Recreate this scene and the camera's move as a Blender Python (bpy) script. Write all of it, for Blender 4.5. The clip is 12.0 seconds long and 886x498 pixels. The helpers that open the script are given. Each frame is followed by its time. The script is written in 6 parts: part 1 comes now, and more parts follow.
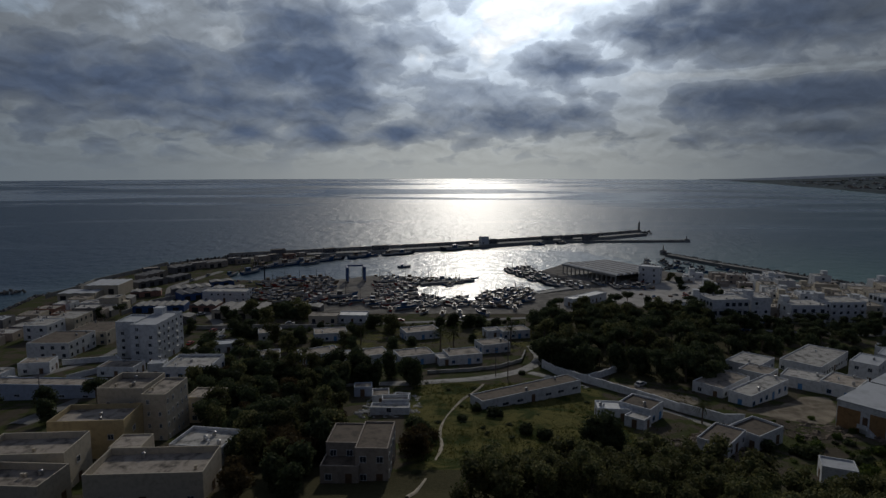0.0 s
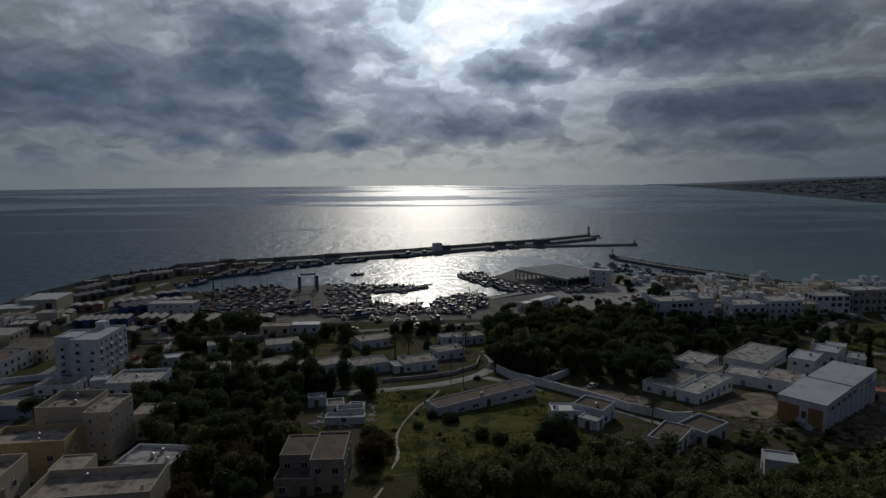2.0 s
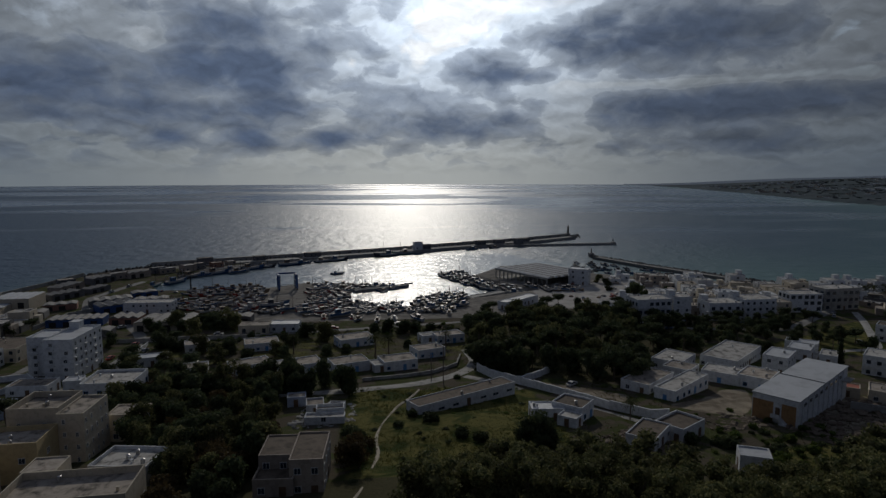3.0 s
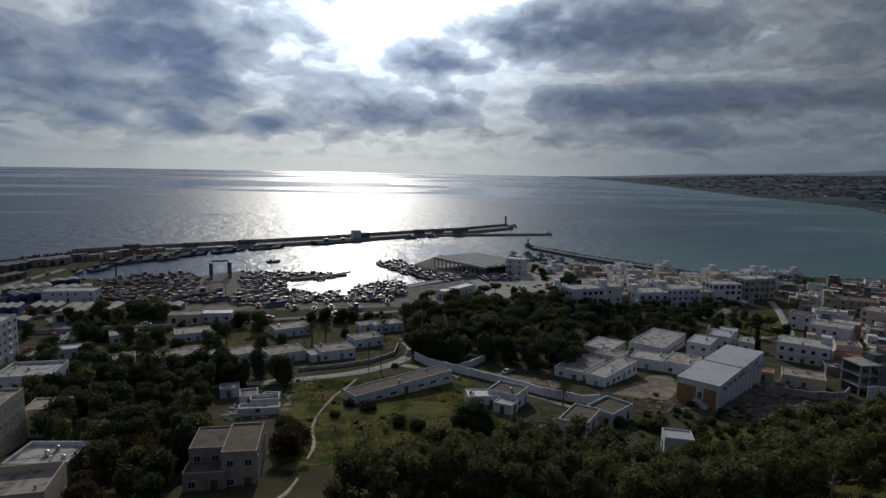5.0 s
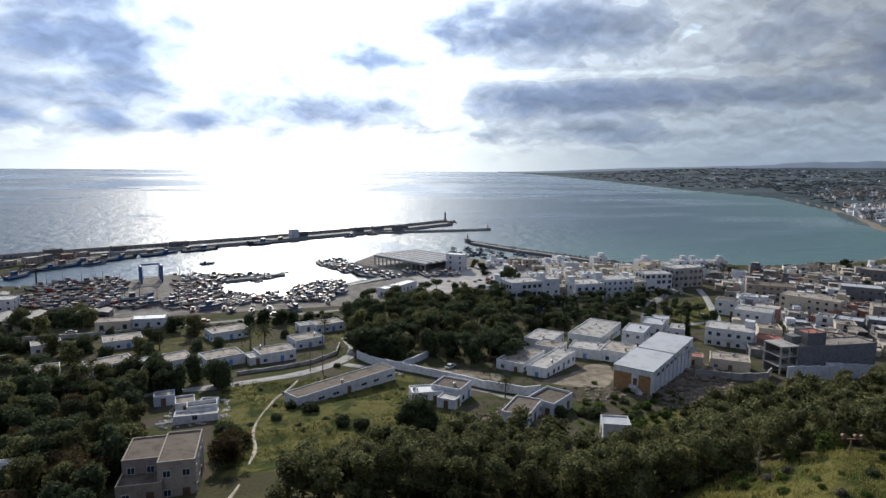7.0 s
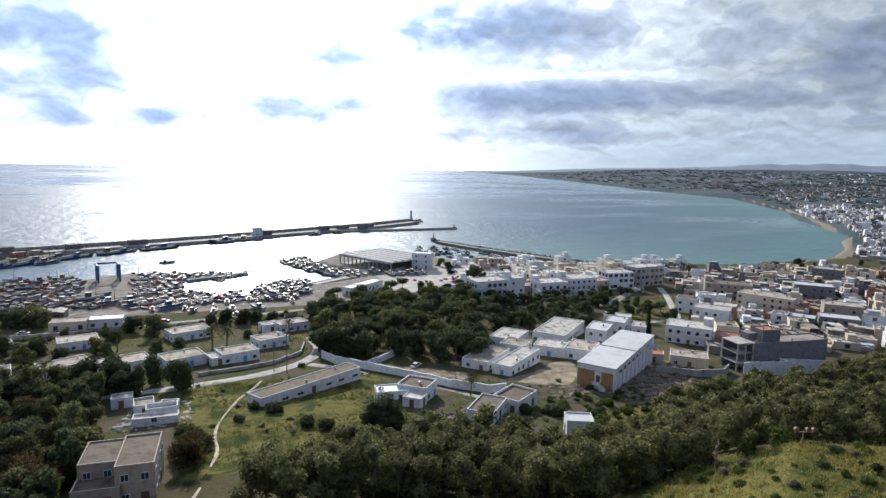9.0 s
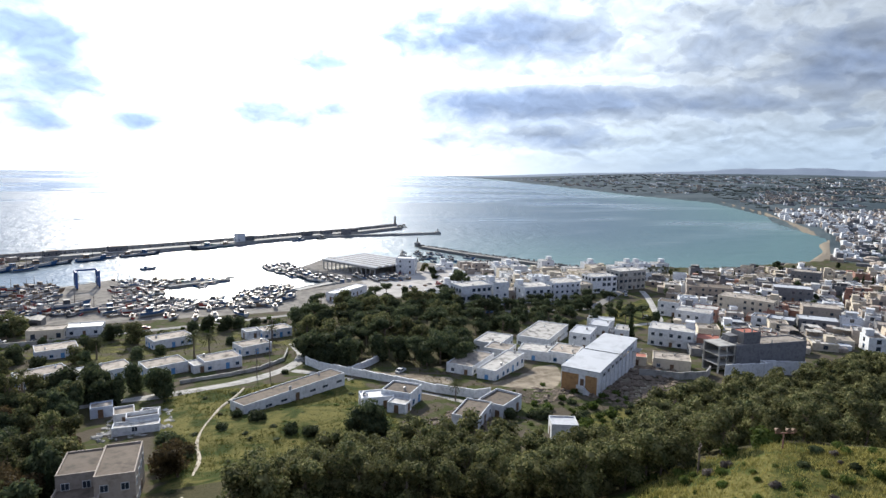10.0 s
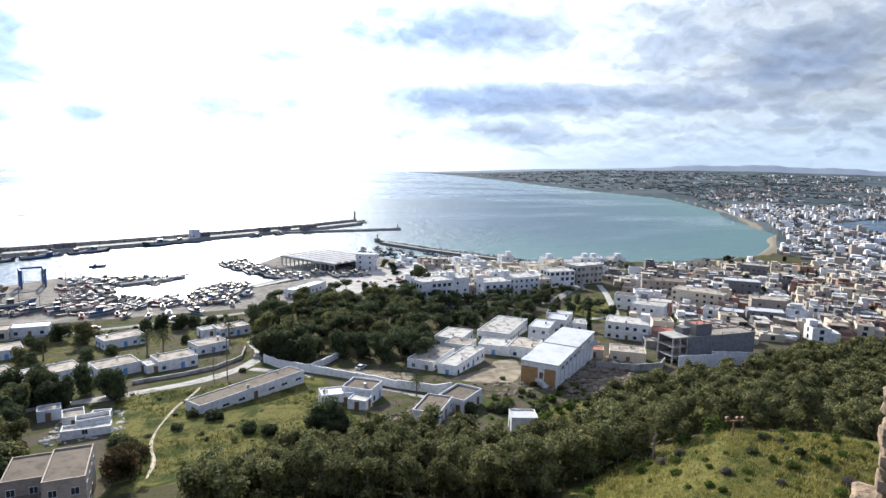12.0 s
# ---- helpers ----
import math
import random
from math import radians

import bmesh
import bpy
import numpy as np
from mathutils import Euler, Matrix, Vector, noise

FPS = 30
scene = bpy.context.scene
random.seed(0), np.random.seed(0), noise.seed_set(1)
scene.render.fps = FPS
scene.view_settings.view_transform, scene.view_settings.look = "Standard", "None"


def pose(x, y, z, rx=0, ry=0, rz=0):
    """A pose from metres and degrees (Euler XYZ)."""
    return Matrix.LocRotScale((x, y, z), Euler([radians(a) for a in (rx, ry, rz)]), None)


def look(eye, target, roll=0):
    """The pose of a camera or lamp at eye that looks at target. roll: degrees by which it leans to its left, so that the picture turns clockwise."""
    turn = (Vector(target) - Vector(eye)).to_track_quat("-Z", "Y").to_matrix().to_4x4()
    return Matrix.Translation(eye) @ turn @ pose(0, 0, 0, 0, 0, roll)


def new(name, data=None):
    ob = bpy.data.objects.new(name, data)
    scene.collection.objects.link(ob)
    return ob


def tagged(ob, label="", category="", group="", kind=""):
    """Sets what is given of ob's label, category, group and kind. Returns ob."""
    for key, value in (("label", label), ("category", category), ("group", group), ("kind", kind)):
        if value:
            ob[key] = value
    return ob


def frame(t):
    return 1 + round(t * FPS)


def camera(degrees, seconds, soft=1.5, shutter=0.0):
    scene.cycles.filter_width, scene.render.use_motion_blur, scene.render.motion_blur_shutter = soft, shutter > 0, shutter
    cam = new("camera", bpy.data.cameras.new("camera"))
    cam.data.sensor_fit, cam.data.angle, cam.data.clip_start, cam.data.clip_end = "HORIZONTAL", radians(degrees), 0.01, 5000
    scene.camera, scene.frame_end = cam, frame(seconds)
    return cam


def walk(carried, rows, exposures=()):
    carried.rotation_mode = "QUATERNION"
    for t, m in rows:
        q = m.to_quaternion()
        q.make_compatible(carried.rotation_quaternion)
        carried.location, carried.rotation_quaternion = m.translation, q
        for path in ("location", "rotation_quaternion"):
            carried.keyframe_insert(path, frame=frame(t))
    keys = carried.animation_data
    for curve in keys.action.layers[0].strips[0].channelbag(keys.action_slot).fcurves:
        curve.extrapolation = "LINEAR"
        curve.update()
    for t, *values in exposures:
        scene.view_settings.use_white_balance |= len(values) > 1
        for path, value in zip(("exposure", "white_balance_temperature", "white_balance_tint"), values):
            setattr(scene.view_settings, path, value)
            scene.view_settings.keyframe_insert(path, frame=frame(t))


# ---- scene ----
cam = camera(71.3, 12.0, soft=1.45)
EYE = 75.0
ROWS = [
    (0.0, -0.00, -7.34, -0.00), (0.5, -1.07, -7.30, -0.10), (1.0, -2.05, -7.54, -0.19), (1.5, -3.35, -7.28, 0.02),
    (2.0, -4.35, -6.73, 0.34), (2.5, -4.93, -6.83, 0.43), (3.0, -6.18, -6.84, 0.05), (5.0, -11.91, -7.79, -1.23),
    (5.5, -13.51, -7.89, -1.19), (6.0, -15.16, -8.08, -1.19), (6.5, -16.62, -8.28, -1.12), (7.0, -17.50, -8.01, -0.65),
    (9.0, -20.69, -8.06, -1.20), (9.5, -21.59, -7.82, -1.27), (10.0, -22.18, -7.58, -1.12), (10.5, -22.91, -7.91, -1.18),
    (11.0, -23.98, -7.77, -1.13), (11.5, -24.99, -7.83, -1.26), (12.0, -25.91, -7.91, -1.38),
]
EXPOSURES = [(0.0, -0.68), (2.5, -0.76), (3.0, -0.74), (5.0, 0.03), (5.5, 0.27), (6.0, 0.66), (6.5, 1.03), (7.0, 1.34), (9.0, 1.86), (10.0, 2.06), (12.0, 2.31)]
walk(cam, [(t, pose(0, 0, EYE, 0, 0, yaw) @ pose(0, 0, 0, pitch) @ pose(0, 0, 0, 0, roll) @ pose(0, 0, 0, 90))
           for t, yaw, pitch, roll in ROWS], EXPOSURES)

# ---- world and sun ----
SUN_AZ, SUN_EL = 2.6, 25.0
GLOW = 6.0
SKY_GAIN = 1.06
world = bpy.data.worlds.new("sky")
scene.world = world
world.use_nodes = True
wt = world.node_tree
wt.nodes.clear()


class Nodes:
    """Short-hand to write node sums in a tree."""

    def __init__(self, tree):
        self.tree = tree

    def put(self, socket, value):
        if isinstance(value, bpy.types.NodeSocket):
            self.tree.links.new(value, socket)
        elif value is not None:
            socket.default_value = value

    def add(self, kind, out=0, **inputs):
        node = self.tree.nodes.new(kind)
        for key, value in inputs.items():
            self.put(node.inputs[int(key[1:])] if key[0] == "_" else node.inputs[key], value)
        return node.outputs[out]

    def m(self, op, a, b=None, c=None, clamp=False):
        out = self.add("ShaderNodeMath", 0, _0=a, _1=b, _2=c)
        out.node.operation, out.node.use_clamp = op, clamp
        return out

    def vm(self, op, a, b=None, out=0):
        end = self.add("ShaderNodeVectorMath", 0, _0=a, _1=b)
        end.node.operation = op
        return end.node.outputs[out]

    def smooth(self, value, lo, hi, to0=0.0, to1=1.0):
        out = self.add("ShaderNodeMapRange", 0, _0=value, _1=lo, _2=hi, _3=to0, _4=to1)
        out.node.interpolation_type = "SMOOTHSTEP"
        return out

    def mask(self, name):
        out = self.add("ShaderNodeAttribute", "Fac")
        out.node.attribute_name = name
        return out

    def mix(self, fac, a, b):
        node = self.tree.nodes.new("ShaderNodeMix")
        node.data_type = "RGBA"
        self.put(node.inputs[0], fac)
        self.put(node.inputs[6], a if isinstance(a, bpy.types.NodeSocket) else (*a, 1))
        self.put(node.inputs[7], b if isinstance(b, bpy.types.NodeSocket) else (*b, 1))
        return node.outputs[2]

    def noise(self, vector, scale, detail=4.0, rough=0.55, distort=0.0):
        return self.add("ShaderNodeTexNoise", 0, Vector=vector, Scale=scale, Detail=detail, Roughness=rough, Distortion=distort)

    def tint(self, vector, scale):
        return self.add("ShaderNodeTexNoise", "Color", Vector=vector, Scale=scale, Detail=4.0)

    def ramp(self, fac, *stops):
        node = self.tree.nodes.new("ShaderNodeValToRGB")
        e = node.color_ramp.elements
        while len(e) < len(stops):
            e.new(0.5)
        for k, (pos, col) in enumerate(stops):
            e[k].position, e[k].color = pos, (*col, 1)
        self.put(node.inputs[0], fac)
        return node.outputs[0]


w = Nodes(wt)
way = w.add("ShaderNodeTexCoord")
xyz = wt.nodes.new("ShaderNodeSeparateXYZ")
wt.links.new(way, xyz.inputs[0])
az = w.m("MULTIPLY", w.m("ARCTAN2", xyz.outputs[0], xyz.outputs[1]), 57.2958)
el = w.m("MULTIPLY", w.m("ARCSINE", xyz.outputs[2]), 57.2958)
flat = w.add("ShaderNodeCombineXYZ", 0, X=az, Y=el, Z=0.0)
# clouds in degrees, flattened towards the horizon
stretch = w.add("ShaderNodeCombineXYZ", 0, X=w.m("MULTIPLY", az, 0.078), Y=w.m("MULTIPLY", w.m("POWER", w.m("MAXIMUM", el, 0.02), 0.85), 0.22), Z=3.7)
warp = w.vm("ADD", stretch, w.vm("MULTIPLY", w.tint(stretch, 4.0), (0.24, 0.24, 0.0)))
big = w.noise(stretch, 1.6, 2.0, 0.5, 0.3)
puffs = w.noise(warp, 3.6, 7.0, 0.54, 0.0)
lumps = w.add("ShaderNodeTexVoronoi", "Distance", Vector=warp, Scale=7.0)
lumps.node.feature = "SMOOTH_F1"
above = w.vm("ADD", warp, (0.0, 0.05, 0.0))
lumps_up = w.add("ShaderNodeTexVoronoi", "Distance", Vector=above, Scale=7.0)
lumps_up.node.feature = "SMOOTH_F1"
soft_puffs = w.noise(warp, 4.0, 5.0, 0.55, 0.0)
soft_up = w.noise(w.vm("ADD", warp, (0.0, 0.07, 0.0)), 4.0, 5.0, 0.55, 0.0)
cloud = w.m("MULTIPLY_ADD", w.m("SUBTRACT", big, 0.5), 0.7, 0.36)
# the large cloud banks: azimuth, elevation, widths, thickness
BANKS = ((-27.5, 6.8, 9.5, 2.1, 0.46), (-33, 9, 6, 2.2, 0.28), (-12.2, 9.1, 6.6, 1.9, 0.56), (-11.6, 12.9, 4.6, 1.7, 0.40), (-10.5, 5.6, 9, 1.1, 0.36), (-17.2, 3.2, 1.9, 0.8, 0.50),
         (-10.7, 3.2, 1.9, 1.1, 0.56), (-4.1, 3.2, 2.2, 0.9, 0.48), (7.5, 4.0, 5.6, 1.3, 0.42), (-0.2, 10.9, 3.0, 1.1, 0.26), (9.0, 9.9, 3.2, 1.5, 0.38), (4.0, 7.2, 4.0, 0.8, 0.24),
         (13, 8.7, 5.0, 0.7, 0.30), (26.0, 11.7, 10.5, 2.5, 0.56))
RIGHT_BANKS = ((-9.5, 7.6, 7.0, 4.2, 0.13), (6.5, 5.6, 6.0, 2.2, 0.14), (28.5, 5.6, 8.6, 1.5, 0.60), (31, 2.6, 8, 0.9, 0.36), (38, 6.2, 6.0, 1.2, 0.36), (55.5, 8.6, 5.5, 2.2, 0.44), (47, 5.6, 7.0, 0.8, 0.26), (46, 10.8, 3.0, 1.5, 0.22), (-22, 4.6, 8, 0.5, 0.16))
# the bright gaps between them
GAPS = ((7.6, 12.8, 3.2, 2.4, -0.40), (4.2, 9.8, 2.2, 2.0, -0.34), (-2.2, 9.8, 1.6, 1.2, -0.22), (17.3, 6.6, 2.0, 1.9, -0.42), (26.8, 7.75, 10.5, 0.38, -0.50), (-18.9, 10.6, 1.8, 1.2, -0.26),
        (-15.7, 6.5, 4.0, 0.6, -0.24), (-33.9, 12.2, 3.5, 1.6, -0.28), (-24, 12.2, 4.5, 1.5, -0.22), (39.5, 11.2, 2.4, 2.1, -0.30), (39.6, 7.5, 3.6, 0.6, -0.36), (50.3, 3.5, 2.8, 1.7, -0.34),
        (42, 3.0, 3.0, 1.1, -0.24), (12.0, 14.5, 3.0, 1.6, -0.30))
for a, e, sa, se, amp in BANKS + RIGHT_BANKS + GAPS:
    off = w.vm("MULTIPLY", w.vm("SUBTRACT", flat, (a, e, 0)), (1 / sa, 1 / se, 0))
    bell = w.m("POWER", 2.71828, w.m("MULTIPLY", w.vm("DOT_PRODUCT", off, off, 1), -1.0))
    cloud = w.m("MULTIPLY_ADD", bell, amp * 1.15, cloud)
clear = w.add("ShaderNodeTexSky")
clear.node.sky_type, clear.node.sun_disc = "NISHITA", False
clear.node.sun_elevation, clear.node.sun_rotation = radians(SUN_EL), radians(SUN_AZ)
clear = w.vm("MULTIPLY", clear, (0.10, 0.10, 0.10))
shape = w.m("ADD", cloud, w.m("ADD", w.m("MULTIPLY", w.m("SUBTRACT", puffs, 0.5), 1.05), w.m("MULTIPLY", w.m("SUBTRACT", 0.40, lumps), 0.20)))
thick = w.m("ADD", w.m("MULTIPLY", w.smooth(shape, 0.34, 0.50), 0.36), w.m("MULTIPLY", w.smooth(shape, 0.36, 1.02), 0.62))
thick = w.m("MULTIPLY", thick, w.smooth(az, 18.0, 42.0, 1.0, 0.86))
# light through the gaps round the sun, and a lighter sky away to the west
toward = Vector((math.sin(radians(SUN_AZ + GLOW)) * math.cos(radians(20)), math.cos(radians(SUN_AZ + GLOW)) * math.cos(radians(20)), math.sin(radians(20))))
angle = w.m("MULTIPLY", w.m("ARCCOSINE", w.vm("DOT_PRODUCT", way, tuple(toward), 1)), 57.2958)
core = w.m("POWER", 2.71828, w.m("MULTIPLY", w.m("POWER", w.m("DIVIDE", angle, 12.0), 2.0), -1.0))
wide_glow = w.m("POWER", 2.71828, w.m("MULTIPLY", w.m("POWER", w.m("DIVIDE", angle, 32.0), 2.0), -1.0))
west = w.smooth(az, -32.0, 32.0, 1.6, 0.90)


def lit(base, broad, near, tint):
    k = w.m("MULTIPLY", w.m("ADD", w.m("MULTIPLY_ADD", wide_glow, broad, base), w.m("MULTIPLY", core, near)), west)
    return w.vm("MULTIPLY", w.add("ShaderNodeCombineXYZ", 0, X=k, Y=k, Z=k), tint)


bright = lit(0.098, 0.37, 1.20, (0.92, 1.0, 1.07))
bright = w.mix(w.m("MULTIPLY", w.smooth(shape, 0.02, 0.24, 0.35, 0.0), w.smooth(el, 6.0, 11.0)), bright, clear)
# pale band of far air on the horizon, warmest under the sun
near_sun = w.m("POWER", 2.71828, w.m("MULTIPLY", w.m("POWER", w.m("DIVIDE", w.m("SUBTRACT", az, 3.0), 21.0), 2.0), -1.0))
band = w.mix(near_sun, w.mix(w.smooth(az, -35.0, 35.0), (0.21, 0.24, 0.26), (0.125, 0.15, 0.175)), (0.58, 0.58, 0.53))
bright = w.mix(w.smooth(el, 1.0, 7.5, 0.9, 0.0), bright, band)
body = w.mix(thick, bright, lit(0.070, 0.085, 0.06, (0.72, 0.95, 1.40)))
# lit tops and shaded undersides of the heaps, with pale rims
relief = w.m("ADD", w.m("MULTIPLY", w.m("SUBTRACT", soft_puffs, soft_up), 1.0), w.m("MULTIPLY", w.m("SUBTRACT", lumps_up, lumps), 0.30))
rim = w.m("POWER", 2.71828, w.m("MULTIPLY", w.m("POWER", w.m("DIVIDE", w.m("SUBTRACT", shape, 0.39), 0.035), 2.0), -1.0))
gain = w.m("ADD", w.m("ADD", relief, 1.0), w.m("MULTIPLY", rim, 0.06))
body = w.vm("MULTIPLY", body, w.add("ShaderNodeCombineXYZ", 0, X=gain, Y=gain, Z=gain))
body = w.mix(w.smooth(el, -0.8, 2.8, 0.95, 0.0), body, band)
# behind the viewer and overhead the cloud is even and grey
back = w.smooth(w.m("ABSOLUTE", az), 75.0, 130.0)
body = w.mix(w.m("MULTIPLY", back, 0.8), body, (0.095, 0.112, 0.16))
body = w.mix(w.smooth(el, 17.0, 34.0, 0.0, 0.7), body, (0.092, 0.108, 0.155))
body = w.vm("MULTIPLY", body, (0.95, 1.0, 1.085))
bg = w.add("ShaderNodeBackground", 0, Color=body, Strength=SKY_GAIN)
wt.links.new(bg, wt.nodes.new("ShaderNodeOutputWorld").inputs[0])

sun = new("sun", bpy.data.lights.new("sun", "SUN"))
sun.data.energy, sun.data.angle, sun.data.color = 1.75, radians(2.0), (1.0, 0.94, 0.84)
to_sun = Vector((math.sin(radians(SUN_AZ)) * math.cos(radians(SUN_EL)), math.cos(radians(SUN_AZ)) * math.cos(radians(SUN_EL)), math.sin(radians(SUN_EL))))
sun.matrix_world = look(to_sun * 300, (0, 0, 0))

# ---- materials ----
def surface(name, colour, rough=0.85, metal=0.0, vary=0.25, grain=3.0, stain=0.25, stain_scale=0.12, bump=0.15, dark=None, spread=0.0, spec=0.4):
    """Base colour with fine grain, broad stains and a tone that shifts from piece to piece."""
    mat = bpy.data.materials.new(name)
    mat.use_nodes = True
    t = Nodes(mat.node_tree)
    bsdf = mat.node_tree.nodes["Principled BSDF"]
    where = t.add("ShaderNodeNewGeometry")
    fine = t.noise(where, grain, 5.0, 0.6)
    broad = t.noise(where, stain_scale * 8, 5.0, 0.65, 0.4)
    dark = dark or tuple(c * (1 - stain * 1.6) for c in colour)
    tone = t.mix(t.smooth(broad, 0.42, 0.72), colour, dark)
    k = t.m("MULTIPLY_ADD", t.m("SUBTRACT", fine, 0.5), vary * 1.6, 1.0)
    if spread:
        info = t.add("ShaderNodeObjectInfo", "Random")
        k = t.m("MULTIPLY", k, t.m("MULTIPLY_ADD", t.m("SUBTRACT", info, 0.5), spread, 1.0))
    tone = t.vm("MULTIPLY", tone, t.add("ShaderNodeCombineXYZ", 0, X=k, Y=k, Z=k))
    t.put(bsdf.inputs["Base Color"], tone)
    bsdf.inputs["Roughness"].default_value, bsdf.inputs["Metallic"].default_value = rough, metal
    bsdf.inputs["Specular IOR Level"].default_value = spec
    if bump:
        t.put(bsdf.inputs["Normal"], t.add("ShaderNodeBump", 0, Strength=bump, Distance=0.1, Height=fine))
    return mat


def foliage(name, colour, tip, clump=0.8, joined=False):
    """Leaves: two greens in patches, some light passing through."""
    mat = bpy.data.materials.new(name)
    mat.use_nodes = True
    t = Nodes(mat.node_tree)
    bsdf = mat.node_tree.nodes["Principled BSDF"]
    where = t.add("ShaderNodeNewGeometry")
    isle = t.add("ShaderNodeNewGeometry", "Random Per Island")
    info = t.add("ShaderNodeObjectInfo", "Random")
    k = t.m("ADD", t.m("MULTIPLY", t.noise(where, clump, 3.0), 0.7), t.m("MULTIPLY", isle, 0.35))
    tone = t.mix(t.smooth(k, 0.3, 0.8), colour, tip)
    g = t.m("MULTIPLY_ADD", isle if joined else info, 0.7, 0.65)
    tone = t.vm("MULTIPLY", tone, t.add("ShaderNodeCombineXYZ", 0, X=g, Y=g, Z=g))
    t.put(bsdf.inputs["Base Color"], tone)
    bsdf.inputs["Roughness"].default_value = 0.85
    bsdf.inputs["Specular IOR Level"].default_value = 0.1
    thin = t.add("ShaderNodeBsdfTranslucent", 0, Color=tone)
    both = t.add("ShaderNodeMixShader", 0, _0=0.34, _1=bsdf.outputs[0], _2=thin)
    t.put(mat.node_tree.nodes["Material Output"].inputs[0], both)
    return mat


def glass(name, colour):
    mat = bpy.data.materials.new(name)
    mat.use_nodes = True
    b = mat.node_tree.nodes["Principled BSDF"]
    b.inputs["Base Color"].default_value, b.inputs["Roughness"].default_value = (*colour, 1), 0.12
    b.inputs["Specular IOR Level"].default_value = 0.6
    return mat


WHITE = surface("whitewash", (0.61, 0.62, 0.63), 0.9, bump=0.04, vary=0.12, grain=1.5, stain=0.20, spread=0.16)
CREAM = surface("cream_render", (0.50, 0.44, 0.345), 0.9, bump=0.04, vary=0.1, grain=1.5, stain=0.15, spread=0.2)
YELLOW = surface("yellow_render", (0.44, 0.35, 0.20), 0.9, bump=0.04, vary=0.1, grain=1.5, stain=0.15)
TAN = surface("tan_render", (0.33, 0.28, 0.235), 0.9, bump=0.04, vary=0.14, grain=1.5, stain=0.2, spread=0.3)
GREY = surface("bare_block_wall", (0.155, 0.155, 0.16), 0.95, vary=0.25, grain=1.2, stain=0.25, spread=0.4)
BLUEGREY = surface("blue_grey_render", (0.40, 0.45, 0.54), 0.85, bump=0.04, vary=0.1, grain=1.5, stain=0.15)
BRICK = surface("hollow_brick_wall", (0.26, 0.14, 0.105), 0.95, vary=0.3, grain=4.0, stain=0.2, spread=0.3)
OCHRE = surface("ochre_panel", (0.33, 0.19, 0.085), 0.85, vary=0.15, grain=2.0, stain=0.2)
ROOF_PALE = surface("limewashed_roof", (0.46, 0.44, 0.405), 0.92, vary=0.25, grain=1.2, stain=0.5, stain_scale=0.05, spread=0.3)
ROOF_GREY = surface("weathered_roof_screed", (0.345, 0.30, 0.25), 0.95, vary=0.3, grain=1.2, stain=0.52, stain_scale=0.05, spread=0.4)
ROOF_TAN = surface("earth_coloured_roof", (0.125, 0.098, 0.074), 0.95, vary=0.35, grain=1.5, stain=0.35, stain_scale=0.06, spread=0.3)
ROOF_WHITE = surface("white_sheet_roof", (0.46, 0.475, 0.49), 0.6, vary=0.06, grain=1.0, stain=0.15, stain_scale=0.03)
ROOF_RED = surface("red_tile_roof", (0.38, 0.13, 0.085), 0.85, vary=0.25, grain=3.0, stain=0.2)
SHEET = surface("fibre_cement_sheet", (0.25, 0.24, 0.225), 0.8, vary=0.2, grain=1.0, stain=0.3, stain_scale=0.05)
CONCRETE = surface("concrete", (0.36, 0.35, 0.325), 0.92, vary=0.2, grain=1.0, stain=0.3, stain_scale=0.04, spread=0.2)
ASPHALT = surface("worn_asphalt", (0.20, 0.195, 0.185), 0.92, vary=0.2, grain=1.0, stain=0.2, stain_scale=0.04)
DIRT = surface("pale_track", (0.42, 0.37, 0.29), 0.95, vary=0.25, grain=2.0, stain=0.25, stain_scale=0.08)
ROCK = surface("breakwater_rock", (0.17, 0.16, 0.145), 0.95, vary=0.35, grain=1.0, stain=0.3, spread=0.5)
STONE = surface("fort_stone", (0.26, 0.195, 0.135), 0.95, vary=0.4, grain=9.0, stain=0.3, stain_scale=0.5, bump=0.6, spread=0.5)
EARTH = surface("dug_earth", (0.15, 0.115, 0.085), 0.97, vary=0.35, grain=2.0, stain=0.3, stain_scale=0.1)
BARK = surface("bark", (0.16, 0.125, 0.095), 0.95, vary=0.3, grain=4.0)
WOOD = surface("grey_timber", (0.15, 0.12, 0.10), 0.9, vary=0.3, grain=5.0)
BLUE = surface("blue_paint", (0.03, 0.085, 0.24), 0.55, vary=0.15, grain=3.0, stain=0.2)
DOORBLUE = surface("blue_shutter_paint", (0.10, 0.25, 0.48), 0.6, vary=0.1, grain=3.0)
BROWN = surface("brown_door", (0.14, 0.085, 0.05), 0.7, vary=0.2, grain=3.0)
METAL = surface("galvanised_metal", (0.42, 0.42, 0.42), 0.45, 0.7, vary=0.15, grain=3.0)
DARK = surface("dark_opening", (0.03, 0.03, 0.03), 0.9, vary=0.1)
RUBBER = surface("tyre_rubber", (0.025, 0.025, 0.025), 0.8, vary=0.1)
PANE = glass("window_glass", (0.03, 0.04, 0.055))
HULLS = [surface("hull_" + n, c, 0.5, vary=0.12, grain=2.0, stain=0.25, stain_scale=0.3, spread=0.2) for n, c in
         (("white", (0.40, 0.41, 0.41)), ("blue", (0.035, 0.10, 0.22)), ("red", (0.30, 0.045, 0.035)), ("dark", (0.05, 0.055, 0.065)),
          ("green", (0.06, 0.20, 0.17)), ("timber", (0.20, 0.14, 0.09)))]
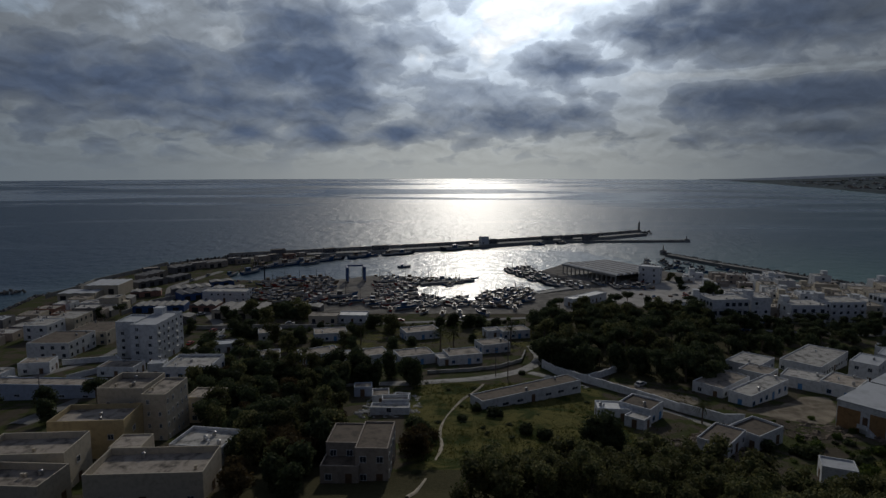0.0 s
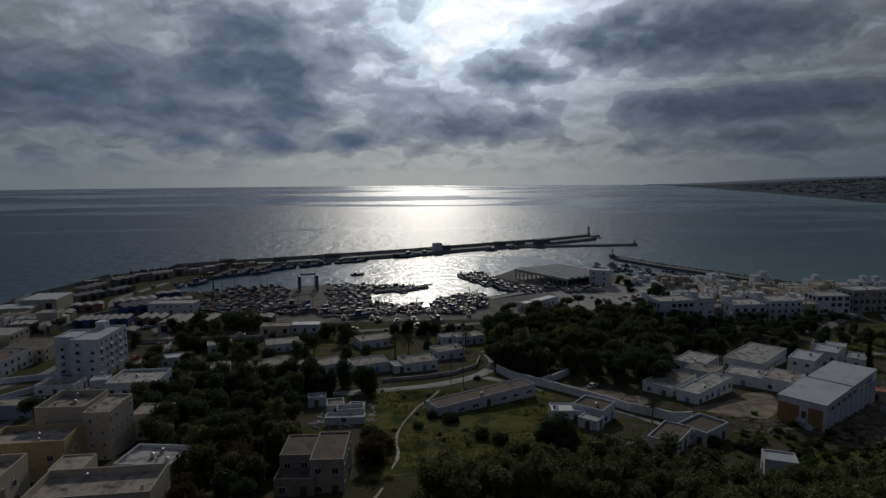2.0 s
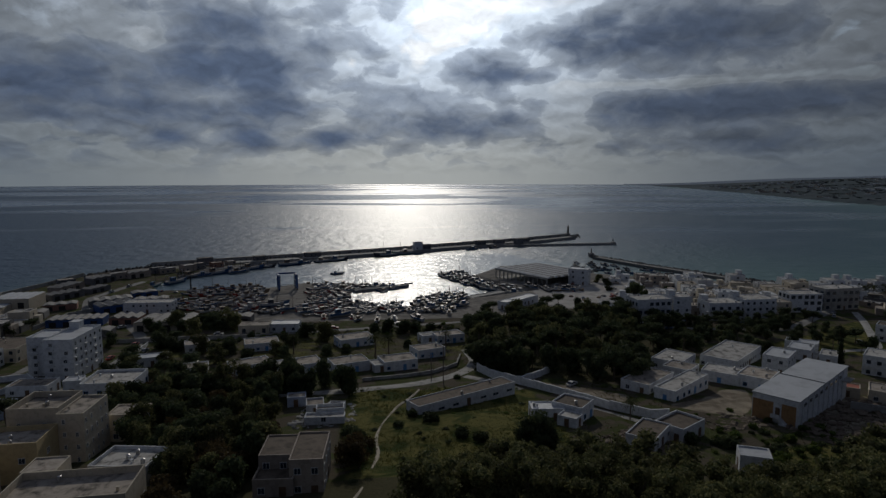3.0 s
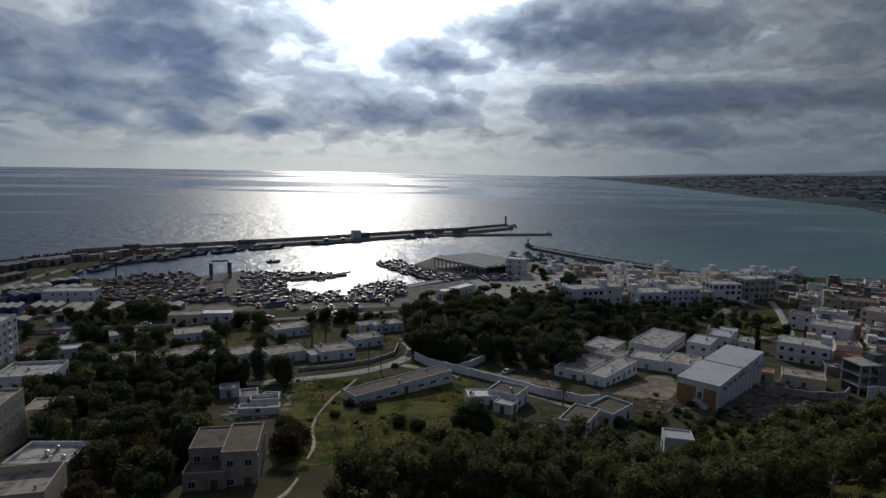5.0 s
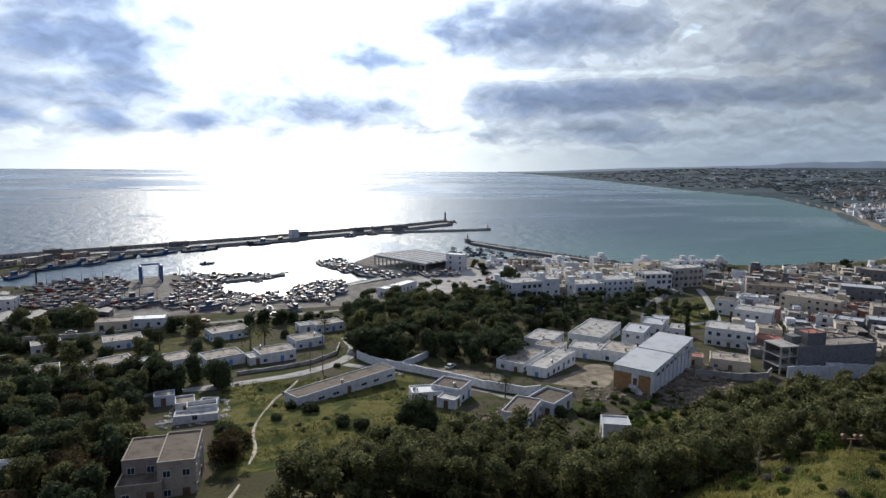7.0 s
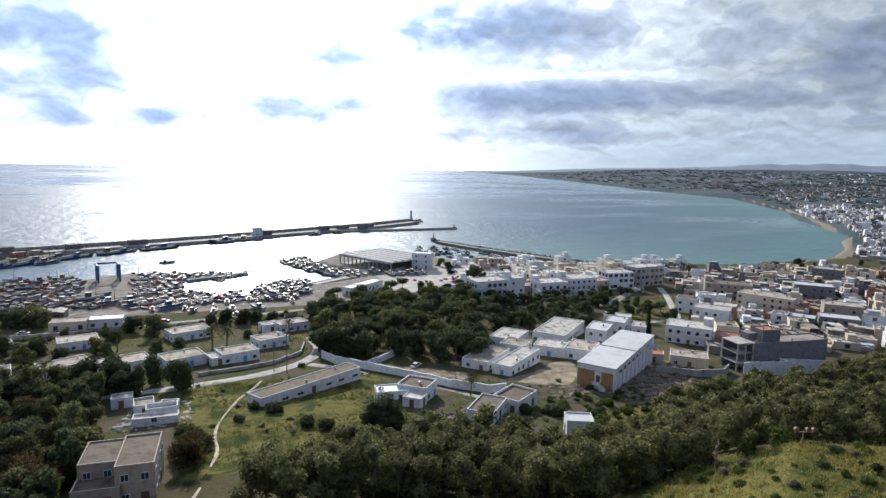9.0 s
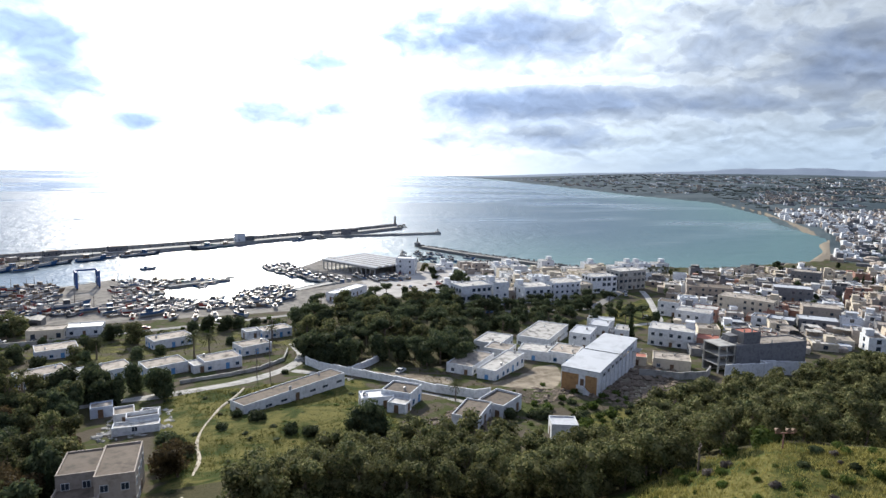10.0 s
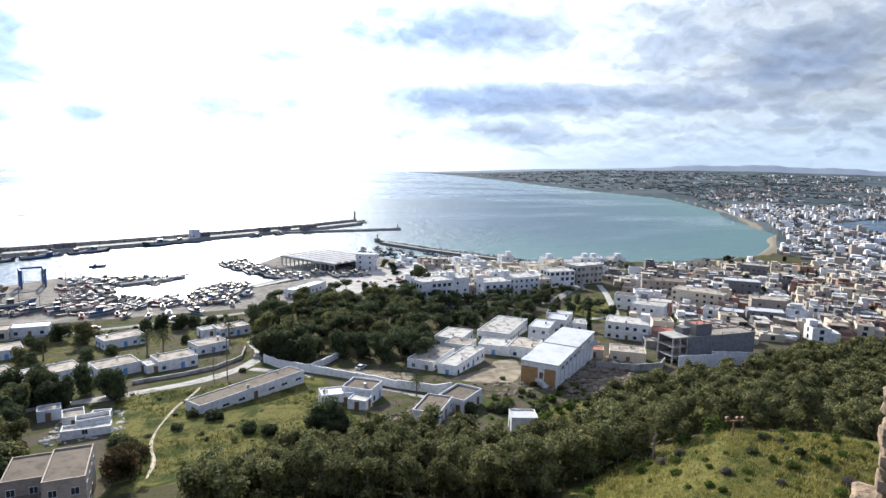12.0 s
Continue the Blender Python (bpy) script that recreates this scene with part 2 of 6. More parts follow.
DECK = surface("boat_deck", (0.26, 0.23, 0.20), 0.8, vary=0.2, grain=4.0)
LEAF_GUM = foliage("gum_leaves", (0.052, 0.066, 0.026), (0.20, 0.19, 0.085))
LEAF_WOOD = foliage("gum_wood_leaves", (0.058, 0.072, 0.028), (0.20, 0.19, 0.085), 0.3, True)
LEAF_PINE = foliage("pine_needles", (0.036, 0.052, 0.027), (0.095, 0.108, 0.050))
# far leaves paler and bluer: distance haze put into their colour
LEAF_HAZED = foliage("far_woods", (0.060, 0.080, 0.080), (0.096, 0.118, 0.112), 0.05, True)
LEAF_DARK = foliage("cypress_leaves", (0.018, 0.028, 0.014), (0.042, 0.055, 0.024))
LEAF_BUSH = foliage("shrub_leaves", (0.045, 0.075, 0.018), (0.12, 0.15, 0.035), 1.6)
LEAF_GREY = foliage("bare_shrub_twigs", (0.10, 0.085, 0.075), (0.16, 0.14, 0.12), 1.6)
LEAF_RUST = foliage("dry_brown_foliage", (0.055, 0.040, 0.020), (0.10, 0.075, 0.035), 1.0)
LEAF_PALM = foliage("palm_fronds", (0.045, 0.055, 0.022), (0.10, 0.105, 0.04), 1.0)
MEADOW = foliage("meadow_blades", (0.055, 0.070, 0.018), (0.17, 0.155, 0.045), 0.25)
GRASS = foliage("grass_blades", (0.15, 0.15, 0.04), (0.38, 0.33, 0.11), 0.35)


def ground_material():
    """Grass, forest floor, paving, sand, and far fields and hills with haze painted in, laid out by masks stored on the
    sheet.
    """
    mat = bpy.data.materials.new("land")
    mat.use_nodes = True
    t = Nodes(mat.node_tree)
    bsdf = mat.node_tree.nodes["Principled BSDF"]
    where = t.add("ShaderNodeNewGeometry")
    fine = t.noise(where, 1.3, 6.0, 0.65)
    mid = t.noise(where, 0.16, 5.0, 0.6, 0.5)
    wide = t.noise(where, 0.012, 5.0, 0.6)

    def mask(name):
        return t.smooth(t.m("ADD", t.mask(name), t.m("MULTIPLY", t.m("SUBTRACT", mid, 0.5), 0.5)), 0.4, 0.6)
    earth = t.mix(fine, (0.052, 0.045, 0.034), (0.125, 0.105, 0.078))
    earth = t.mix(t.smooth(mid, 0.44, 0.56), earth, t.mix(fine, (0.030, 0.044, 0.015), (0.080, 0.085, 0.032)))
    grass = t.mix(t.smooth(mid, 0.38, 0.60), (0.036, 0.050, 0.015), (0.135, 0.122, 0.042))
    grass = t.mix(t.smooth(fine, 0.5, 0.75), grass, (0.045, 0.070, 0.018))
    litter = t.mix(fine, (0.035, 0.040, 0.018), (0.10, 0.085, 0.050))
    paved = t.mix(t.smooth(mid, 0.3, 0.7), (0.15, 0.14, 0.125), (0.29, 0.27, 0.24))
    sand = t.mix(fine, (0.15, 0.13, 0.10), (0.24, 0.21, 0.17))
    # bluish haze of distance is mixed into the far field and hill colours
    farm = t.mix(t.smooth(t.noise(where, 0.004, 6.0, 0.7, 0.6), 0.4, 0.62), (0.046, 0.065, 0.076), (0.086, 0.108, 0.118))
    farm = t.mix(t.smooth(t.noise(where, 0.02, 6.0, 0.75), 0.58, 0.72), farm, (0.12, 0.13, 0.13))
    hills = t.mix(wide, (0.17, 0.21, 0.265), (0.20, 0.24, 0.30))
    tone = earth
    yard = t.mix(t.smooth(mid, 0.35, 0.65), (0.15, 0.125, 0.095), (0.30, 0.26, 0.20))
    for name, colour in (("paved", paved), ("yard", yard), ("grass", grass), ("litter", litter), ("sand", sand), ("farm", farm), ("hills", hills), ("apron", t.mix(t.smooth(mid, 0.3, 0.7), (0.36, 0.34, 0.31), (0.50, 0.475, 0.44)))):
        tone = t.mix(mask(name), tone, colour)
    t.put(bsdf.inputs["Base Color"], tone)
    bsdf.inputs["Roughness"].default_value, bsdf.inputs["Specular IOR Level"].default_value = 1.0, 0.03
    t.put(bsdf.inputs["Normal"], t.add("ShaderNodeBump", 0, Strength=0.5, Distance=0.5, Height=t.m("ADD", fine, mid)))
    return mat


def sea_material():
    """Wind-ruffled water: calm and rough lanes, paler over the sandy shallows and for a painted sheen in the east."""
    mat = bpy.data.materials.new("sea_water")
    mat.use_nodes = True
    t = Nodes(mat.node_tree)
    bsdf = mat.node_tree.nodes["Principled BSDF"]
    where = t.add("ShaderNodeNewGeometry")
    lane = t.noise(t.vm("MULTIPLY", where, (0.0011, 0.0026, 0)), 1.0, 4.0, 0.5, 0.4)
    lane = t.m("ADD", t.m("MULTIPLY", lane, 0.84), t.m("MULTIPLY", t.noise(t.vm("MULTIPLY", where, (0.004, 0.012, 0)), 1.0, 4.0, 0.6, 0.3), 0.16))
    # the ruffled water lies within two kilometres, broken by calm lanes farther out
    reach = t.smooth(t.vm("LENGTH", where, None, 1), 1000.0, 1900.0, 0.09, -0.01)
    lane = t.m("ADD", lane, reach)
    calm = t.mask("basin")
    shoal = t.mask("shoal")
    shoal = t.m("MULTIPLY", shoal, t.m("MULTIPLY_ADD", lane, 1.2, 0.4))
    t.put(bsdf.inputs["Base Color"], t.mix(shoal, (0.005, 0.042, 0.092), (0.066, 0.145, 0.150)))
    t.put(bsdf.inputs["Roughness"], t.m("SUBTRACT", t.smooth(lane, 0.44, 0.56, 0.18, 0.42), t.m("MULTIPLY", calm, 0.14), clamp=True))
    bsdf.inputs["IOR"].default_value = 1.29
    waves = t.m("ADD", t.noise(where, 0.35, 3.0, 0.6), t.m("MULTIPLY", t.noise(where, 0.07, 3.0, 0.6), 3.0))
    t.put(bsdf.inputs["Normal"], t.add("ShaderNodeBump", 0, Strength=t.m("MULTIPLY", t.smooth(lane, 0.44, 0.56, 0.25, 0.85), t.m("MULTIPLY_ADD", calm, -0.45, 1.0)), Distance=0.8, Height=waves))
    return mat


# ---- small builders ----
def part(name, bm, material, parent=None, label=""):
    """Link a bmesh as one mesh object under a thing."""
    me = bpy.data.meshes.new(name)
    bm.to_mesh(me)
    bm.free()
    me.materials.append(material)
    return placed(name, me, parent, None, label)


def placed(name, me, parent=None, m=None, label=""):
    ob = new(name, me)
    ob.parent = parent
    if m is not None:
        ob.matrix_basis = m
    if label:
        ob["label"] = label
    return ob


def as_mesh(name, bm, material):
    me = bpy.data.meshes.new(name)
    bm.to_mesh(me)
    bm.free()
    me.materials.append(material)
    return me


def box(bm, x0, x1, y0, y1, z0, z1):
    v = [bm.verts.new(p) for p in ((x0, y0, z0), (x1, y0, z0), (x1, y1, z0), (x0, y1, z0), (x0, y0, z1), (x1, y0, z1), (x1, y1, z1), (x0, y1, z1))]
    for q in ((3, 2, 1, 0), (4, 5, 6, 7), (0, 1, 5, 4), (1, 2, 6, 5), (2, 3, 7, 6), (3, 0, 4, 7)):
        bm.faces.new([v[k] for k in q])
    return bm


def rod(bm, a, b, r0, r1, n=8):
    a, b = Vector(a), Vector(b)
    q = (b - a).to_track_quat("Z", "Y").to_matrix()
    rings = []
    for p, r in ((a, r0), (b, r1)):
        rings.append([bm.verts.new(p + q @ Vector((r * math.cos(6.28319 * k / n), r * math.sin(6.28319 * k / n), 0))) for k in range(n)])
    for k in range(n):
        bm.faces.new((rings[0][k], rings[0][(k + 1) % n], rings[1][(k + 1) % n], rings[1][k]))
    bm.faces.new(rings[1])
    bm.faces.new(rings[0][::-1])
    return bm


def raw_mesh(name, verts, faces, material, smooth=False):
    me = bpy.data.meshes.new(name)
    me.from_pydata([tuple(v) for v in verts], [], [tuple(f) for f in faces])
    me.materials.append(material)
    if smooth:
        me.polygons.foreach_set("use_smooth", [True] * len(me.polygons))
    return me


# ---- the lie of the land ----
RUN = (0, 5, 20, 40, 60, 80, 100, 130, 160, 200, 260, 320, 380, 480)
RISE = (73.3, 71.4, 61, 49.5, 38, 27, 20, 15.5, 12.5, 9.8, 5.5, 3.2, 2.4, 2.0)


def step(a, b, x):
    u = np.clip((x - a) / (b - a), 0, 1)
    return u * u * (3 - 2 * u)


def dry_ground(x, y):
    r, az_deg = np.hypot(x, y), np.degrees(np.arctan2(x, y))
    z = np.interp(r, RUN, RISE)
    spur = np.interp(az_deg, (34, 40, 46, 52, 60, 75, 120), (0, 4, 10.5, 15.8, 18.2, 19, 12))
    z = z + spur * np.exp(-((r - 98) / np.where(r < 98, 28, 30)) ** 2)
    coast = np.interp(r, (1300, 1650, 2000, 2870, 4060, 5270), (45, 43, 39, 31.8, 26.6, 21.4))
    return z + 50 * step(1300, 4900, r) * step(0, 16, az_deg - coast) + 2.5 * step(600, 900, r)


def ground(x, y):
    return float(dry_ground(np.array(x, float), np.array(y, float)))


SHORE = [(-4900, -900), (-700, -60), (-330, 180), (-228, 311), (-236, 350), (-228, 375), (-232, 393), (-222, 432), (-214, 475), (-196, 500), (-150, 527), (-112, 530),
         (-101, 512), (-128, 487), (-145, 470), (-151, 430), (-138, 407), (-118, 405), (-102, 413), (-70, 409), (-56, 420), (-48, 426), (-35, 402), (-18, 395), (-15, 380), (-19, 366), (-10, 342), (18, 338), (28, 350), (45, 366), (50, 355), (56, 358), (82, 372), (98, 380), (86, 405), (74, 428), (70, 445),
         (84, 466), (99, 490), (140, 480), (165, 440), (190, 425), (228, 405), (262, 385), (285, 402), (323, 381)]
SHORE += [(357, 361), (382, 356), (454, 362), (493, 370), (572, 415), (613, 452), (651, 468), (690, 500), (721, 545), (832, 691), (933, 788), (1183, 1156),
          (1254, 1554), (1514, 2444), (1817, 3631), (1960, 5200), (5200, 5200), (5200, -5200), (-5200, -5200)]


def inside_depth(px, py, poly):
    """Signed distance to a closed line: positive inside."""
    best, inside = np.full(px.shape, 1e12), np.zeros(px.shape, bool)
    for (ax, ay), (bx, by) in zip(poly, poly[1:] + poly[:1]):
        ex, ey = bx - ax, by - ay
        k = np.clip(((px - ax) * ex + (py - ay) * ey) / (ex * ex + ey * ey), 0, 1)
        best = np.minimum(best, (px - ax - k * ex) ** 2 + (py - ay - k * ey) ** 2)
        if ay != by:
            inside ^= ((ay > py) != (by > py)) & (px < (bx - ax) * (py - ay) / (by - ay) + ax)
    return np.where(inside, 1, -1) * np.sqrt(best)


def within(x, y, poly):
    return float(inside_depth(np.array([x], float), np.array([y], float), poly)[0])


FIELD = [(-9, 182), (12, 178), (41, 184), (46, 165), (44, 128), (15, 116), (-5, 105), (-10, 145)]
GREEN = [(192, 252), (236, 277), (231, 243), (191, 214), (160, 235)]
LAWNS = [(-95, 265), (-60, 262), (10, 275), (45, 262), (32, 215), (10, 228), (-20, 220), (-70, 215)]
WASTE = [(80, 128), (118, 132), (126, 112), (95, 104), (75, 112)]
PARK = [(33, 196), (40, 270), (75, 300), (118, 296), (128, 252), (98, 200), (72, 180), (52, 186)]
GUMS = [(3, 86), (7, 93), (14, 102), (27, 106), (40, 108.5), (52, 109), (66, 109), (90, 106), (104, 116), (150, 132), (209, 142), (262, 140), (300, 60), (110, 40), (72, 62), (58, 70), (30, 78), (8, 82)]
GROVE = [(-69, 152), (-76, 200), (-42, 190), (-28, 196), (-22, 172), (-27, 155), (-22, 124), (-20, 99), (-37, 98), (-44, 126)]
SCHOOLYARD = [(80, 158), (92, 162), (104, 172), (112, 172), (106, 158), (96, 148), (86, 150)]
TRACKS = [(46, 186), (60, 178), (74, 168), (70, 160), (54, 172), (44, 178)]
APRON = [(92, 335), (98, 378), (138, 396), (160, 410), (186, 412), (200, 380), (178, 345), (150, 318), (116, 306)]
DIGGING = [(104, 140), (140, 172), (150, 165), (122, 132), (106, 132)]
HARBOUR = [(-215, 480), (-150, 535), (-80, 300), (40, 300), (150, 330), (285, 400), (262, 420), (100, 500), (-100, 520)]
SHINGLE = [(430, 362), (560, 420), (640, 480), (730, 560), (940, 800), (1200, 1160), (1203, 1158), (938, 788), (727, 545), (654, 469), (577, 413), (510, 362), (440, 357)]


def sheet(name, radii, azimuths, height, material):
    """A sheet of ground or water in rings round the hill."""
    rr, aa = np.meshgrid(radii, np.radians(azimuths), indexing="ij")
    x, y = rr * np.sin(aa) - 0.9 * (rr < 30), rr * np.cos(aa) - 0.9 * (rr < 30)
    z = height(x, y)
    n, k = x.shape
    co = np.stack([x, y, z], -1).reshape(-1, 3)
    i, j = np.meshgrid(np.arange(n - 1), np.arange(k - 1), indexing="ij")
    a = (i * k + j).ravel()
    faces = np.stack([a, a + k, a + k + 1, a + 1], 1)[:, ::-1]
    me = bpy.data.meshes.new(name)
    me.from_pydata(co.tolist(), [], faces.tolist())
    me.polygons.foreach_set("use_smooth", [True] * len(me.polygons))
    me.materials.append(material)
    return new(name, me), co


def store(ob, name, values):
    ob.data.attributes.new(name, "FLOAT", "POINT").data.foreach_set("value", np.asarray(values, np.float32))


angles = np.concatenate([np.arange(-180, -42, 4), np.arange(-42, 68, 0.25), np.arange(68, 181, 4)])
angles[-1] = 180
radii = np.concatenate([np.concatenate([(0.05, 1.0), np.arange(2.5, 60, 2.5)]), np.arange(60, 200, 1.6), np.arange(200, 560, 3.0), np.geomspace(560, 4990, 70)])


def land_height(x, y):
    d = inside_depth(x.ravel(), y.ravel(), SHORE).reshape(x.shape)
    r, az_deg = np.hypot(x, y), np.degrees(np.arctan2(x, y))
    ridge = 74 * step(4200, 4950, r) * step(36, 50, az_deg) * (0.62 + 0.14 * np.sin(az_deg * 0.27) + 0.06 * np.sin(az_deg * 1.1) + 0.03 * np.sin(az_deg * 3.3))
    bumps = np.array([noise.noise(Vector((px * 0.05, py * 0.05, 0))) for px, py in zip(x.ravel(), y.ravel())]).reshape(x.shape)
    hilly = dry_ground(x, y) + ridge + bumps * 0.5 * step(320, 150, r) * step(20, 60, r)
    return -3.5 + (hilly + 3.5) * step(-3.0, 2.5, d)


land, co = sheet("ground", radii, angles, land_height, ground_material())
tagged(land, "coastal land with grass, bare earth, paved quays and far fields", "ground", kind="structure")
px, py = co[:, 0], co[:, 1]
r_all, az_all = np.hypot(px, py), np.degrees(np.arctan2(px, py))


def soft(poly, feather=3.0):
    return np.clip(0.5 + inside_depth(px, py, poly) / (2 * feather), 0, 1)


store(land, "grass", np.maximum.reduce([soft(FIELD, 5), soft(GREEN), soft(LAWNS) * 0.48, soft(WASTE) * 0.6, (r_all < 104) * (az_all > 38)]))
store(land, "litter", np.maximum(np.maximum(soft(GUMS, 6) * (r_all > 92), ((r_all < 110) & (az_all < 38)) * 1.0), np.maximum(soft(PARK, 4) * 0.7, soft(GROVE, 4))))
store(land, "paved", soft(HARBOUR, 4) * 0.95)
store(land, "yard", np.maximum.reduce([soft(SCHOOLYARD, 2), soft(TRACKS, 2) * 0.62, soft(DIGGING, 3) * 0.55]))
store(land, "apron", soft(APRON, 4))
store(land, "sand", soft(SHINGLE, 2.0))
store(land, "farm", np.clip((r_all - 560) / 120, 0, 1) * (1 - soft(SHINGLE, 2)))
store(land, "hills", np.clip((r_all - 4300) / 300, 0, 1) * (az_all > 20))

water_radii = np.concatenate([np.arange(250, 700, 6), np.geomspace(700, 4992, 60)])
water_angles = np.concatenate([np.arange(-180, -60, 4), np.arange(-60, 75, 0.6), np.arange(75, 181, 4)])
water_angles[-1] = 180
sea, co = sheet("water", water_radii, water_angles, lambda x, y: x * 0.0, sea_material())
tagged(sea, "grey-blue sea with wind ripples and sun glitter", "sea", kind="structure")
far_in = -inside_depth(co[:, 0], co[:, 1], SHORE)
east = step(8, 34, np.degrees(np.arctan2(co[:, 0], co[:, 1])))
BASIN = [(-160, 400), (-110, 530), (0, 570), (120, 580), (160, 480), (110, 360), (0, 330), (-100, 380)]
LAGOON = [(800, 470), (835, 520), (1010, 560), (1000, 470), (860, 420), (770, 400)]
store(sea, "basin", np.clip(0.5 + inside_depth(co[:, 0], co[:, 1], BASIN) / 20, 0, 1))
# shallows, plus a wide eastern term that puts light sheen into the colour
store(sea, "shoal", (np.clip(1 - far_in / 260, 0, 1) * 0.6 + np.clip(1 - far_in / 900, 0, 1) * 0.35) * east + np.clip(1 - far_in / 60, 0, 1) * 0.25)


def ribbon(name, pts, width, material, label, category, lift=0.12, along=4.0):
    """A strip that follows the ground along a line."""
    line = [Vector((*p, 0)) for p in pts]
    dense = []
    for a, b in zip(line, line[1:]):
        k = max(1, int((b - a).length / along))
        dense += [a.lerp(b, i / k) for i in range(k)]
    dense.append(line[-1])
    for _ in range(3):
        dense = [dense[0]] + [(p + q * 2 + s) / 4 for p, q, s in zip(dense, dense[1:], dense[2:])] + [dense[-1]]
    verts, faces, cols = [], [], 5
    for i, p in enumerate(dense):
        d = (dense[min(i + 1, len(dense) - 1)] - dense[max(i - 1, 0)]).normalized()
        side = Vector((d.y, -d.x, 0))
        wob = width * (1 + 0.12 * noise.noise(p * 0.2))
        for k in range(cols):
            q = p + side * wob * (k / (cols - 1) - 0.5)
            verts.append((q.x, q.y, ground(q.x, q.y) + lift - (0.3 if k in (0, cols - 1) else 0)))
        if i:
            for k in range(cols - 1):
                a = (i - 1) * cols + k
                faces.append((a, a + 1, a + cols + 1, a + cols))
    return tagged(new(name, raw_mesh(name, verts, faces, material, True)), label, category, kind="structure")


def wall_line(name, pts, height, thick, material, label, cap=None, along=6.0):
    """A free-standing wall in straight panels with a coping, stepping with the ground."""
    root = tagged(new(name), label, "wall", kind="structure")
    n = 0
    for a, b in zip(pts, pts[1:]):
        a, b = Vector(a), Vector(b)
        k = max(1, round((b - a).length / along))
        for i in range(k):
            p, q = a.lerp(b, i / k), a.lerp(b, (i + 1) / k)
            z = max(ground(*p), ground(*q)) if (p - q).length < 8 else ground(*((p + q) / 2))
            mid, length = (p + q) / 2, (q - p).length
            turn = pose(mid.x, mid.y, z, 0, 0, math.degrees(math.atan2(q.y - p.y, q.x - p.x)))
            bm = box(bmesh.new(), -length / 2 - 0.02, length / 2 + 0.02, -thick / 2, thick / 2, -1.5, height)
            box(bm, -length / 2 - 0.02, length / 2 + 0.02, -thick / 2 - 0.06, thick / 2 + 0.06, height, height + 0.1)
            placed("wall_panel", as_mesh("wall_panel", bm, material), root, turn)
            n += 1
    return root


# ---- roads, tracks and garden walls ----
ribbon("road", [(-40, 176), (-9, 180), (8, 183), (22, 190), (31, 201), (35, 214), (34, 232)], 5.5, CONCRETE, "pale worn road curving past the white bungalows", "road")
ribbon("road", [(-108, 150), (-100, 185), (-95, 213), (-97, 250), (-104, 280), (-118, 305), (-150, 330), (-170, 380), (-160, 440)], 7, ASPHALT, "grey street running down to the quay", "road")
ribbon("road", [(-104, 276), (-63, 274), (-10, 280), (40, 290)], 6, ASPHALT, "grey street behind the boatyard", "road")
ribbon("road", [(110, 320), (140, 268), (190, 262), (240, 300), (262, 330)], 7, ASPHALT, "grey street in front of the apartment houses", "road")
ribbon("road", [(158, 205), (172, 222), (205, 226), (240, 276), (252, 296)], 5, CONCRETE, "pale paved path through the small park", "path")
ribbon("footpath", [(12, 178), (9, 170), (5, 163), (2, 152), (0, 144), (-1, 135), (0, 127), (-1, 120), (-3, 106), (-6, 96)], 0.85, DIRT, "trodden pale dirt path across the grass", "path", 0.16, 2.0)
wall_line("garden_wall", [(33, 199), (36, 190), (43, 181), (50, 171), (57, 162), (62, 155), (70, 147), (75, 147)], 2.3, 0.3, WHITE, "long whitewashed boundary wall beside a paved lane")
ribbon("road", [(28, 192), (38, 182), (49, 166), (58, 155), (68, 142)], 4.5, CONCRETE, "paved lane below the white boundary wall", "road")
wall_line("garden_wall", [(43, 181), (52, 189), (58, 196)], 2.0, 0.3, WHITE, "short whitewashed wall inside the park")
wall_line("garden_wall", [(-5, 190), (8, 193), (18, 197), (27, 206), (30, 219)], 0.9, 0.3, CONCRETE, "low pale retaining wall along the road")
wall_line("garden_wall", [(-62, 194), (-44, 193), (-30, 194)], 1.0, 0.3, CONCRETE, "low pale wall along the bungalow gardens")
wall_line("garden_wall", [(-110, 268), (-50, 268)], 1.6, 0.25, CONCRETE, "grey boundary wall behind the boatyard")
wall_line("garden_wall", [(-88, 203), (-92, 230), (-95, 262)], 1.4, 0.25, WHITE, "white street wall beside the apartment block")
wall_line("garden_wall", [(158, 144), (175, 142), (176, 146), (191, 141)], 4.5, 0.3, WHITE, "tall white yard wall in front of the unfinished block")
wall_line("garden_wall", [(132, 154), (142, 147), (152, 146), (158, 150)], 2.0, 0.3, CONCRETE, "grey block yard wall at the wood's edge")

# ---- buildings ----
MESHES = {}


def shared(key, build):
    if key not in MESHES:
        MESHES[key] = build()
    return MESHES[key]


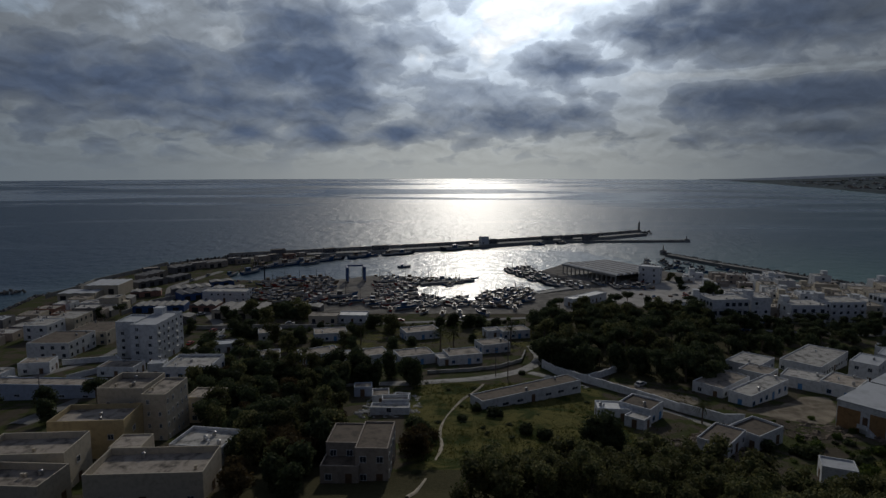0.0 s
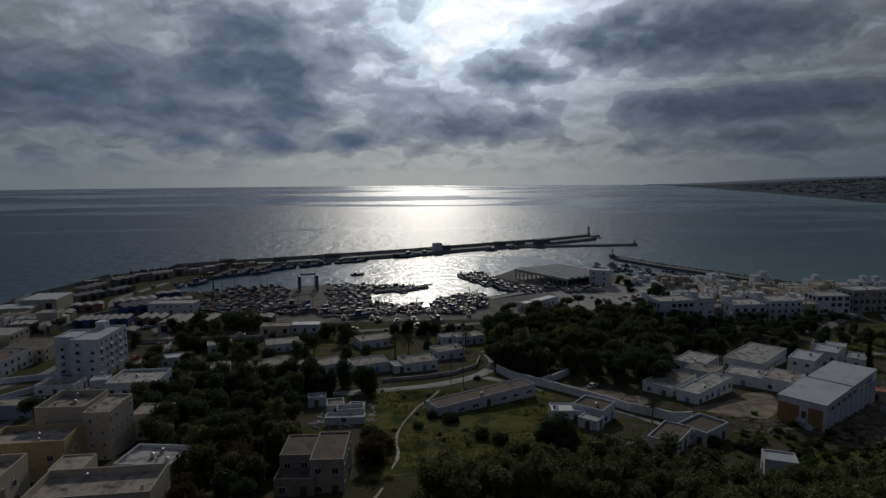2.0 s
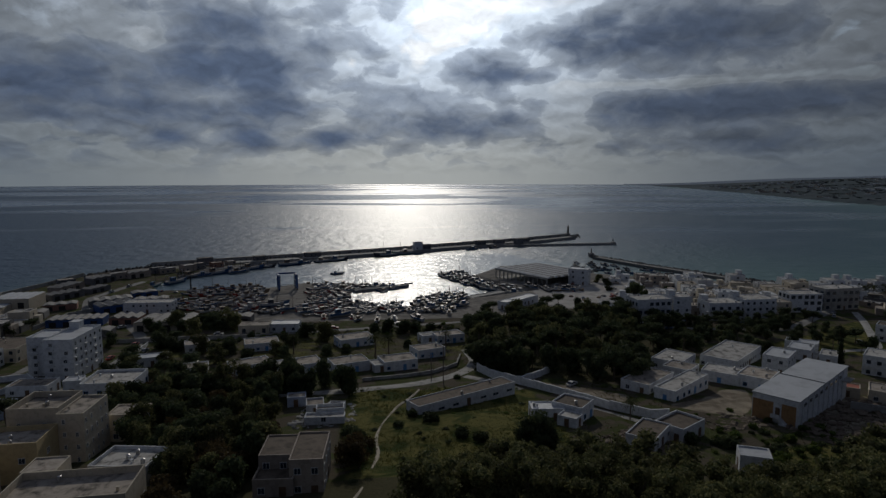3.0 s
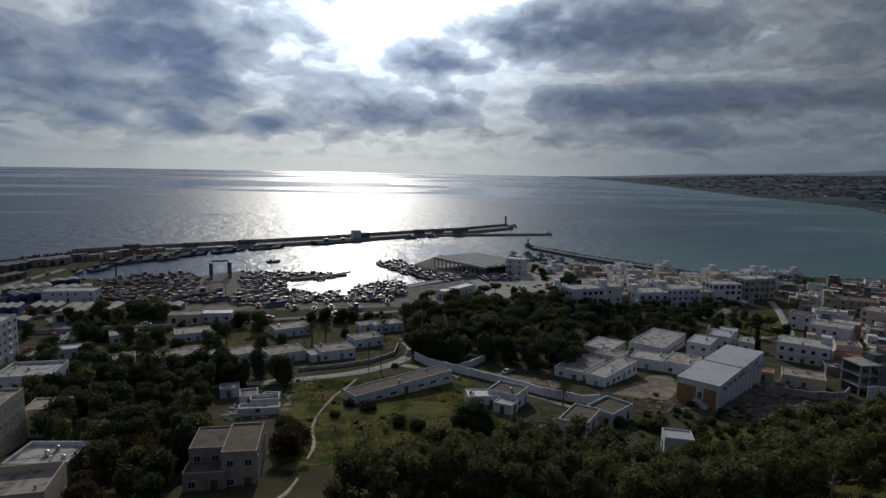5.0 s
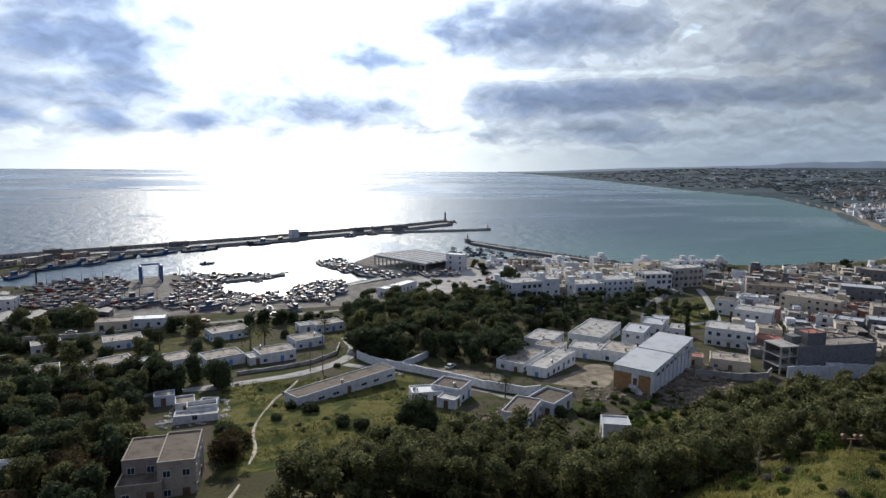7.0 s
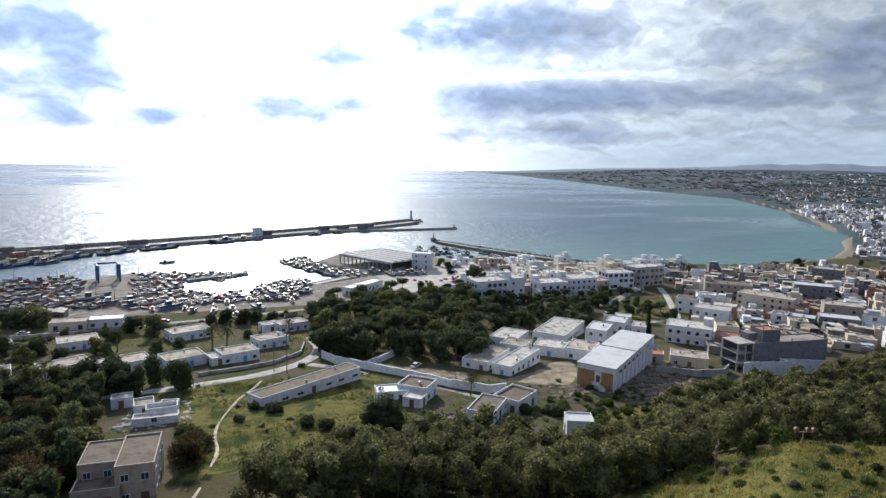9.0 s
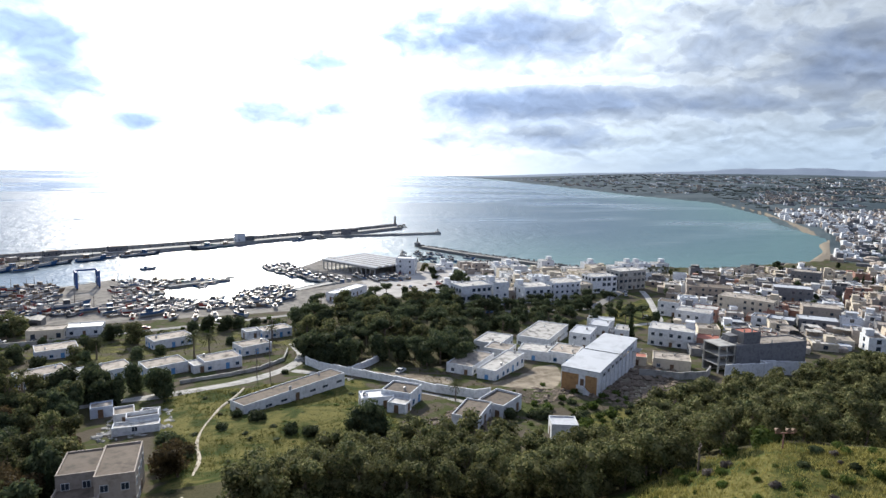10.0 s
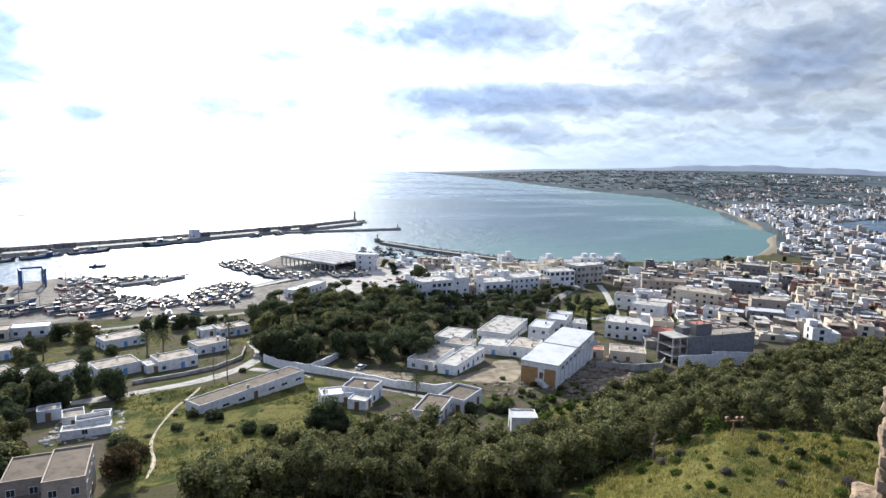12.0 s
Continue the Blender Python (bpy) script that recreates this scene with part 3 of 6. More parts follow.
def window_meshes(wide, high, shut, plain=False):
    def ring():
        bm = bmesh.new()
        for x0, x1, z0, z1 in ((-wide / 2 - 0.08, -wide / 2, -0.08, high + 0.08), (wide / 2, wide / 2 + 0.08, -0.08, high + 0.08), (-wide / 2, wide / 2, high, high + 0.08), (-wide / 2 - 0.12, wide / 2 + 0.12, -0.1, 0)):
            box(bm, x0, x1, -0.07, 0.02, z0, z1)
        box(bm, -0.03, 0.03, -0.05, 0.02, 0, high)
        return as_mesh("window", bm, DOORBLUE if shut else WHITE)
    frame_mesh = shared(("window", wide, high, shut), ring)
    if plain:
        def whole():
            bm = box(bmesh.new(), -wide / 2 - 0.1, wide / 2 + 0.1, -0.07, 0.02, -0.1, high + 0.1)
            face = min(bm.faces, key=lambda f: f.calc_center_median().y)
            bmesh.ops.inset_region(bm, faces=[face], thickness=0.1, depth=-0.04)
            face.material_index = 1
            me = as_mesh("window", bm, frame_mesh.materials[0])
            me.materials.append(PANE)
            return me
        return shared(("glazed", wide, high, shut), whole), None
    pane_mesh = shared(("pane", wide, high), lambda: as_mesh("pane", box(bmesh.new(), -wide / 2, wide / 2, -0.03, 0.02, 0, high), PANE))
    return frame_mesh, pane_mesh


def door_mesh(kind):
    def build():
        bm = box(bmesh.new(), -0.5, 0.5, -0.05, 0.03, 0, 2.1)
        box(bm, -0.6, -0.5, -0.08, 0.03, 0, 2.2)
        box(bm, 0.5, 0.6, -0.08, 0.03, 0, 2.2)
        box(bm, -0.5, 0.5, -0.08, 0.03, 2.1, 2.2)
        return as_mesh("door", bm, kind)
    return shared(("door", kind.name), build)


def house(x, y, wide, deep, turn, high, wall=None, top=None, floors=1, label="", name="house", category="house", rim=0.35, gap=3.4, size=(1.1, 1.1),
          shut=False, door=True, sides=None, clutter=1, z=None, group="", stair=False, columns=False, balcony=False, shade=False):
    """A flat-roofed building: walls with a roof rim, roof deck, windows, doors and roof clutter."""
    wall, top = wall or WHITE, top or ROOF_PALE
    rnd = random.Random(int(x * 37 + y * 91 + wide * 7))
    z = ground(x, y) if z is None else z
    root = tagged(new(name), label, category, group)
    root.matrix_basis = pose(x, y, z, 0, 0, turn)
    hx, hy = wide / 2, deep / 2
    bm = bmesh.new()
    box(bm, -hx, hx, -hy, hy, -2.5, high)
    for x0, x1, y0, y1 in ((-hx, hx, -hy, -hy + 0.22), (-hx, hx, hy - 0.22, hy), (-hx, -hx + 0.22, -hy + 0.22, hy - 0.22), (hx - 0.22, hx, -hy + 0.22, hy - 0.22)):
        box(bm, x0, x1, y0, y1, high + 0.003, high + rim)
    part("wall", bm, wall, root)
    bm = box(bmesh.new(), -hx + 0.23, hx - 0.23, -hy + 0.23, hy - 0.23, high + 0.004, high + 0.08)
    if name in ("town_house", "quay_house"):
        # a lower yard wing on one side and steps in the roof
        u0, u1, low, out = rnd.uniform(-0.95, -0.2), rnd.uniform(0.2, 0.95), high * rnd.uniform(0.4, 0.8), rnd.uniform(1.8, 4.0)
        x0, x1, y0, y1 = rnd.choice(((hx + 0.01, hx + out, u0 * hy, u1 * hy), (-hx - out, -hx - 0.01, u0 * hy, u1 * hy), (u0 * hx, u1 * hx, hy + 0.01, hy + out), (u0 * hx, u1 * hx, -hy - out, -hy - 0.01)))
        side = box(bmesh.new(), x0, x1, y0, y1, -2.5, low)
        lid = max(side.faces, key=lambda f: f.calc_center_median().z)
        bmesh.ops.inset_region(side, faces=[lid], thickness=0.2, depth=-0.3)
        part("wing", side, rnd.choice((wall, wall, WHITE, TAN)), root)
        for _ in range(2):
            u, v, k = rnd.uniform(-0.7, 0.4) * hx, rnd.uniform(-0.7, 0.4) * hy, rnd.uniform(0.6, 1.8)
            box(bm, u, u + k, v, v + k * 0.8, high + 0.09, high + 0.09 + rnd.uniform(0.3, 1.2))
    part("roof", bm, top, root)
    frame_mesh, pane_mesh = window_meshes(size[0], size[1], shut, name == "town_house" or math.hypot(x, y) > 260)
    level = high / floors
    for length, depth, ang in ((wide, hy, 0), (deep, hx, 90), (wide, hy, 180), (deep, hx, 270)):
        out = pose(0, 0, 0, 0, 0, turn + ang) @ Vector((0, -1, 0))
        facing = out.x * -x + out.y * -y
        if sides is not None and ang not in sides or (sides is None and facing < (0.2 if name == "town_house" else -0.25) * math.hypot(x, y)):
            continue
        n = max(1, int(length / gap))
        for f in range(floors):
            for k in range(n):
                u = (k + 0.5) / n * length - length / 2 + rnd.uniform(-0.25, 0.25)
                at = pose(0, 0, 0, 0, 0, ang) @ pose(u, -depth, f * level + 1.0)
                if f == 0 and door and k == n // 2 and facing > 0:
                    placed("door", door_mesh(DOORBLUE if shut else BROWN), root, pose(0, 0, 0, 0, 0, ang) @ pose(u, -depth, 0.05))
                elif rnd.random() < 0.86:
                    win = placed("window", frame_mesh, root, at)
                    if pane_mesh:
                        placed("pane", pane_mesh, win)
                if balcony and f and facing > 0 and k % 2 == 0:
                    bm = box(bmesh.new(), -1.3, 1.3, -1.2, 0, -0.12, 0)
                    box(bm, -1.3, 1.3, -1.2, -1.1, 0.003, 0.95)
                    part("balcony", bm, wall, root).matrix_basis = pose(0, 0, 0, 0, 0, ang) @ pose(u, -depth, f * level + 0.05)
    for _ in range(clutter):
        u, v = rnd.uniform(-hx + 1, hx - 1), rnd.uniform(-hy + 1, hy - 1)
        if rnd.random() < 0.5:
            bm = box(bmesh.new(), u - 0.2, u + 0.2, v - 0.2, v + 0.2, high + 0.08, high + 0.75)
            box(bm, u - 0.26, u + 0.26, v - 0.26, v + 0.26, high + 0.75, high + 0.83)
            part("chimney", bm, wall, root)
        else:
            bm = rod(bmesh.new(), (u, v, high + 0.08), (u, v, high + 0.95), 0.4, 0.4, 10)
            rod(bm, (u, v, high + 0.95), (u, v, high + 1.08), 0.4, 0.12, 10)
            part("water_tank", bm, METAL, root)
    if stair:
        u, v = rnd.choice((-1, 1)) * max(0, hx - 2), max(0, hy - 2.2)
        bm = box(bmesh.new(), u - 1.6, u + 1.6, v - 1.8, v + 1.8, high + 0.08, high + 2.5)
        box(bm, u - 1.75, u + 1.75, v - 1.95, v + 1.95, high + 2.5, high + 2.65)
        part("stair_head", bm, wall, root)
    if shade:
        u, v, a, b = rnd.uniform(-0.2, 0.2) * hx, rnd.uniform(-0.2, 0.2) * hy, hx * rnd.uniform(0.45, 0.75), hy * rnd.uniform(0.45, 0.75)
        bm = box(bmesh.new(), u - a, u + a, v - b, v + b, high + 2.5, high + 2.68)
        part("roof_canopy", bm, top, root)
        bm = box(bmesh.new(), u - a + 0.3, u + a - 0.3, v + b * 0.2, v + b - 0.3, high + 0.09, high + 2.49)
        part("roof_room", bm, wall, root)
    if columns:
        for k in range(3):
            for v in (-hy + 0.3, hy - 0.3):
                u = -hx + 0.3 + k * (wide - 0.6) / 2
                bm = box(bmesh.new(), u - 0.15, u + 0.15, v - 0.15, v + 0.15, high + 0.08, high + 1.3)
                for d in (-0.08, 0.08):
                    rod(bm, (u + d, v, high + 1.3), (u + d, v, high + 2.0), 0.02, 0.02, 4)
                part("column_stub", bm, CONCRETE, root)
    return root


BUNG = "single-storey whitewashed bungalow with a flat pale roof"
for x, y, wd, dp, a in ((-9.5, 248.3, 14.5, 9.2, 21), (-10.0, 205.6, 12.2, 8.6, 20), (6.6, 206.3, 11.8, 8.3, 16.4), (18.3, 223.4, 11.0, 8.0, 21.4), (29, 249.6, 12.0, 7.5, 16.5),
                        (-24.2, 206.7, 9.5, 8.8, 22), (-43.2, 208.9, 13.3, 8.5, 26), (-46.1, 246.3, 13.0, 9.7, 14)):
    house(x, y, wd, dp, a, 3.3, WHITE, ROOF_GREY, 1, BUNG, "bungalow", group="white bungalows", shut=True, size=(1.0, 0.9), gap=2.8)
house(20.5, 250.5, 6.5, 6.0, 16.5, 2.9, WHITE, ROOF_PALE, 1, "low white annex against a bungalow", "annex", clutter=0)
house(0.2, 203.6, 5.0, 6.5, 18, 2.5, WHITE, ROOF_PALE, 1, "low white linking wing with a shaded terrace", "annex", clutter=0)
house(-33.5, 207.5, 8.5, 6, 24, 2.6, WHITE, ROOF_PALE, 1, "low white linking wing between bungalows", "annex", clutter=0)
house(-41.9, 282.2, 13.3, 8.0, -2, 3.6, WHITE, ROOF_WHITE, 1, "white workshop beside the boatyard", "workshop")
house(-54.7, 279.0, 13.0, 7.8, -2, 4, CREAM, ROOF_GREY, 1, "cream workshop beside the boatyard", "workshop", size=(1.4, 1.8))
house(-61.4, 207.9, 9.5, 6.7, 13, 3.2, WHITE, ROOF_GREY, 1, "small white bungalow among trees", "bungalow", group="white bungalows")
house(-81.0, 227.0, 10.4, 6.0, 15, 3.3, WHITE, ROOF_WHITE, 1, "small white building with a bright roof", "bungalow", group="white bungalows")
house(-71.4, 248.6, 9.4, 7.7, 18, 3.3, WHITE, ROOF_GREY, 1, "small white bungalow among trees", "bungalow", group="white bungalows")
house(23.3, 164.3, 33.4, 6.0, 29.5, 3.1, WHITE, ROOF_TAN, 1, "long low white building with a brown roof at the meadow", "long_building", "building", gap=4.6, size=(2.0, 0.7), rim=0.3, clutter=2)
house(49.9, 149.4, 8.3, 7.7, -42, 3.9, WHITE, ROOF_TAN, 1, "white villa with a brown flat roof", "villa", shut=True, rim=0.5)
house(42.8, 149.0, 8.4, 5.4, -6, 3.0, WHITE, ROOF_WHITE, 1, "white lower wing of a villa", "villa", clutter=2)
house(47, 142.5, 5.0, 4.0, -42, 2.4, WHITE, ROOF_PALE, 1, "small white terrace block of a villa", "terrace", clutter=0)
house(61.1, 129.1, 11.2, 6.6, 47, 3.0, WHITE, ROOF_TAN, 1, "low abandoned house with an earth-covered roof", "outbuilding", rim=0.4, clutter=0)
house(71.4, 134.6, 10.0, 7.4, 34, 3.2, WHITE, ROOF_TAN, 1, "low abandoned house with a brown roof and high rim", "outbuilding", rim=0.6, clutter=0)
# the school
SCH = "white school wing with a pale flat roof"
house(90.1, 169.5, 22.4, 6.3, 38, 3.6, WHITE, ROOF_PALE, 1, "white school wing with blue doors on the yard", "school_wing", "school", shut=True, clutter=2)
house(82.5, 176.5, 17, 9, 40, 3.2, WHITE, ROOF_GREY, 1, "white school wing with a stained grey roof", "school_wing", "school", clutter=1)
house(110.8, 182.6, 11.5, 9.5, -42, 3.6, WHITE, ROOF_PALE, 1, SCH, "school_wing", "school", shut=True)
house(103.4, 201.5, 10.4, 14.5, -47, 3.6, WHITE, ROOF_PALE, 1, SCH, "school_wing", "school")
house(129.6, 209.0, 12.8, 27, -49, 4, WHITE, ROOF_PALE, 1, "long white school wing with a row of windows", "school_wing", "school", gap=2.4)
house(119.1, 176.8, 9.5, 11.7, -48, 4, WHITE, ROOF_GREY, 1, "white school wing with rubble on its roof", "school_wing", "school", shut=True, clutter=3)
house(139.2, 195.6, 8.0, 12.6, -47, 6.3, WHITE, ROOF_WHITE, 2, "white two-storey school block", "school_block", "school", gap=4)
house(170.5, 226.5, 11.6, 6.2, -42, 3.5, WHITE, ROOF_WHITE, 1, SCH, "school_wing", "school")
house(162.5, 216.1, 7.9, 10.8, -45, 4, WHITE, ROOF_WHITE, 1, SCH, "school_wing", "school")
house(167.5, 207.4, 5.7, 9.2, -43, 3.5, WHITE, ROOF_PALE, 1, "small white school pavilion", "school_wing", "school")
house(100.5, 190.5, 9, 9, -47, 3.0, WHITE, ROOF_GREY, 1, "low white linking wing of the school", "school_wing", "school", clutter=1)


def sports_hall():
    """White hall with two roof levels, ochre end panels and an outside stair."""
    root = tagged(new("sports_hall"), "large white sports hall with ochre end wall and outside stair", "hall")
    root.matrix_basis = pose(118.7, 156.1, 10.1, 0, 0, -53)
    hx, hy = 5.6, 21.4
    part("wall", box(bmesh.new(), -hx, hx, -hy, hy, -3, 8.0), WHITE, root)
    for y0, y1, zt in ((-hy, -1.2, 8.0), (-0.8, hy, 8.0)):
        bm = box(bmesh.new(), -hx - 0.15, hx + 0.15, y0 - 0.15, y1 + 0.15, zt + 0.003, zt + 0.3)
        part("roof", bm, ROOF_WHITE, root)
    part("ridge_beam", box(bmesh.new(), -hx - 0.1, hx + 0.1, -1.03, -0.97, 8.004, 8.5), CONCRETE, root)
    for x0, x1 in ((-hx + 0.15, -0.4), (1.6, hx - 0.6)):
        part("end_panel", box(bmesh.new(), x0, x1, -hy - 0.05, -hy + 0.1, 0.2, 6.6), OCHRE, root, "ochre rendered panel")
    part("door", box(bmesh.new(), 0.1, 1.2, -hy - 0.06, -hy + 0.1, 3.2, 5.4), BROWN, root)
    bm = box(bmesh.new(), -0.5, 1.5, -hy - 1.6, -hy - 0.02, 2.9, 3.1)
    for k in range(10):
        box(bm, 1.5 + k * 0.4, 1.9 + k * 0.4, -hy - 1.6, -hy - 0.02, -0.6, 2.85 - k * 0.31)
    box(bm, -0.5, 1.5, -hy - 1.62, -hy - 1.5, 3.1, 4.0)
    part("stair", bm, WHITE, root, "white outside stair")
    for k in range(9):
        y = -hy + 2.5 + k * 4.4
        part("pilaster", box(bmesh.new(), hx - 0.02, hx + 0.25, y - 0.2, y + 0.2, -2, 7.9), WHITE, root)
        frame_mesh, pane_mesh = window_meshes(2.2, 1.0, False)
        if k < 8:
            win = placed("window", frame_mesh, root, pose(hx, y + 2.2, 5.9, 0, 0, 90))
            placed("pane", pane_mesh, win)
    part("canopy", box(bmesh.new(), hx - 0.02, hx + 2.2, hy - 6, hy - 1, 5.0, 5.2), CONCRETE, root)


sports_hall()
house(76.2, 112.8, 6, 5, -24, 3.6, WHITE, ROOF_WHITE, 1, "small white hut half hidden by gum trees", "hut", clutter=0)
house(150.5, 160, 12, 9, -40, 3.6, CREAM, ROOF_GREY, 1, "low cream house with a flat roof at the wood", "house", clutter=2)
house(141.5, 166.5, 6, 5, -40, 3.0, CREAM, ROOF_RED, 1, "small house with a red roof", "house", clutter=0)
house(178, 190, 17, 12, -47, 7.0, WHITE, ROOF_PALE, 2, "white two-storey house with terraces and stairs", "house", clutter=2, stair=True, balcony=True)
house(186, 179, 8, 8, -47, 5.0, BRICK, ROOF_RED, 1, "unfinished brick house beside a white house", "house")
house(182.6, 151.2, 29.5, 8, -6, 10.0, GREY, ROOF_GREY, 3, "unfinished grey concrete-block building", "unfinished_block", "building", gap=9, size=(1.6, 1.4), door=False, columns=True, stair=True, sides=(270, 90), clutter=0)
frame_block = tagged(new("open_frame"), "open concrete floors on columns of the unfinished block", "building")
frame_block.matrix_basis = pose(164.4, 153.0, ground(165, 152), 0, 0, -6)
for k in range(4):
    part("floor_slab", box(bmesh.new(), -3.4, 3.35, -4, 4, k * 3.25 - 0.3, k * 3.25), CONCRETE, frame_block)
for u in (-3.1, 0, 3.0):
    for v in (-3.7, 3.7):
        part("column", box(bmesh.new(), u - 0.2, u + 0.2, v - 0.2, v + 0.2, -1.5, 9.44), CONCRETE, frame_block)
part("back_wall", box(bmesh.new(), -3.3, 3.3, 3.0, 3.2, 0.01, 9.4), GREY, frame_block)
house(175.5, 152.5, 7, 6, -6, 13.5, GREY, ROOF_RED, 3, "grey concrete stair tower of the unfinished block", "unfinished_block", "building", columns=True, clutter=0, sides=())
# apartment houses by the harbour
house(133.2, 287.1, 17.7, 11.9, 5, 11.5, WHITE, ROOF_PALE, 3, "white three-storey apartment house with blue ground floor", "apartment_house", "building", gap=2.7, shut=True, size=(1.6, 1.5), balcony=True, clutter=3)
house(149, 288.5, 9.3, 9.4, 2, 12, WHITE, ROOF_PALE, 3, "white apartment tower with blue roof rooms", "apartment_house", "building", stair=True, shut=True)
house(163, 300, 11, 9, -5, 5, TAN, ROOF_GREY, 1, "brown low building between apartment houses", "building", "building", clutter=2)
house(172.5, 291, 16.5, 13, -2, 8.5, WHITE, ROOF_PALE, 2, "white apartment house with arcades", "apartment_house", "building", size=(1.6, 1.5), balcony=True, stair=True, clutter=3)
house(192, 294, 17.5, 14, 3, 9.5, WHITE, ROOF_PALE, 3, "white apartment house with balconies", "apartment_house", "building", balcony=True, stair=True, clutter=3)
house(226, 304, 17.5, 11, -4, 9.6, WHITE, ROOF_PALE, 3, "white apartment house with a dark ground floor", "apartment_house", "building", size=(2.0, 1.7), clutter=3)
house(249, 308.5, 21, 12, 4, 11.5, CONCRETE, ROOF_PALE, 3, "grey hotel block with rows of balconies", "hotel", "building", balcony=True, size=(2.0, 1.5), clutter=3)
house(211, 300, 9, 9, -4, 6, CREAM, ROOF_GREY, 2, "cream low house between apartment houses", "building", "building")
# streets of the western quarter
house(-51.1, 103.8, 20.0, 10.3, 3.2, 5, CREAM, ROOF_GREY, 1, "cream house with a deep-rimmed flat roof", rim=1.4, clutter=2)
house(-60.3, 113.9, 6.0, 6.0, 2.7, 7, CREAM, ROOF_GREY, 2, "cream upper storey with a flat roof", clutter=0, rim=0.3)
house(-73.6, 141, 10.6, 11.0, -1, 11.6, CREAM, ROOF_GREY, 3, "tall cream house with a broad flat roof", rim=1.4, gap=5, size=(0.7, 0.9), clutter=4)
house(-65.2, 139.5, 5.6, 11.6, -1, 11.2, CREAM, ROOF_GREY, 4, "cream stair tower with small windows in pairs", "stair_tower", "building", rim=0.5, gap=2.2, size=(0.5, 0.9), clutter=1, door=False)
house(-59.5, 150, 8, 7, -1, 6.5, CREAM, ROOF_GREY, 2, "cream house behind a garden wall", clutter=2)
house(-75.2, 128.3, 15.6, 9.6, 4, 8, YELLOW, ROOF_GREY, 2, "yellow house with a stained roof", rim=1.2, clutter=2, gap=5)
house(-78.5, 112.4, 16.6, 9.8, 4, 7, CREAM, ROOF_GREY, 2, "cream house with a roof terrace", rim=1.4, clutter=3, gap=5)
house(-74.0, 101.5, 13.1, 8.3, -3, 5, CREAM, ROOF_GREY, 1, "cream house with a deep-rimmed roof", rim=1.4, clutter=3)
house(-80, 93.5, 8, 6, -20, 4.5, WHITE, ROOF_WHITE, 1, "white house corner with a bright roof", clutter=1)
house(-49.0, 122.0, 11.3, 9.0, -9, 4, WHITE, ROOF_PALE, 1, "low house with a bright stained roof terrace", rim=0.8, clutter=5)
house(-115.8, 173.7, 33, 6.2, -2, 4.3, BLUEGREY, ROOF_GREY, 1, "long warehouse with a grey roof", "warehouse", gap=6, size=(1.6, 0.6), door=False, clutter=0)
house(-75.2, 180.8, 14.0, 12.7, 1, 7, WHITE, ROOF_PALE, 2, "white two-storey house with a roof terrace", rim=0.8, shut=True, balcony=True, clutter=3)
house(-104.9, 221.5, 9.4, 21.0, -1, 14, WHITE, ROOF_WHITE, 5, "white five-storey apartment block with balconies", "apartment_block", "building", rim=0.6, balcony=True, gap=3.2, stair=True, clutter=2)
house(-114.6, 225.5, 9.6, 11.5, -1, 13.4, WHITE, ROOF_WHITE, 5, "white wing of the apartment block", "apartment_block", "building", rim=0.6, balcony=True, gap=4, clutter=2)
house(-146.4, 231, 15.7, 18, 0.4, 6, WHITE, ROOF_TAN, 2, "white house with a brown roof", clutter=2)
house(-143.4, 251, 15.7, 18, 0.4, 5.5, CREAM, ROOF_TAN, 2, "cream terrace with a brown roof", clutter=2)
house(-171.1, 259, 9.9, 13, 0.8, 6.2, WHITE, ROOF_PALE, 2, "white two-storey house near the shore", clutter=2)
house(-169.1, 275, 10.9, 15, 0.8, 6, CREAM, ROOF_PALE, 2, "cream two-storey house near the shore", clutter=2)
house(-137.8, 203.6, 9.7, 7.2, 11, 4, WHITE, ROOF_GREY, 1, "low white house with a yard")
house(-106, 197, 12, 8, 0, 3.2, WHITE, ROOF_GREY, 1, "low white yard building", clutter=1)
house(-92, 193, 5, 5, 8, 4.5, WHITE, ROOF_WHITE, 1, "small white house with a stair", clutter=1)
house(-12.7, 111.6, 6.0, 12.0, -2, 6.8, TAN, ROOF_TAN, 2, "old tan house with a weathered roof and low chimneys", rim=0.35, clutter=0, gap=3)
house(-18.6, 114.0, 6.2, 9.0, -2, 6.6, TAN, ROOF_TAN, 2, "old tan house wing with a weathered roof", rim=0.3, clutter=0, gap=3)
house(-18.5, 107.5, 7.0, 5.5, -3, 3.2, TAN, ROOF_TAN, 1, "ruined lower terrace of the old tan house", rim=0.5, clutter=0)
house(-13.4, 150.8, 9.8, 3.4, -2, 1.7, WHITE, ROOF_PALE, 1, "low ruined white terrace with broken walls", "ruin", "ruin", rim=0.5, clutter=0, door=False, gap=30)
house(-12.4, 155.0, 7.0, 3.6, 4, 2.3, WHITE, ROOF_GREY, 1, "roofless white walls of a ruined house", "ruin", "ruin", rim=0.9, clutter=0, door=False, gap=30)
house(-16.8, 160.5, 4.6, 5.5, 6, 2.6, WHITE, ROOF_GREY, 1, "white ruined yard building with rubble", "ruin", "ruin", rim=0.5, clutter=0)
house(-11.2, 161.5, 4.2, 3.6, -8, 1.5, WHITE, ROOF_TAN, 1, "broken white garden terrace filled with earth", "ruin", "ruin", rim=0.4, clutter=0, door=False, gap=30)
house(-22.5, 168, 5, 4, 6, 2.6, BLUEGREY, ROOF_GREY, 1, "small shed with a dark roof", "shed", clutter=0)


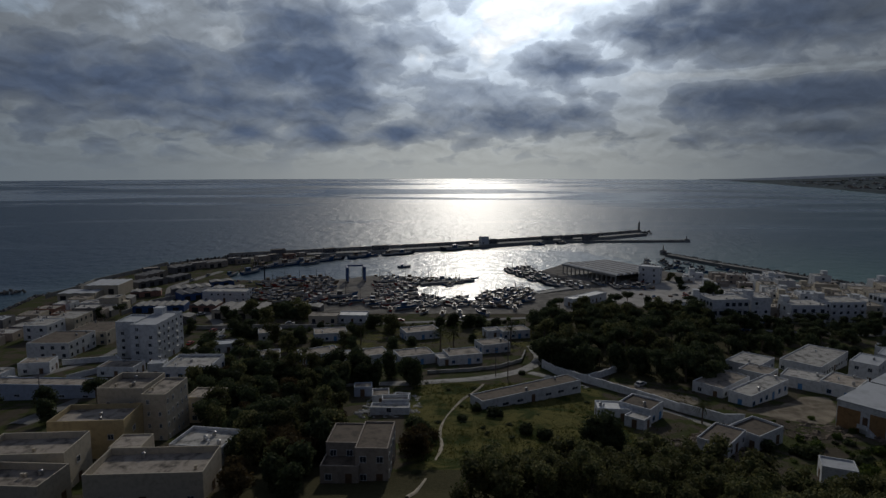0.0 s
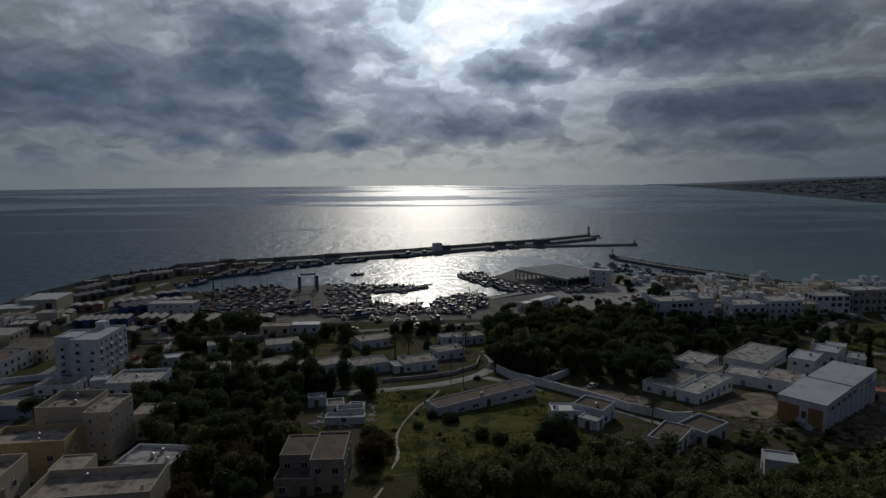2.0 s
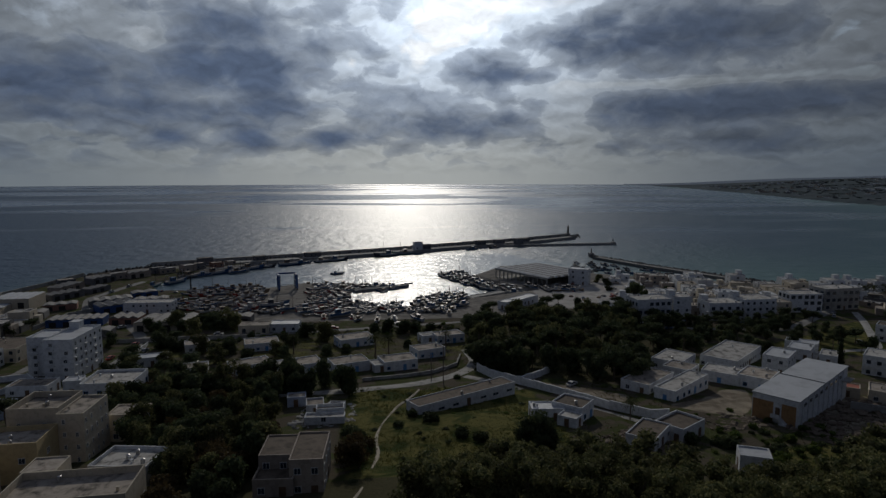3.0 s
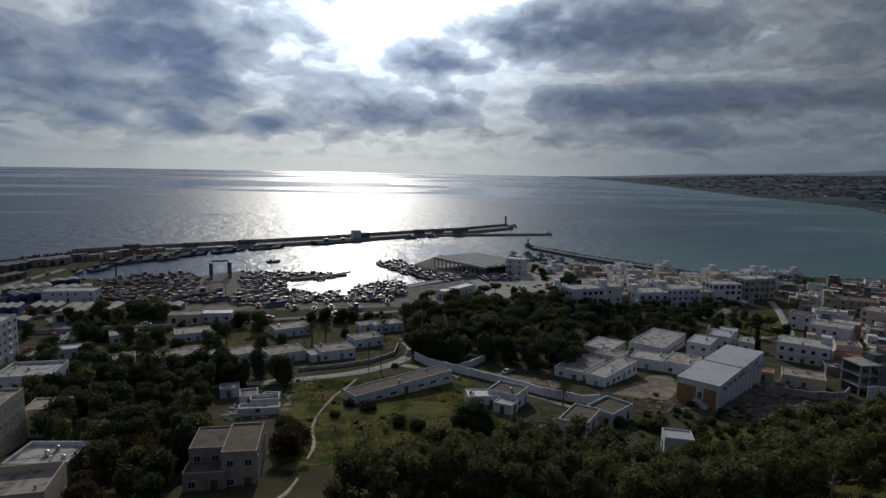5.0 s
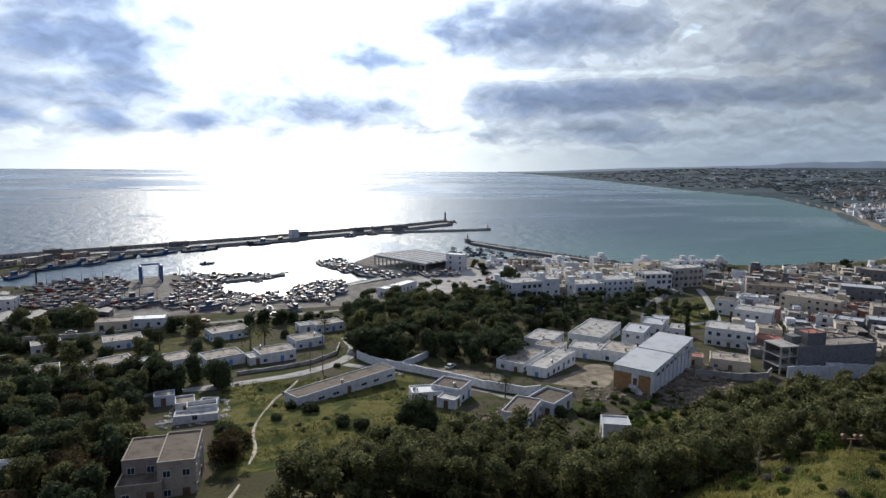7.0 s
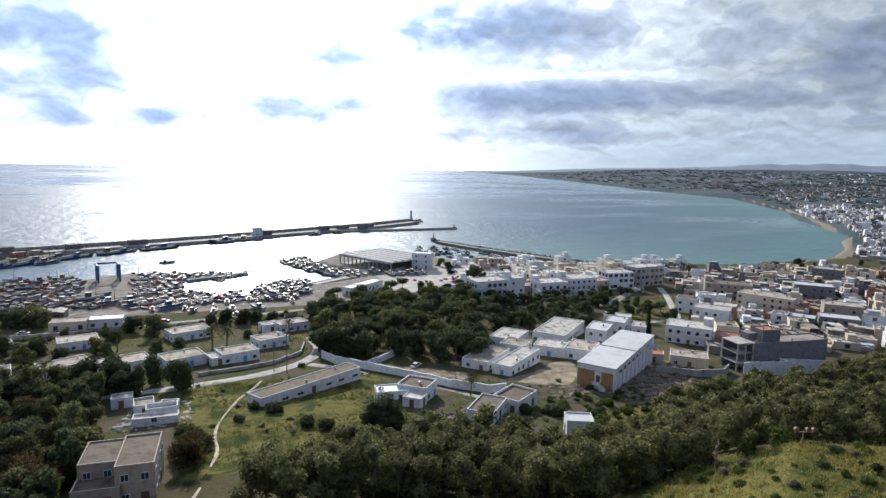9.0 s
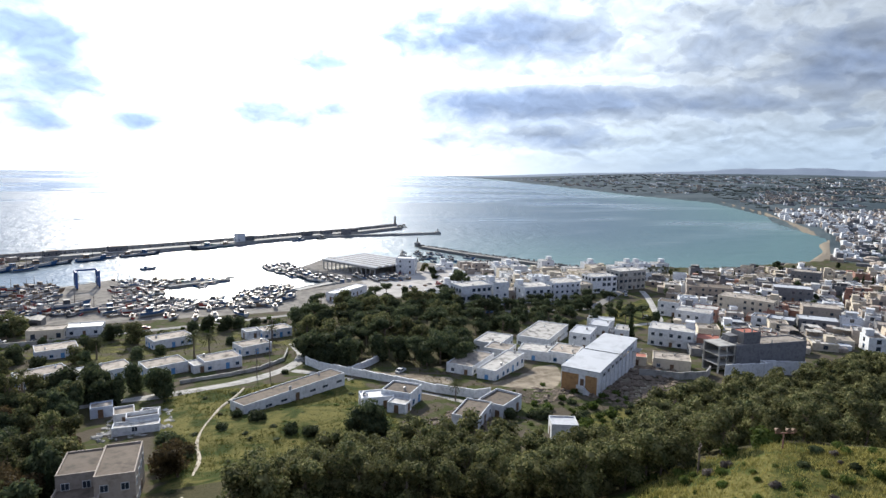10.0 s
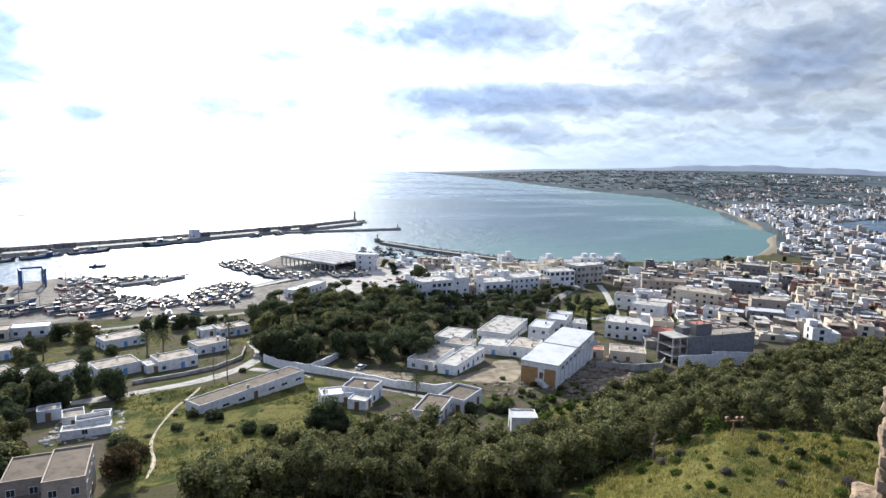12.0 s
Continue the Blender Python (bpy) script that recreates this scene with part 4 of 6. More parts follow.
def gabled_shed(x, y, wide, deep, turn, high, bays, wall, top, label, rise=1.2):
    """A works shed: walls and a row of low pitched roofs side by side."""
    root = tagged(new("shed"), label, "shed")
    root.matrix_basis = pose(x, y, ground(x, y), 0, 0, turn)
    hx, hy = wide / 2, deep / 2
    part("wall", box(bmesh.new(), -hx, hx, -hy, hy, -1, high), wall, root)
    bay = wide / bays
    for k in range(bays):
        x0, x1 = -hx + k * bay + 0.06, -hx + (k + 1) * bay - 0.06
        bm = bmesh.new()
        ends = []
        for y0 in (-hy - 0.3, hy + 0.3):
            ends.append([bm.verts.new(p) for p in ((x0, y0, high + 0.01), (x1, y0, high + 0.01), ((x0 + x1) / 2, y0, high + rise))])
        a, b = ends
        for q in ((a[0], a[1], a[2]), (b[2], b[1], b[0]), (a[1], b[1], b[2], a[2]), (a[2], b[2], b[0], a[0]), (a[0], b[0], b[1], a[1])):
            bm.faces.new(q)
        part("roof", bm, top, root)
    for k in range(int(wide / 6)):
        part("door", box(bmesh.new(), -hx + k * 6 + 1.5, -hx + k * 6 + 4.5, -hy - 0.06, -hy + 0.1, 0.02, high * 0.7), DARK, root)
    return root


gabled_shed(-196.1, 357, 19, 20, 4, 7, 5, CREAM, ROOF_WHITE, "coastal works hall with bright roof panels", 0.3)
gabled_shed(-203.8, 342, 20, 12, 6, 4.6, 3, CREAM, ROOF_WHITE, "low coastal works building with bright roof", 0.3)
gabled_shed(-144.9, 311.7, 25, 10, 6, 3.6, 7, BLUE, SHEET, "blue shed with a ribbed roof", 0.6)
gabled_shed(-99.0, 299, 24, 18, -2, 4.4, 4, CREAM, SHEET, "works shed with a row of sheet roofs", 0.7)
gabled_shed(-140, 345, 20, 12, 40, 4, 4, BLUE, SHEET, "blue boat shed near the quay")
house(-120.0, 337.9, 24.4, 9.3, -2, 5.6, WHITE, ROOF_PALE, 2, "white harbour office with small windows", "harbour_office", "building", size=(0.8, 0.8))
gabled_shed(-122, 312, 14, 9, -2, 3.4, 3, BRICK, SHEET, "low rusty shed in the works yard")
house(80.4, 333, 22.6, 7, 42, 4, WHITE, ROOF_WHITE, 1, "low white shed behind the pines", "shed", "shed", clutter=0)
house(70, 324, 9, 6, 42, 4, WHITE, ROOF_WHITE, 1, "low white shed behind the pines", "shed", "shed", clutter=0)


def market_hall():
    """Open fish hall on columns with a striped sheet roof in long bays, and a white office block."""
    root = tagged(new("market_hall"), "open fish market hall with a striped pale sheet roof", "hall")
    root.matrix_basis = pose(115, 418, ground(115, 418), 0, 0, -62)
    hx, hy, n = 26.5, 20.5, 13
    for k in range(n):
        y0, y1 = -hy + 2 * hy * k / n, -hy + 2 * hy * (k + 1) / n
        bm = bmesh.new()
        prof = ((y0 + 0.05, 6.2), (y0 + 0.9, 6.25), (y1 - 0.9, 7.2), (y1 - 0.05, 7.2), (y1 - 0.05, 6.0), (y0 + 0.05, 6.0))
        a = [bm.verts.new((-hx, y, z)) for y, z in prof]
        b = [bm.verts.new((hx, y, z)) for y, z in prof]
        for i in range(6):
            bm.faces.new((a[i], b[i], b[(i + 1) % 6], a[(i + 1) % 6]))
        bm.faces.new(a[::-1])
        bm.faces.new(b)
        part("roof", bm, SHEET if k % 2 else ROOF_WHITE, root)
    part("fascia", box(bmesh.new(), -hx - 0.2, hx + 0.2, -hy - 0.35, -hy - 0.02, 5.2, 6.6), CONCRETE, root)
    for k in range(13):
        for y in (-hy + 0.4, hy - 0.4):
            x = -hx + 0.5 + k * (2 * hx - 1) / 12
            part("column", box(bmesh.new(), x - 0.3, x + 0.3, y - 0.3, y + 0.3, -1, 5.98), CONCRETE, root)
    part("floor_slab", box(bmesh.new(), -hx, hx, -hy, hy, -1, 0.25), CONCRETE, root)
    part("back_wall", box(bmesh.new(), -hx, hx, hy - 5, hy - 4.7, 0.26, 5.9), GREY, root)


market_hall()
house(135, 397, 13, 9, -30, 10.4, WHITE, ROOF_WHITE, 3, "white office block of the fish market", "office_block", "building", gap=5, size=(1.0, 1.2), clutter=1)

# ---- the town on the flat land by the bay ----
TOWN = [(163, 168), (200, 168), (238, 163), (283, 150), (330, 150), (470, 225), (480, 260), (440, 300), (400, 335), (330, 345), (275, 330), (268, 300), (245, 262), (216, 224), (190, 202)]
taken = [(o.matrix_basis.translation.x, o.matrix_basis.translation.y, 11.0) for o in scene.objects if o.type == "EMPTY" and "category" in o and not o.parent]
rnd = random.Random(5)
LOOKS = [(WHITE, ROOF_PALE, "white"), (WHITE, ROOF_PALE, "white"), (WHITE, ROOF_WHITE, "bright white"), (CREAM, ROOF_GREY, "cream"), (TAN, ROOF_PALE, "tan"), (GREY, ROOF_PALE, "bare grey block"), (GREY, ROOF_GREY, "bare grey block"), (BRICK, ROOF_GREY, "unplastered brick"), (TAN, ROOF_PALE, "tan"), (WHITE, ROOF_GREY, "white"), (CREAM, ROOF_PALE, "cream"), (GREY, ROOF_WHITE, "grey"), (WHITE, ROOF_PALE, "white"), (CREAM, ROOF_GREY, "cream")]
STOREYS = {1: "single-storey", 2: "two-storey", 3: "three-storey"}
# larger houses that stand out
house(262, 228, 26, 13, -62, 9, CREAM, ROOF_GREY, 3, "large cream three-storey house with dark windows", clutter=3, stair=True)
house(270, 262, 24, 12, -40, 8.5, TAN, ROOF_TAN, 3, "tan three-storey house with a roof room", clutter=3, stair=True)
house(321, 250, 20, 12, -45, 7.5, GREY, ROOF_WHITE, 2, "dark grey house with a bright roof", clutter=1)
house(376, 283, 17, 12, -60, 9, GREY, ROOF_GREY, 2, "dark grey block house near the beach", clutter=1)
house(284, 205, 16, 11, -45, 8, TAN, ROOF_GREY, 2, "tan house with a blank side wall", clutter=2, gap=7)
house(265, 192, 16, 10, -45, 6, GREY, ROOF_WHITE, 2, "grey house with a bright roof", clutter=1)
house(222, 240, 10, 9, -50, 7, WHITE, ROOF_TAN, 2, "white corner house with a brown roof", clutter=1, balcony=True)
house(214, 215, 15, 10, -52, 7.5, WHITE, ROOF_PALE, 2, "white row house with open balconies", clutter=1, balcony=True)
house(228, 222, 11, 9, -52, 7, BRICK, ROOF_PALE, 2, "red-brown house with a pale roof", clutter=1)
taken += [(o.matrix_basis.translation.x, o.matrix_basis.translation.y, 12.5) for o in scene.objects if o.type == "EMPTY" and o.get("category") == "house" and o.matrix_basis.translation.x > 200]
turn = math.radians(-46)
ex, ey = Vector((math.cos(turn), math.sin(turn))), Vector((-math.sin(turn), math.cos(turn)))
for i in range(-25, 27):
    for j in range(-25, 27):
        street = (i // 3) * 2.6, (j // 2) * 2.6
        p = Vector((310, 240)) + ex * (i * 9.6 + street[0]) + ey * (j * 8.9 + street[1]) + Vector((rnd.uniform(-1.8, 1.8), rnd.uniform(-1.8, 1.8)))
        if within(p.x, p.y, TOWN) < 2 or within(p.x, p.y, SHORE) < 22 or any((p.x - a) ** 2 + (p.y - b) ** 2 < c * c for a, b, c in taken) or rnd.random() < 0.05:
            continue
        wall, top, word = rnd.choice(LOOKS if rnd.random() < 0.5 or p.x / p.y < 1.0 else LOOKS[3:9])
        floors = rnd.choice((1, 1, 1, 1, 1, 2, 2))
        dist = p.length
        house(p.x, p.y, rnd.uniform(6.2, 11.2), rnd.uniform(6.2, 10), -46 + rnd.uniform(-14, 14), 2.5 * floors + rnd.uniform(-0.2, 0.9), wall, top, floors,
              word + " " + STOREYS[floors] + " town house with a flat roof", "town_house", "house", rim=rnd.uniform(0.2, 0.9), clutter=rnd.choice((0, 1, 2)) if dist < 360 else 0,
              gap=6 if dist < 290 else 12, shade=rnd.random() < 0.25, size=(1.5, 1.5), stair=rnd.random() < 0.3, columns=rnd.random() < 0.02, group="houses of the town", door=False, shut=rnd.random() < 0.3, balcony=floors > 1 and rnd.random() < 0.25 and dist < 330)
# houses between the quay and the mole
QUARTER = [(170, 330), (185, 395), (225, 395), (262, 375), (330, 350), (320, 340), (262, 322), (240, 318), (200, 312), (160, 315)]
for i in range(-9, 14):
    for j in range(-6, 7):
        p = Vector((230, 348)) + Vector((math.cos(-0.25), math.sin(-0.25))) * (i * 13.5) + Vector((math.sin(0.25), math.cos(0.25))) * (j * 13.0) + Vector((rnd.uniform(-1, 1), rnd.uniform(-1, 1)))
        if within(p.x, p.y, QUARTER) < 1 or rnd.random() < 0.1:
            continue
        wall, top, word = rnd.choice(LOOKS[:5] + LOOKS[-1:])
        floors = rnd.choice((1, 1, 2, 2))
        house(p.x, p.y, rnd.uniform(8, 12.4), rnd.uniform(8, 11), -14 + rnd.uniform(-4, 4), 3.1 * floors + 0.3, wall, top, floors, word + " " + STOREYS[floors] + " harbour house with a flat roof",
              "town_house", "house", clutter=rnd.choice((0, 1, 2)), stair=rnd.random() < 0.3, group="houses by the mole", door=False, gap=5)
# low white houses and sheds on the fish quay's apron
for k, (x, y, wd, dp, hi) in enumerate(((171, 412, 9, 7, 3.6), (184, 408, 10, 8, 4.2), (188, 392, 11, 9, 5.8), (176, 385, 8, 6, 3.2), (187, 376, 9, 7, 3.4), (203, 398, 9, 8, 3.8), (203, 383, 10, 8, 6.2), (216, 394, 9, 8, 4), (160, 398, 7, 6, 3), (164, 374, 8, 6, 3.2),
                                        (125, 319, 10, 6, 3.4), (115, 316, 7, 5, 3), (143, 338, 8, 6, 3.4), (172, 350, 10, 7, 3.6), (158, 330, 9, 7, 5.8), (150, 318, 8, 6, 3.2))):
    wall, top, word = rnd.choice(LOOKS[:3] + LOOKS[4:5])
    house(x, y, wd, dp, -18 + rnd.uniform(-10, 10), hi, wall, top, 2 if hi > 5 else 1, word + " low house on the harbour apron", "quay_house", "house", clutter=rnd.choice((1, 2, 3)), stair=k % 3 == 0, group="houses on the harbour apron", door=False, gap=4)
# low houses in the western streets
WEST = [(-205, 300), (-215, 335), (-185, 335), (-158, 300), (-160, 285), (-180, 240), (-160, 205), (-130, 190), (-150, 170), (-230, 200), (-225, 260)]
for i in range(-8, 9):
    for j in range(-10, 10):
        p = Vector((-185, 255)) + Vector((i * 13 + rnd.uniform(-1, 1), j * 12.5 + rnd.uniform(-1, 1)))
        if within(p.x, p.y, WEST) < 1 or any((p.x - a) ** 2 + (p.y - b) ** 2 < 150 for a, b, c in taken) or rnd.random() < 0.12:
            continue
        wall, top, word = rnd.choice(LOOKS)
        floors = rnd.choice((1, 1, 2))
        house(p.x, p.y, rnd.uniform(8, 11), rnd.uniform(8, 10), rnd.uniform(-3, 8), 3.0 * floors + 0.3, wall, top, floors, word + " " + STOREYS[floors] + " shore house with a flat roof", "town_house", "house",
              clutter=rnd.choice((0, 1, 2)), group="houses of the western quarter", door=False, gap=5)
# works yards west of the basin
for x, y, wd, dp, a, hi, n, wall, top, word in (
        (-150, 362, 22, 10, 28, 3.6, 4, GREY, SHEET, "dark works shed with a sheet roof"), (-178, 330, 18, 9, 12, 3.4, 3, GREY, SHEET, "dark works shed with a sheet roof"),
        (-172, 352, 16, 8, 20, 3.2, 3, BRICK, SHEET, "rusty works shed with a sheet roof"), (-186, 385, 20, 9, 60, 3.6, 4, GREY, SHEET, "long grey works shed near the shore"),
        (-196, 410, 22, 9, 78, 4.0, 4, TAN, SHEET, "long tan works shed near the shore"), (-176, 405, 16, 7, 70, 3.0, 3, GREY, SHEET, "low dark shed beside the quay street"),
        (-128, 362, 18, 8, 10, 3.2, 3, GREY, SHEET, "low dark shed beside the boatyard"), (-140, 385, 14, 7, 30, 3.0, 2, BLUE, SHEET, "low blue shed beside the boatyard"),
        (-188, 440, 18, 8, 64, 4.2, 3, GREY, SHEET, "grey store shed near the breakwater"), (-172, 462, 16, 8, 48, 4.0, 3, TAN, SHEET, "tan store shed near the breakwater"),
        (-170, 300, 14, 8, 4, 3.4, 2, GREY, SHEET, "low grey yard shed"), (-128, 285, 20, 7, 2, 3.2, 3, GREY, SHEET, "low grey yard shed beside the street"), (-70, 306, 18, 8, -2, 3.4, 3, GREY, SHEET, "low grey boatyard shed")):
    gabled_shed(x, y, wd, dp, a, hi, n, wall, top, word, 0.7)
wall_line("garden_wall", [(-212, 470), (-218, 432), (-226, 395), (-222, 372), (-226, 345)], 2.4, 0.4, CONCRETE, "grey sea wall along the western shore")
wall_line("garden_wall", [(-160, 300), (-158, 330), (-150, 345)], 2.0, 0.3, CONCRETE, "grey yard wall of the works")
wall_line("garden_wall", [(-135, 212), (-118, 216), (-110, 206), (-120, 190)], 1.8, 0.3, WHITE, "white yard wall beside the warehouse")
ribbon("road", [(-160, 175), (-135, 196), (-126, 222), (-128, 262), (-140, 285)], 5.5, ASPHALT, "grey side street between the white houses", "road")
# works and stores on the root of the breakwater
for k in range(10):
    u = k / 9
    p = Vector((-205, 440)).lerp(Vector((-122, 518)), u) + Vector((rnd.uniform(-6, 6), rnd.uniform(-6, 6)))
    wall, top, word = rnd.choice(LOOKS[4:9])
    house(p.x, p.y, rnd.uniform(6, 13), rnd.uniform(5, 8), 42 + rnd.uniform(-9, 9), rnd.uniform(2.6, 4.6), wall, top, 1, word + " store on the breakwater root", "store", "store", clutter=0, group="harbour stores", door=False)


def far_houses(name, poly, count, label, seed, big=(7, 15), mixture=(0, 0, 1, 2, 1), gather=-1.0):
    """Far rows of small flat-roofed houses along the bay, as one mass."""
    r = random.Random(seed)
    xs, ys = [p[0] for p in poly], [p[1] for p in poly]
    faces_of = ((3, 2, 1, 0), (4, 5, 6, 7), (0, 1, 5, 4), (1, 2, 6, 5), (2, 3, 7, 6), (3, 0, 4, 7))
    heaps = {k: ([], []) for k in range(3)}
    tried = np.array([(r.uniform(min(xs), max(xs)), r.uniform(min(ys), max(ys))) for _ in range(count * 9)])
    ok = (inside_depth(tried[:, 0], tried[:, 1], poly) > 0) & (inside_depth(tried[:, 0], tried[:, 1], SHORE) > 11) & (inside_depth(tried[:, 0], tried[:, 1], LAGOON) < -14)
    n = 0
    for x, y in tried[ok].tolist():
        if n >= count:
            break
        if noise.noise(Vector((x * 0.005, y * 0.005, seed))) < gather:
            continue
        n += 1
        z, s, t = ground(x, y), r.uniform(*big), r.uniform(*big)
        h = r.choice((2.5, 2.5, 2.8, 2.8, 3.0, 5.4 if r.random() < 0.7 else 7.6)) * r.uniform(0.8, 1.1)
        turn = radians(r.uniform(-60, -30))
        boxes = [(-s / 2, s / 2, -t / 2, t / 2, -2, h)]
        if r.random() < 0.5:
            boxes.append((-s / 2, -s / 2 + s * 0.4, -t / 2, t * 0.2, h + 0.01, h + 2.3))
        if r.random() < 0.5:
            boxes.append((s / 2 + 0.02, s / 2 + s * 0.5, -t * 0.3, t * 0.45, -2, h * 0.55))
        verts, faces = heaps[r.choice(mixture)]
        for x0, x1, y0, y1, z0, z1 in boxes:
            n0 = len(verts)
            for u, v, k in ((x0, y0, z0), (x1, y0, z0), (x1, y1, z0), (x0, y1, z0), (x0, y0, z1), (x1, y0, z1), (x1, y1, z1), (x0, y1, z1)):
                verts.append((x + u * math.cos(turn) - v * math.sin(turn), y + u * math.sin(turn) + v * math.cos(turn), z + k))
            faces += [tuple(i + n0 for i in f) for f in faces_of]
    root = tagged(new(name), label, "houses", kind="stuff")
    for k, mat in ((0, WHITE), (1, TAN), (2, GREY)):
        placed("house_rows", raw_mesh("house_rows", *heaps[k], mat), root)["kind"] = "stuff"


far_houses("far_town", [(470, 255), (505, 358), (600, 422), (690, 488), (740, 545), (850, 690), (1000, 830), (1150, 860), (1180, 640), (900, 430), (640, 300), (520, 240)], 1050, "dense white houses of the town round the bay", 3, (4.5, 9.5), (0, 1, 1, 2, 0, 2, 0), -0.25)
far_houses("far_suburb", [(900, 720), (1250, 1150), (1700, 1500), (2600, 1500), (2000, 900), (1300, 650)], 800, "scattered white houses of the far suburbs", 4, (5, 11), (0, 1, 2, 1, 2), 0.0)
far_houses("distant_village", [(1300, 1550), (1560, 2440), (1900, 3500), (3300, 3300), (3600, 1900), (2000, 1400)], 900, "scattered pale villages on the distant plain", 6, (7, 16), (0, 1, 0, 1, 2, 2), 0.05)

lagoon = raw_mesh("water", [(x, y, ground(x, y) + 0.5) for x, y in LAGOON], [tuple(range(len(LAGOON)))[::-1]], sea.data.materials[0])
tagged(new("water", lagoon), "pale shallow lagoon behind the far houses", "lagoon", kind="structure")


def far_woods(name, poly, count, size, label, seed):
    """Groves and hedges far off, as one rough mass of haze-tinted leaf clumps."""
    r = random.Random(seed)
    xs, ys = [p[0] for p in poly], [p[1] for p in poly]
    bm = bmesh.new()
    bmesh.ops.create_icosphere(bm, subdivisions=1, radius=1)
    base, tris = np.array([v.co[:] for v in bm.verts]), [[v.index for v in f.verts] for f in bm.faces]
    bm.free()
    verts, faces, n = [], [], 0
    while n < count:
        x, y = r.uniform(min(xs), max(xs)), r.uniform(min(ys), max(ys))
        if within(x, y, poly) < 0 or within(x, y, SHORE) < 14 or within(x, y, LAGOON) > -10 or noise.noise(Vector((x * 0.006, y * 0.006, seed))) < -0.05:
            continue
        n += 1
        for _ in range(3):
            s = size * r.uniform(0.5, 1.2)
            p = np.array((x + r.uniform(-1, 1) * size * 1.5, y + r.uniform(-1, 1) * size * 1.5, ground(x, y) + s * 0.3))
            n0 = len(verts)
            verts += (base * np.array((s * 1.6, s * 1.6, s * 0.5)) * np.array([[r.uniform(0.7, 1.2)] for _ in range(len(base))]) + p).tolist()
            faces += [[i + n0 for i in f] for f in tris]
    tagged(new(name, raw_mesh(name, verts, faces, LEAF_HAZED)), label, "woods", kind="stuff")


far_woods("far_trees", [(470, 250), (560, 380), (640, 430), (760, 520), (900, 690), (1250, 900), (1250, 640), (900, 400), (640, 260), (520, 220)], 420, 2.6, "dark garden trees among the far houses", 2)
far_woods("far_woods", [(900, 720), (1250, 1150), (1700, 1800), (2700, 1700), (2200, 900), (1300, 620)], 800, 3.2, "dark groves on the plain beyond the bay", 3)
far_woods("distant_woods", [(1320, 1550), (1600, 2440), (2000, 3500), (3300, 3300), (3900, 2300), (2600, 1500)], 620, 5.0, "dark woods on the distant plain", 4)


# ---- breakwaters and the harbour ----
def rocks(name, pts, wide, high, count, label, seed, base=-2.5):
    """A heap of rough boulders along a line, as one mass of stone."""
    r = random.Random(seed)
    shapes = []
    for _ in range(5):
        bm = bmesh.new()
        bmesh.ops.create_icosphere(bm, subdivisions=1, radius=1)
        for v in bm.verts:
            v.co *= r.uniform(0.75, 1.15)
        shapes.append((np.array([v.co[:] for v in bm.verts]), [[v.index for v in f.verts] for f in bm.faces]))
        bm.free()
    line = [Vector(p) for p in pts]
    lens = [(b - a).length for a, b in zip(line, line[1:])]
    verts, faces = [], []
    for _ in range(count):
        u = r.uniform(0, sum(lens))
        for a, b, n in zip(line, line[1:], lens):
            if u <= n:
                break
            u -= n
        d = (b - a).normalized()
        s = r.uniform(-1, 1)
        p = a + d * u + Vector((d.y, -d.x)) * s * wide / 2
        z = base + (high - base) * (1 - abs(s)) ** 0.7 * r.uniform(0.75, 1.0)
        co, fs = r.choice(shapes)
        k = r.uniform(0.6, 1.3)
        rot = np.array(Euler((r.uniform(0, 6), r.uniform(0, 6), r.uniform(0, 6))).to_matrix())
        n0 = len(verts)
        verts += (co * np.array((k * 1.3, k, k * 0.8)) @ rot.T + np.array((p.x, p.y, z))).tolist()
        faces += [[i + n0 for i in f] for f in fs]
    return tagged(new(name, raw_mesh(name, verts, faces, ROCK)), label, "rocks", kind="stuff")


def quay(name, pts, wide, top, label, depth=4.0, material=None):
    """A concrete deck with upright sides and a kerb along both edges."""
    line = [Vector(p) for p in pts]
    root = tagged(new(name), label, "quay", kind="structure")
    for a, b in zip(line, line[1:]):
        n = (b - a).length
        bm = box(bmesh.new(), -n / 2 - wide * 0.15, n / 2 + wide * 0.15, -wide / 2, wide / 2, -depth, top)
        for s in (-1, 1):
            box(bm, -n / 2, n / 2, s * wide / 2 - 0.25, s * wide / 2 + 0.25, top + 0.003, top + 0.3)
        m = (a + b) / 2
        placed("deck", as_mesh("deck", bm, material or CONCRETE), root, pose(m.x, m.y, 0, 0, 0, math.degrees(math.atan2(b.y - a.y, b.x - a.x))))
    return root


OUTER = [(-204, 487), (-180, 514), (-139, 532), (-69, 560), (8, 595), (105, 646), (165, 675), (229, 718), (243, 722)]
rocks("breakwater_rocks", OUTER, 13, 3.6, 2600, "dark rock armour along the main breakwater", 1)
quay("breakwater_quay", [(-139, 520), (-66, 549), (12, 584), (109, 635), (160, 660), (228, 705)], 12, 2.6, "pale concrete quay behind the rock breakwater")
quay("sea_wall", OUTER[1:-1], 1.6, 4.9, "long grey sea wall along the breakwater crest")
quay("inner_jetty", [(118, 632), (155, 636), (256, 640)], 5, 1.8, "narrow concrete jetty inside the harbour mouth")
MOLE = [(195, 545), (220, 487), (244, 440), (264, 402), (275, 390)]
rocks("mole_rocks", MOLE, 9, 2.2, 900, "dark rocks along the short mole", 2)
quay("mole_quay", [(196, 530), (214, 482), (237, 436), (256, 398)], 7, 2.0, "grey stone top of the short mole", material=ASPHALT)
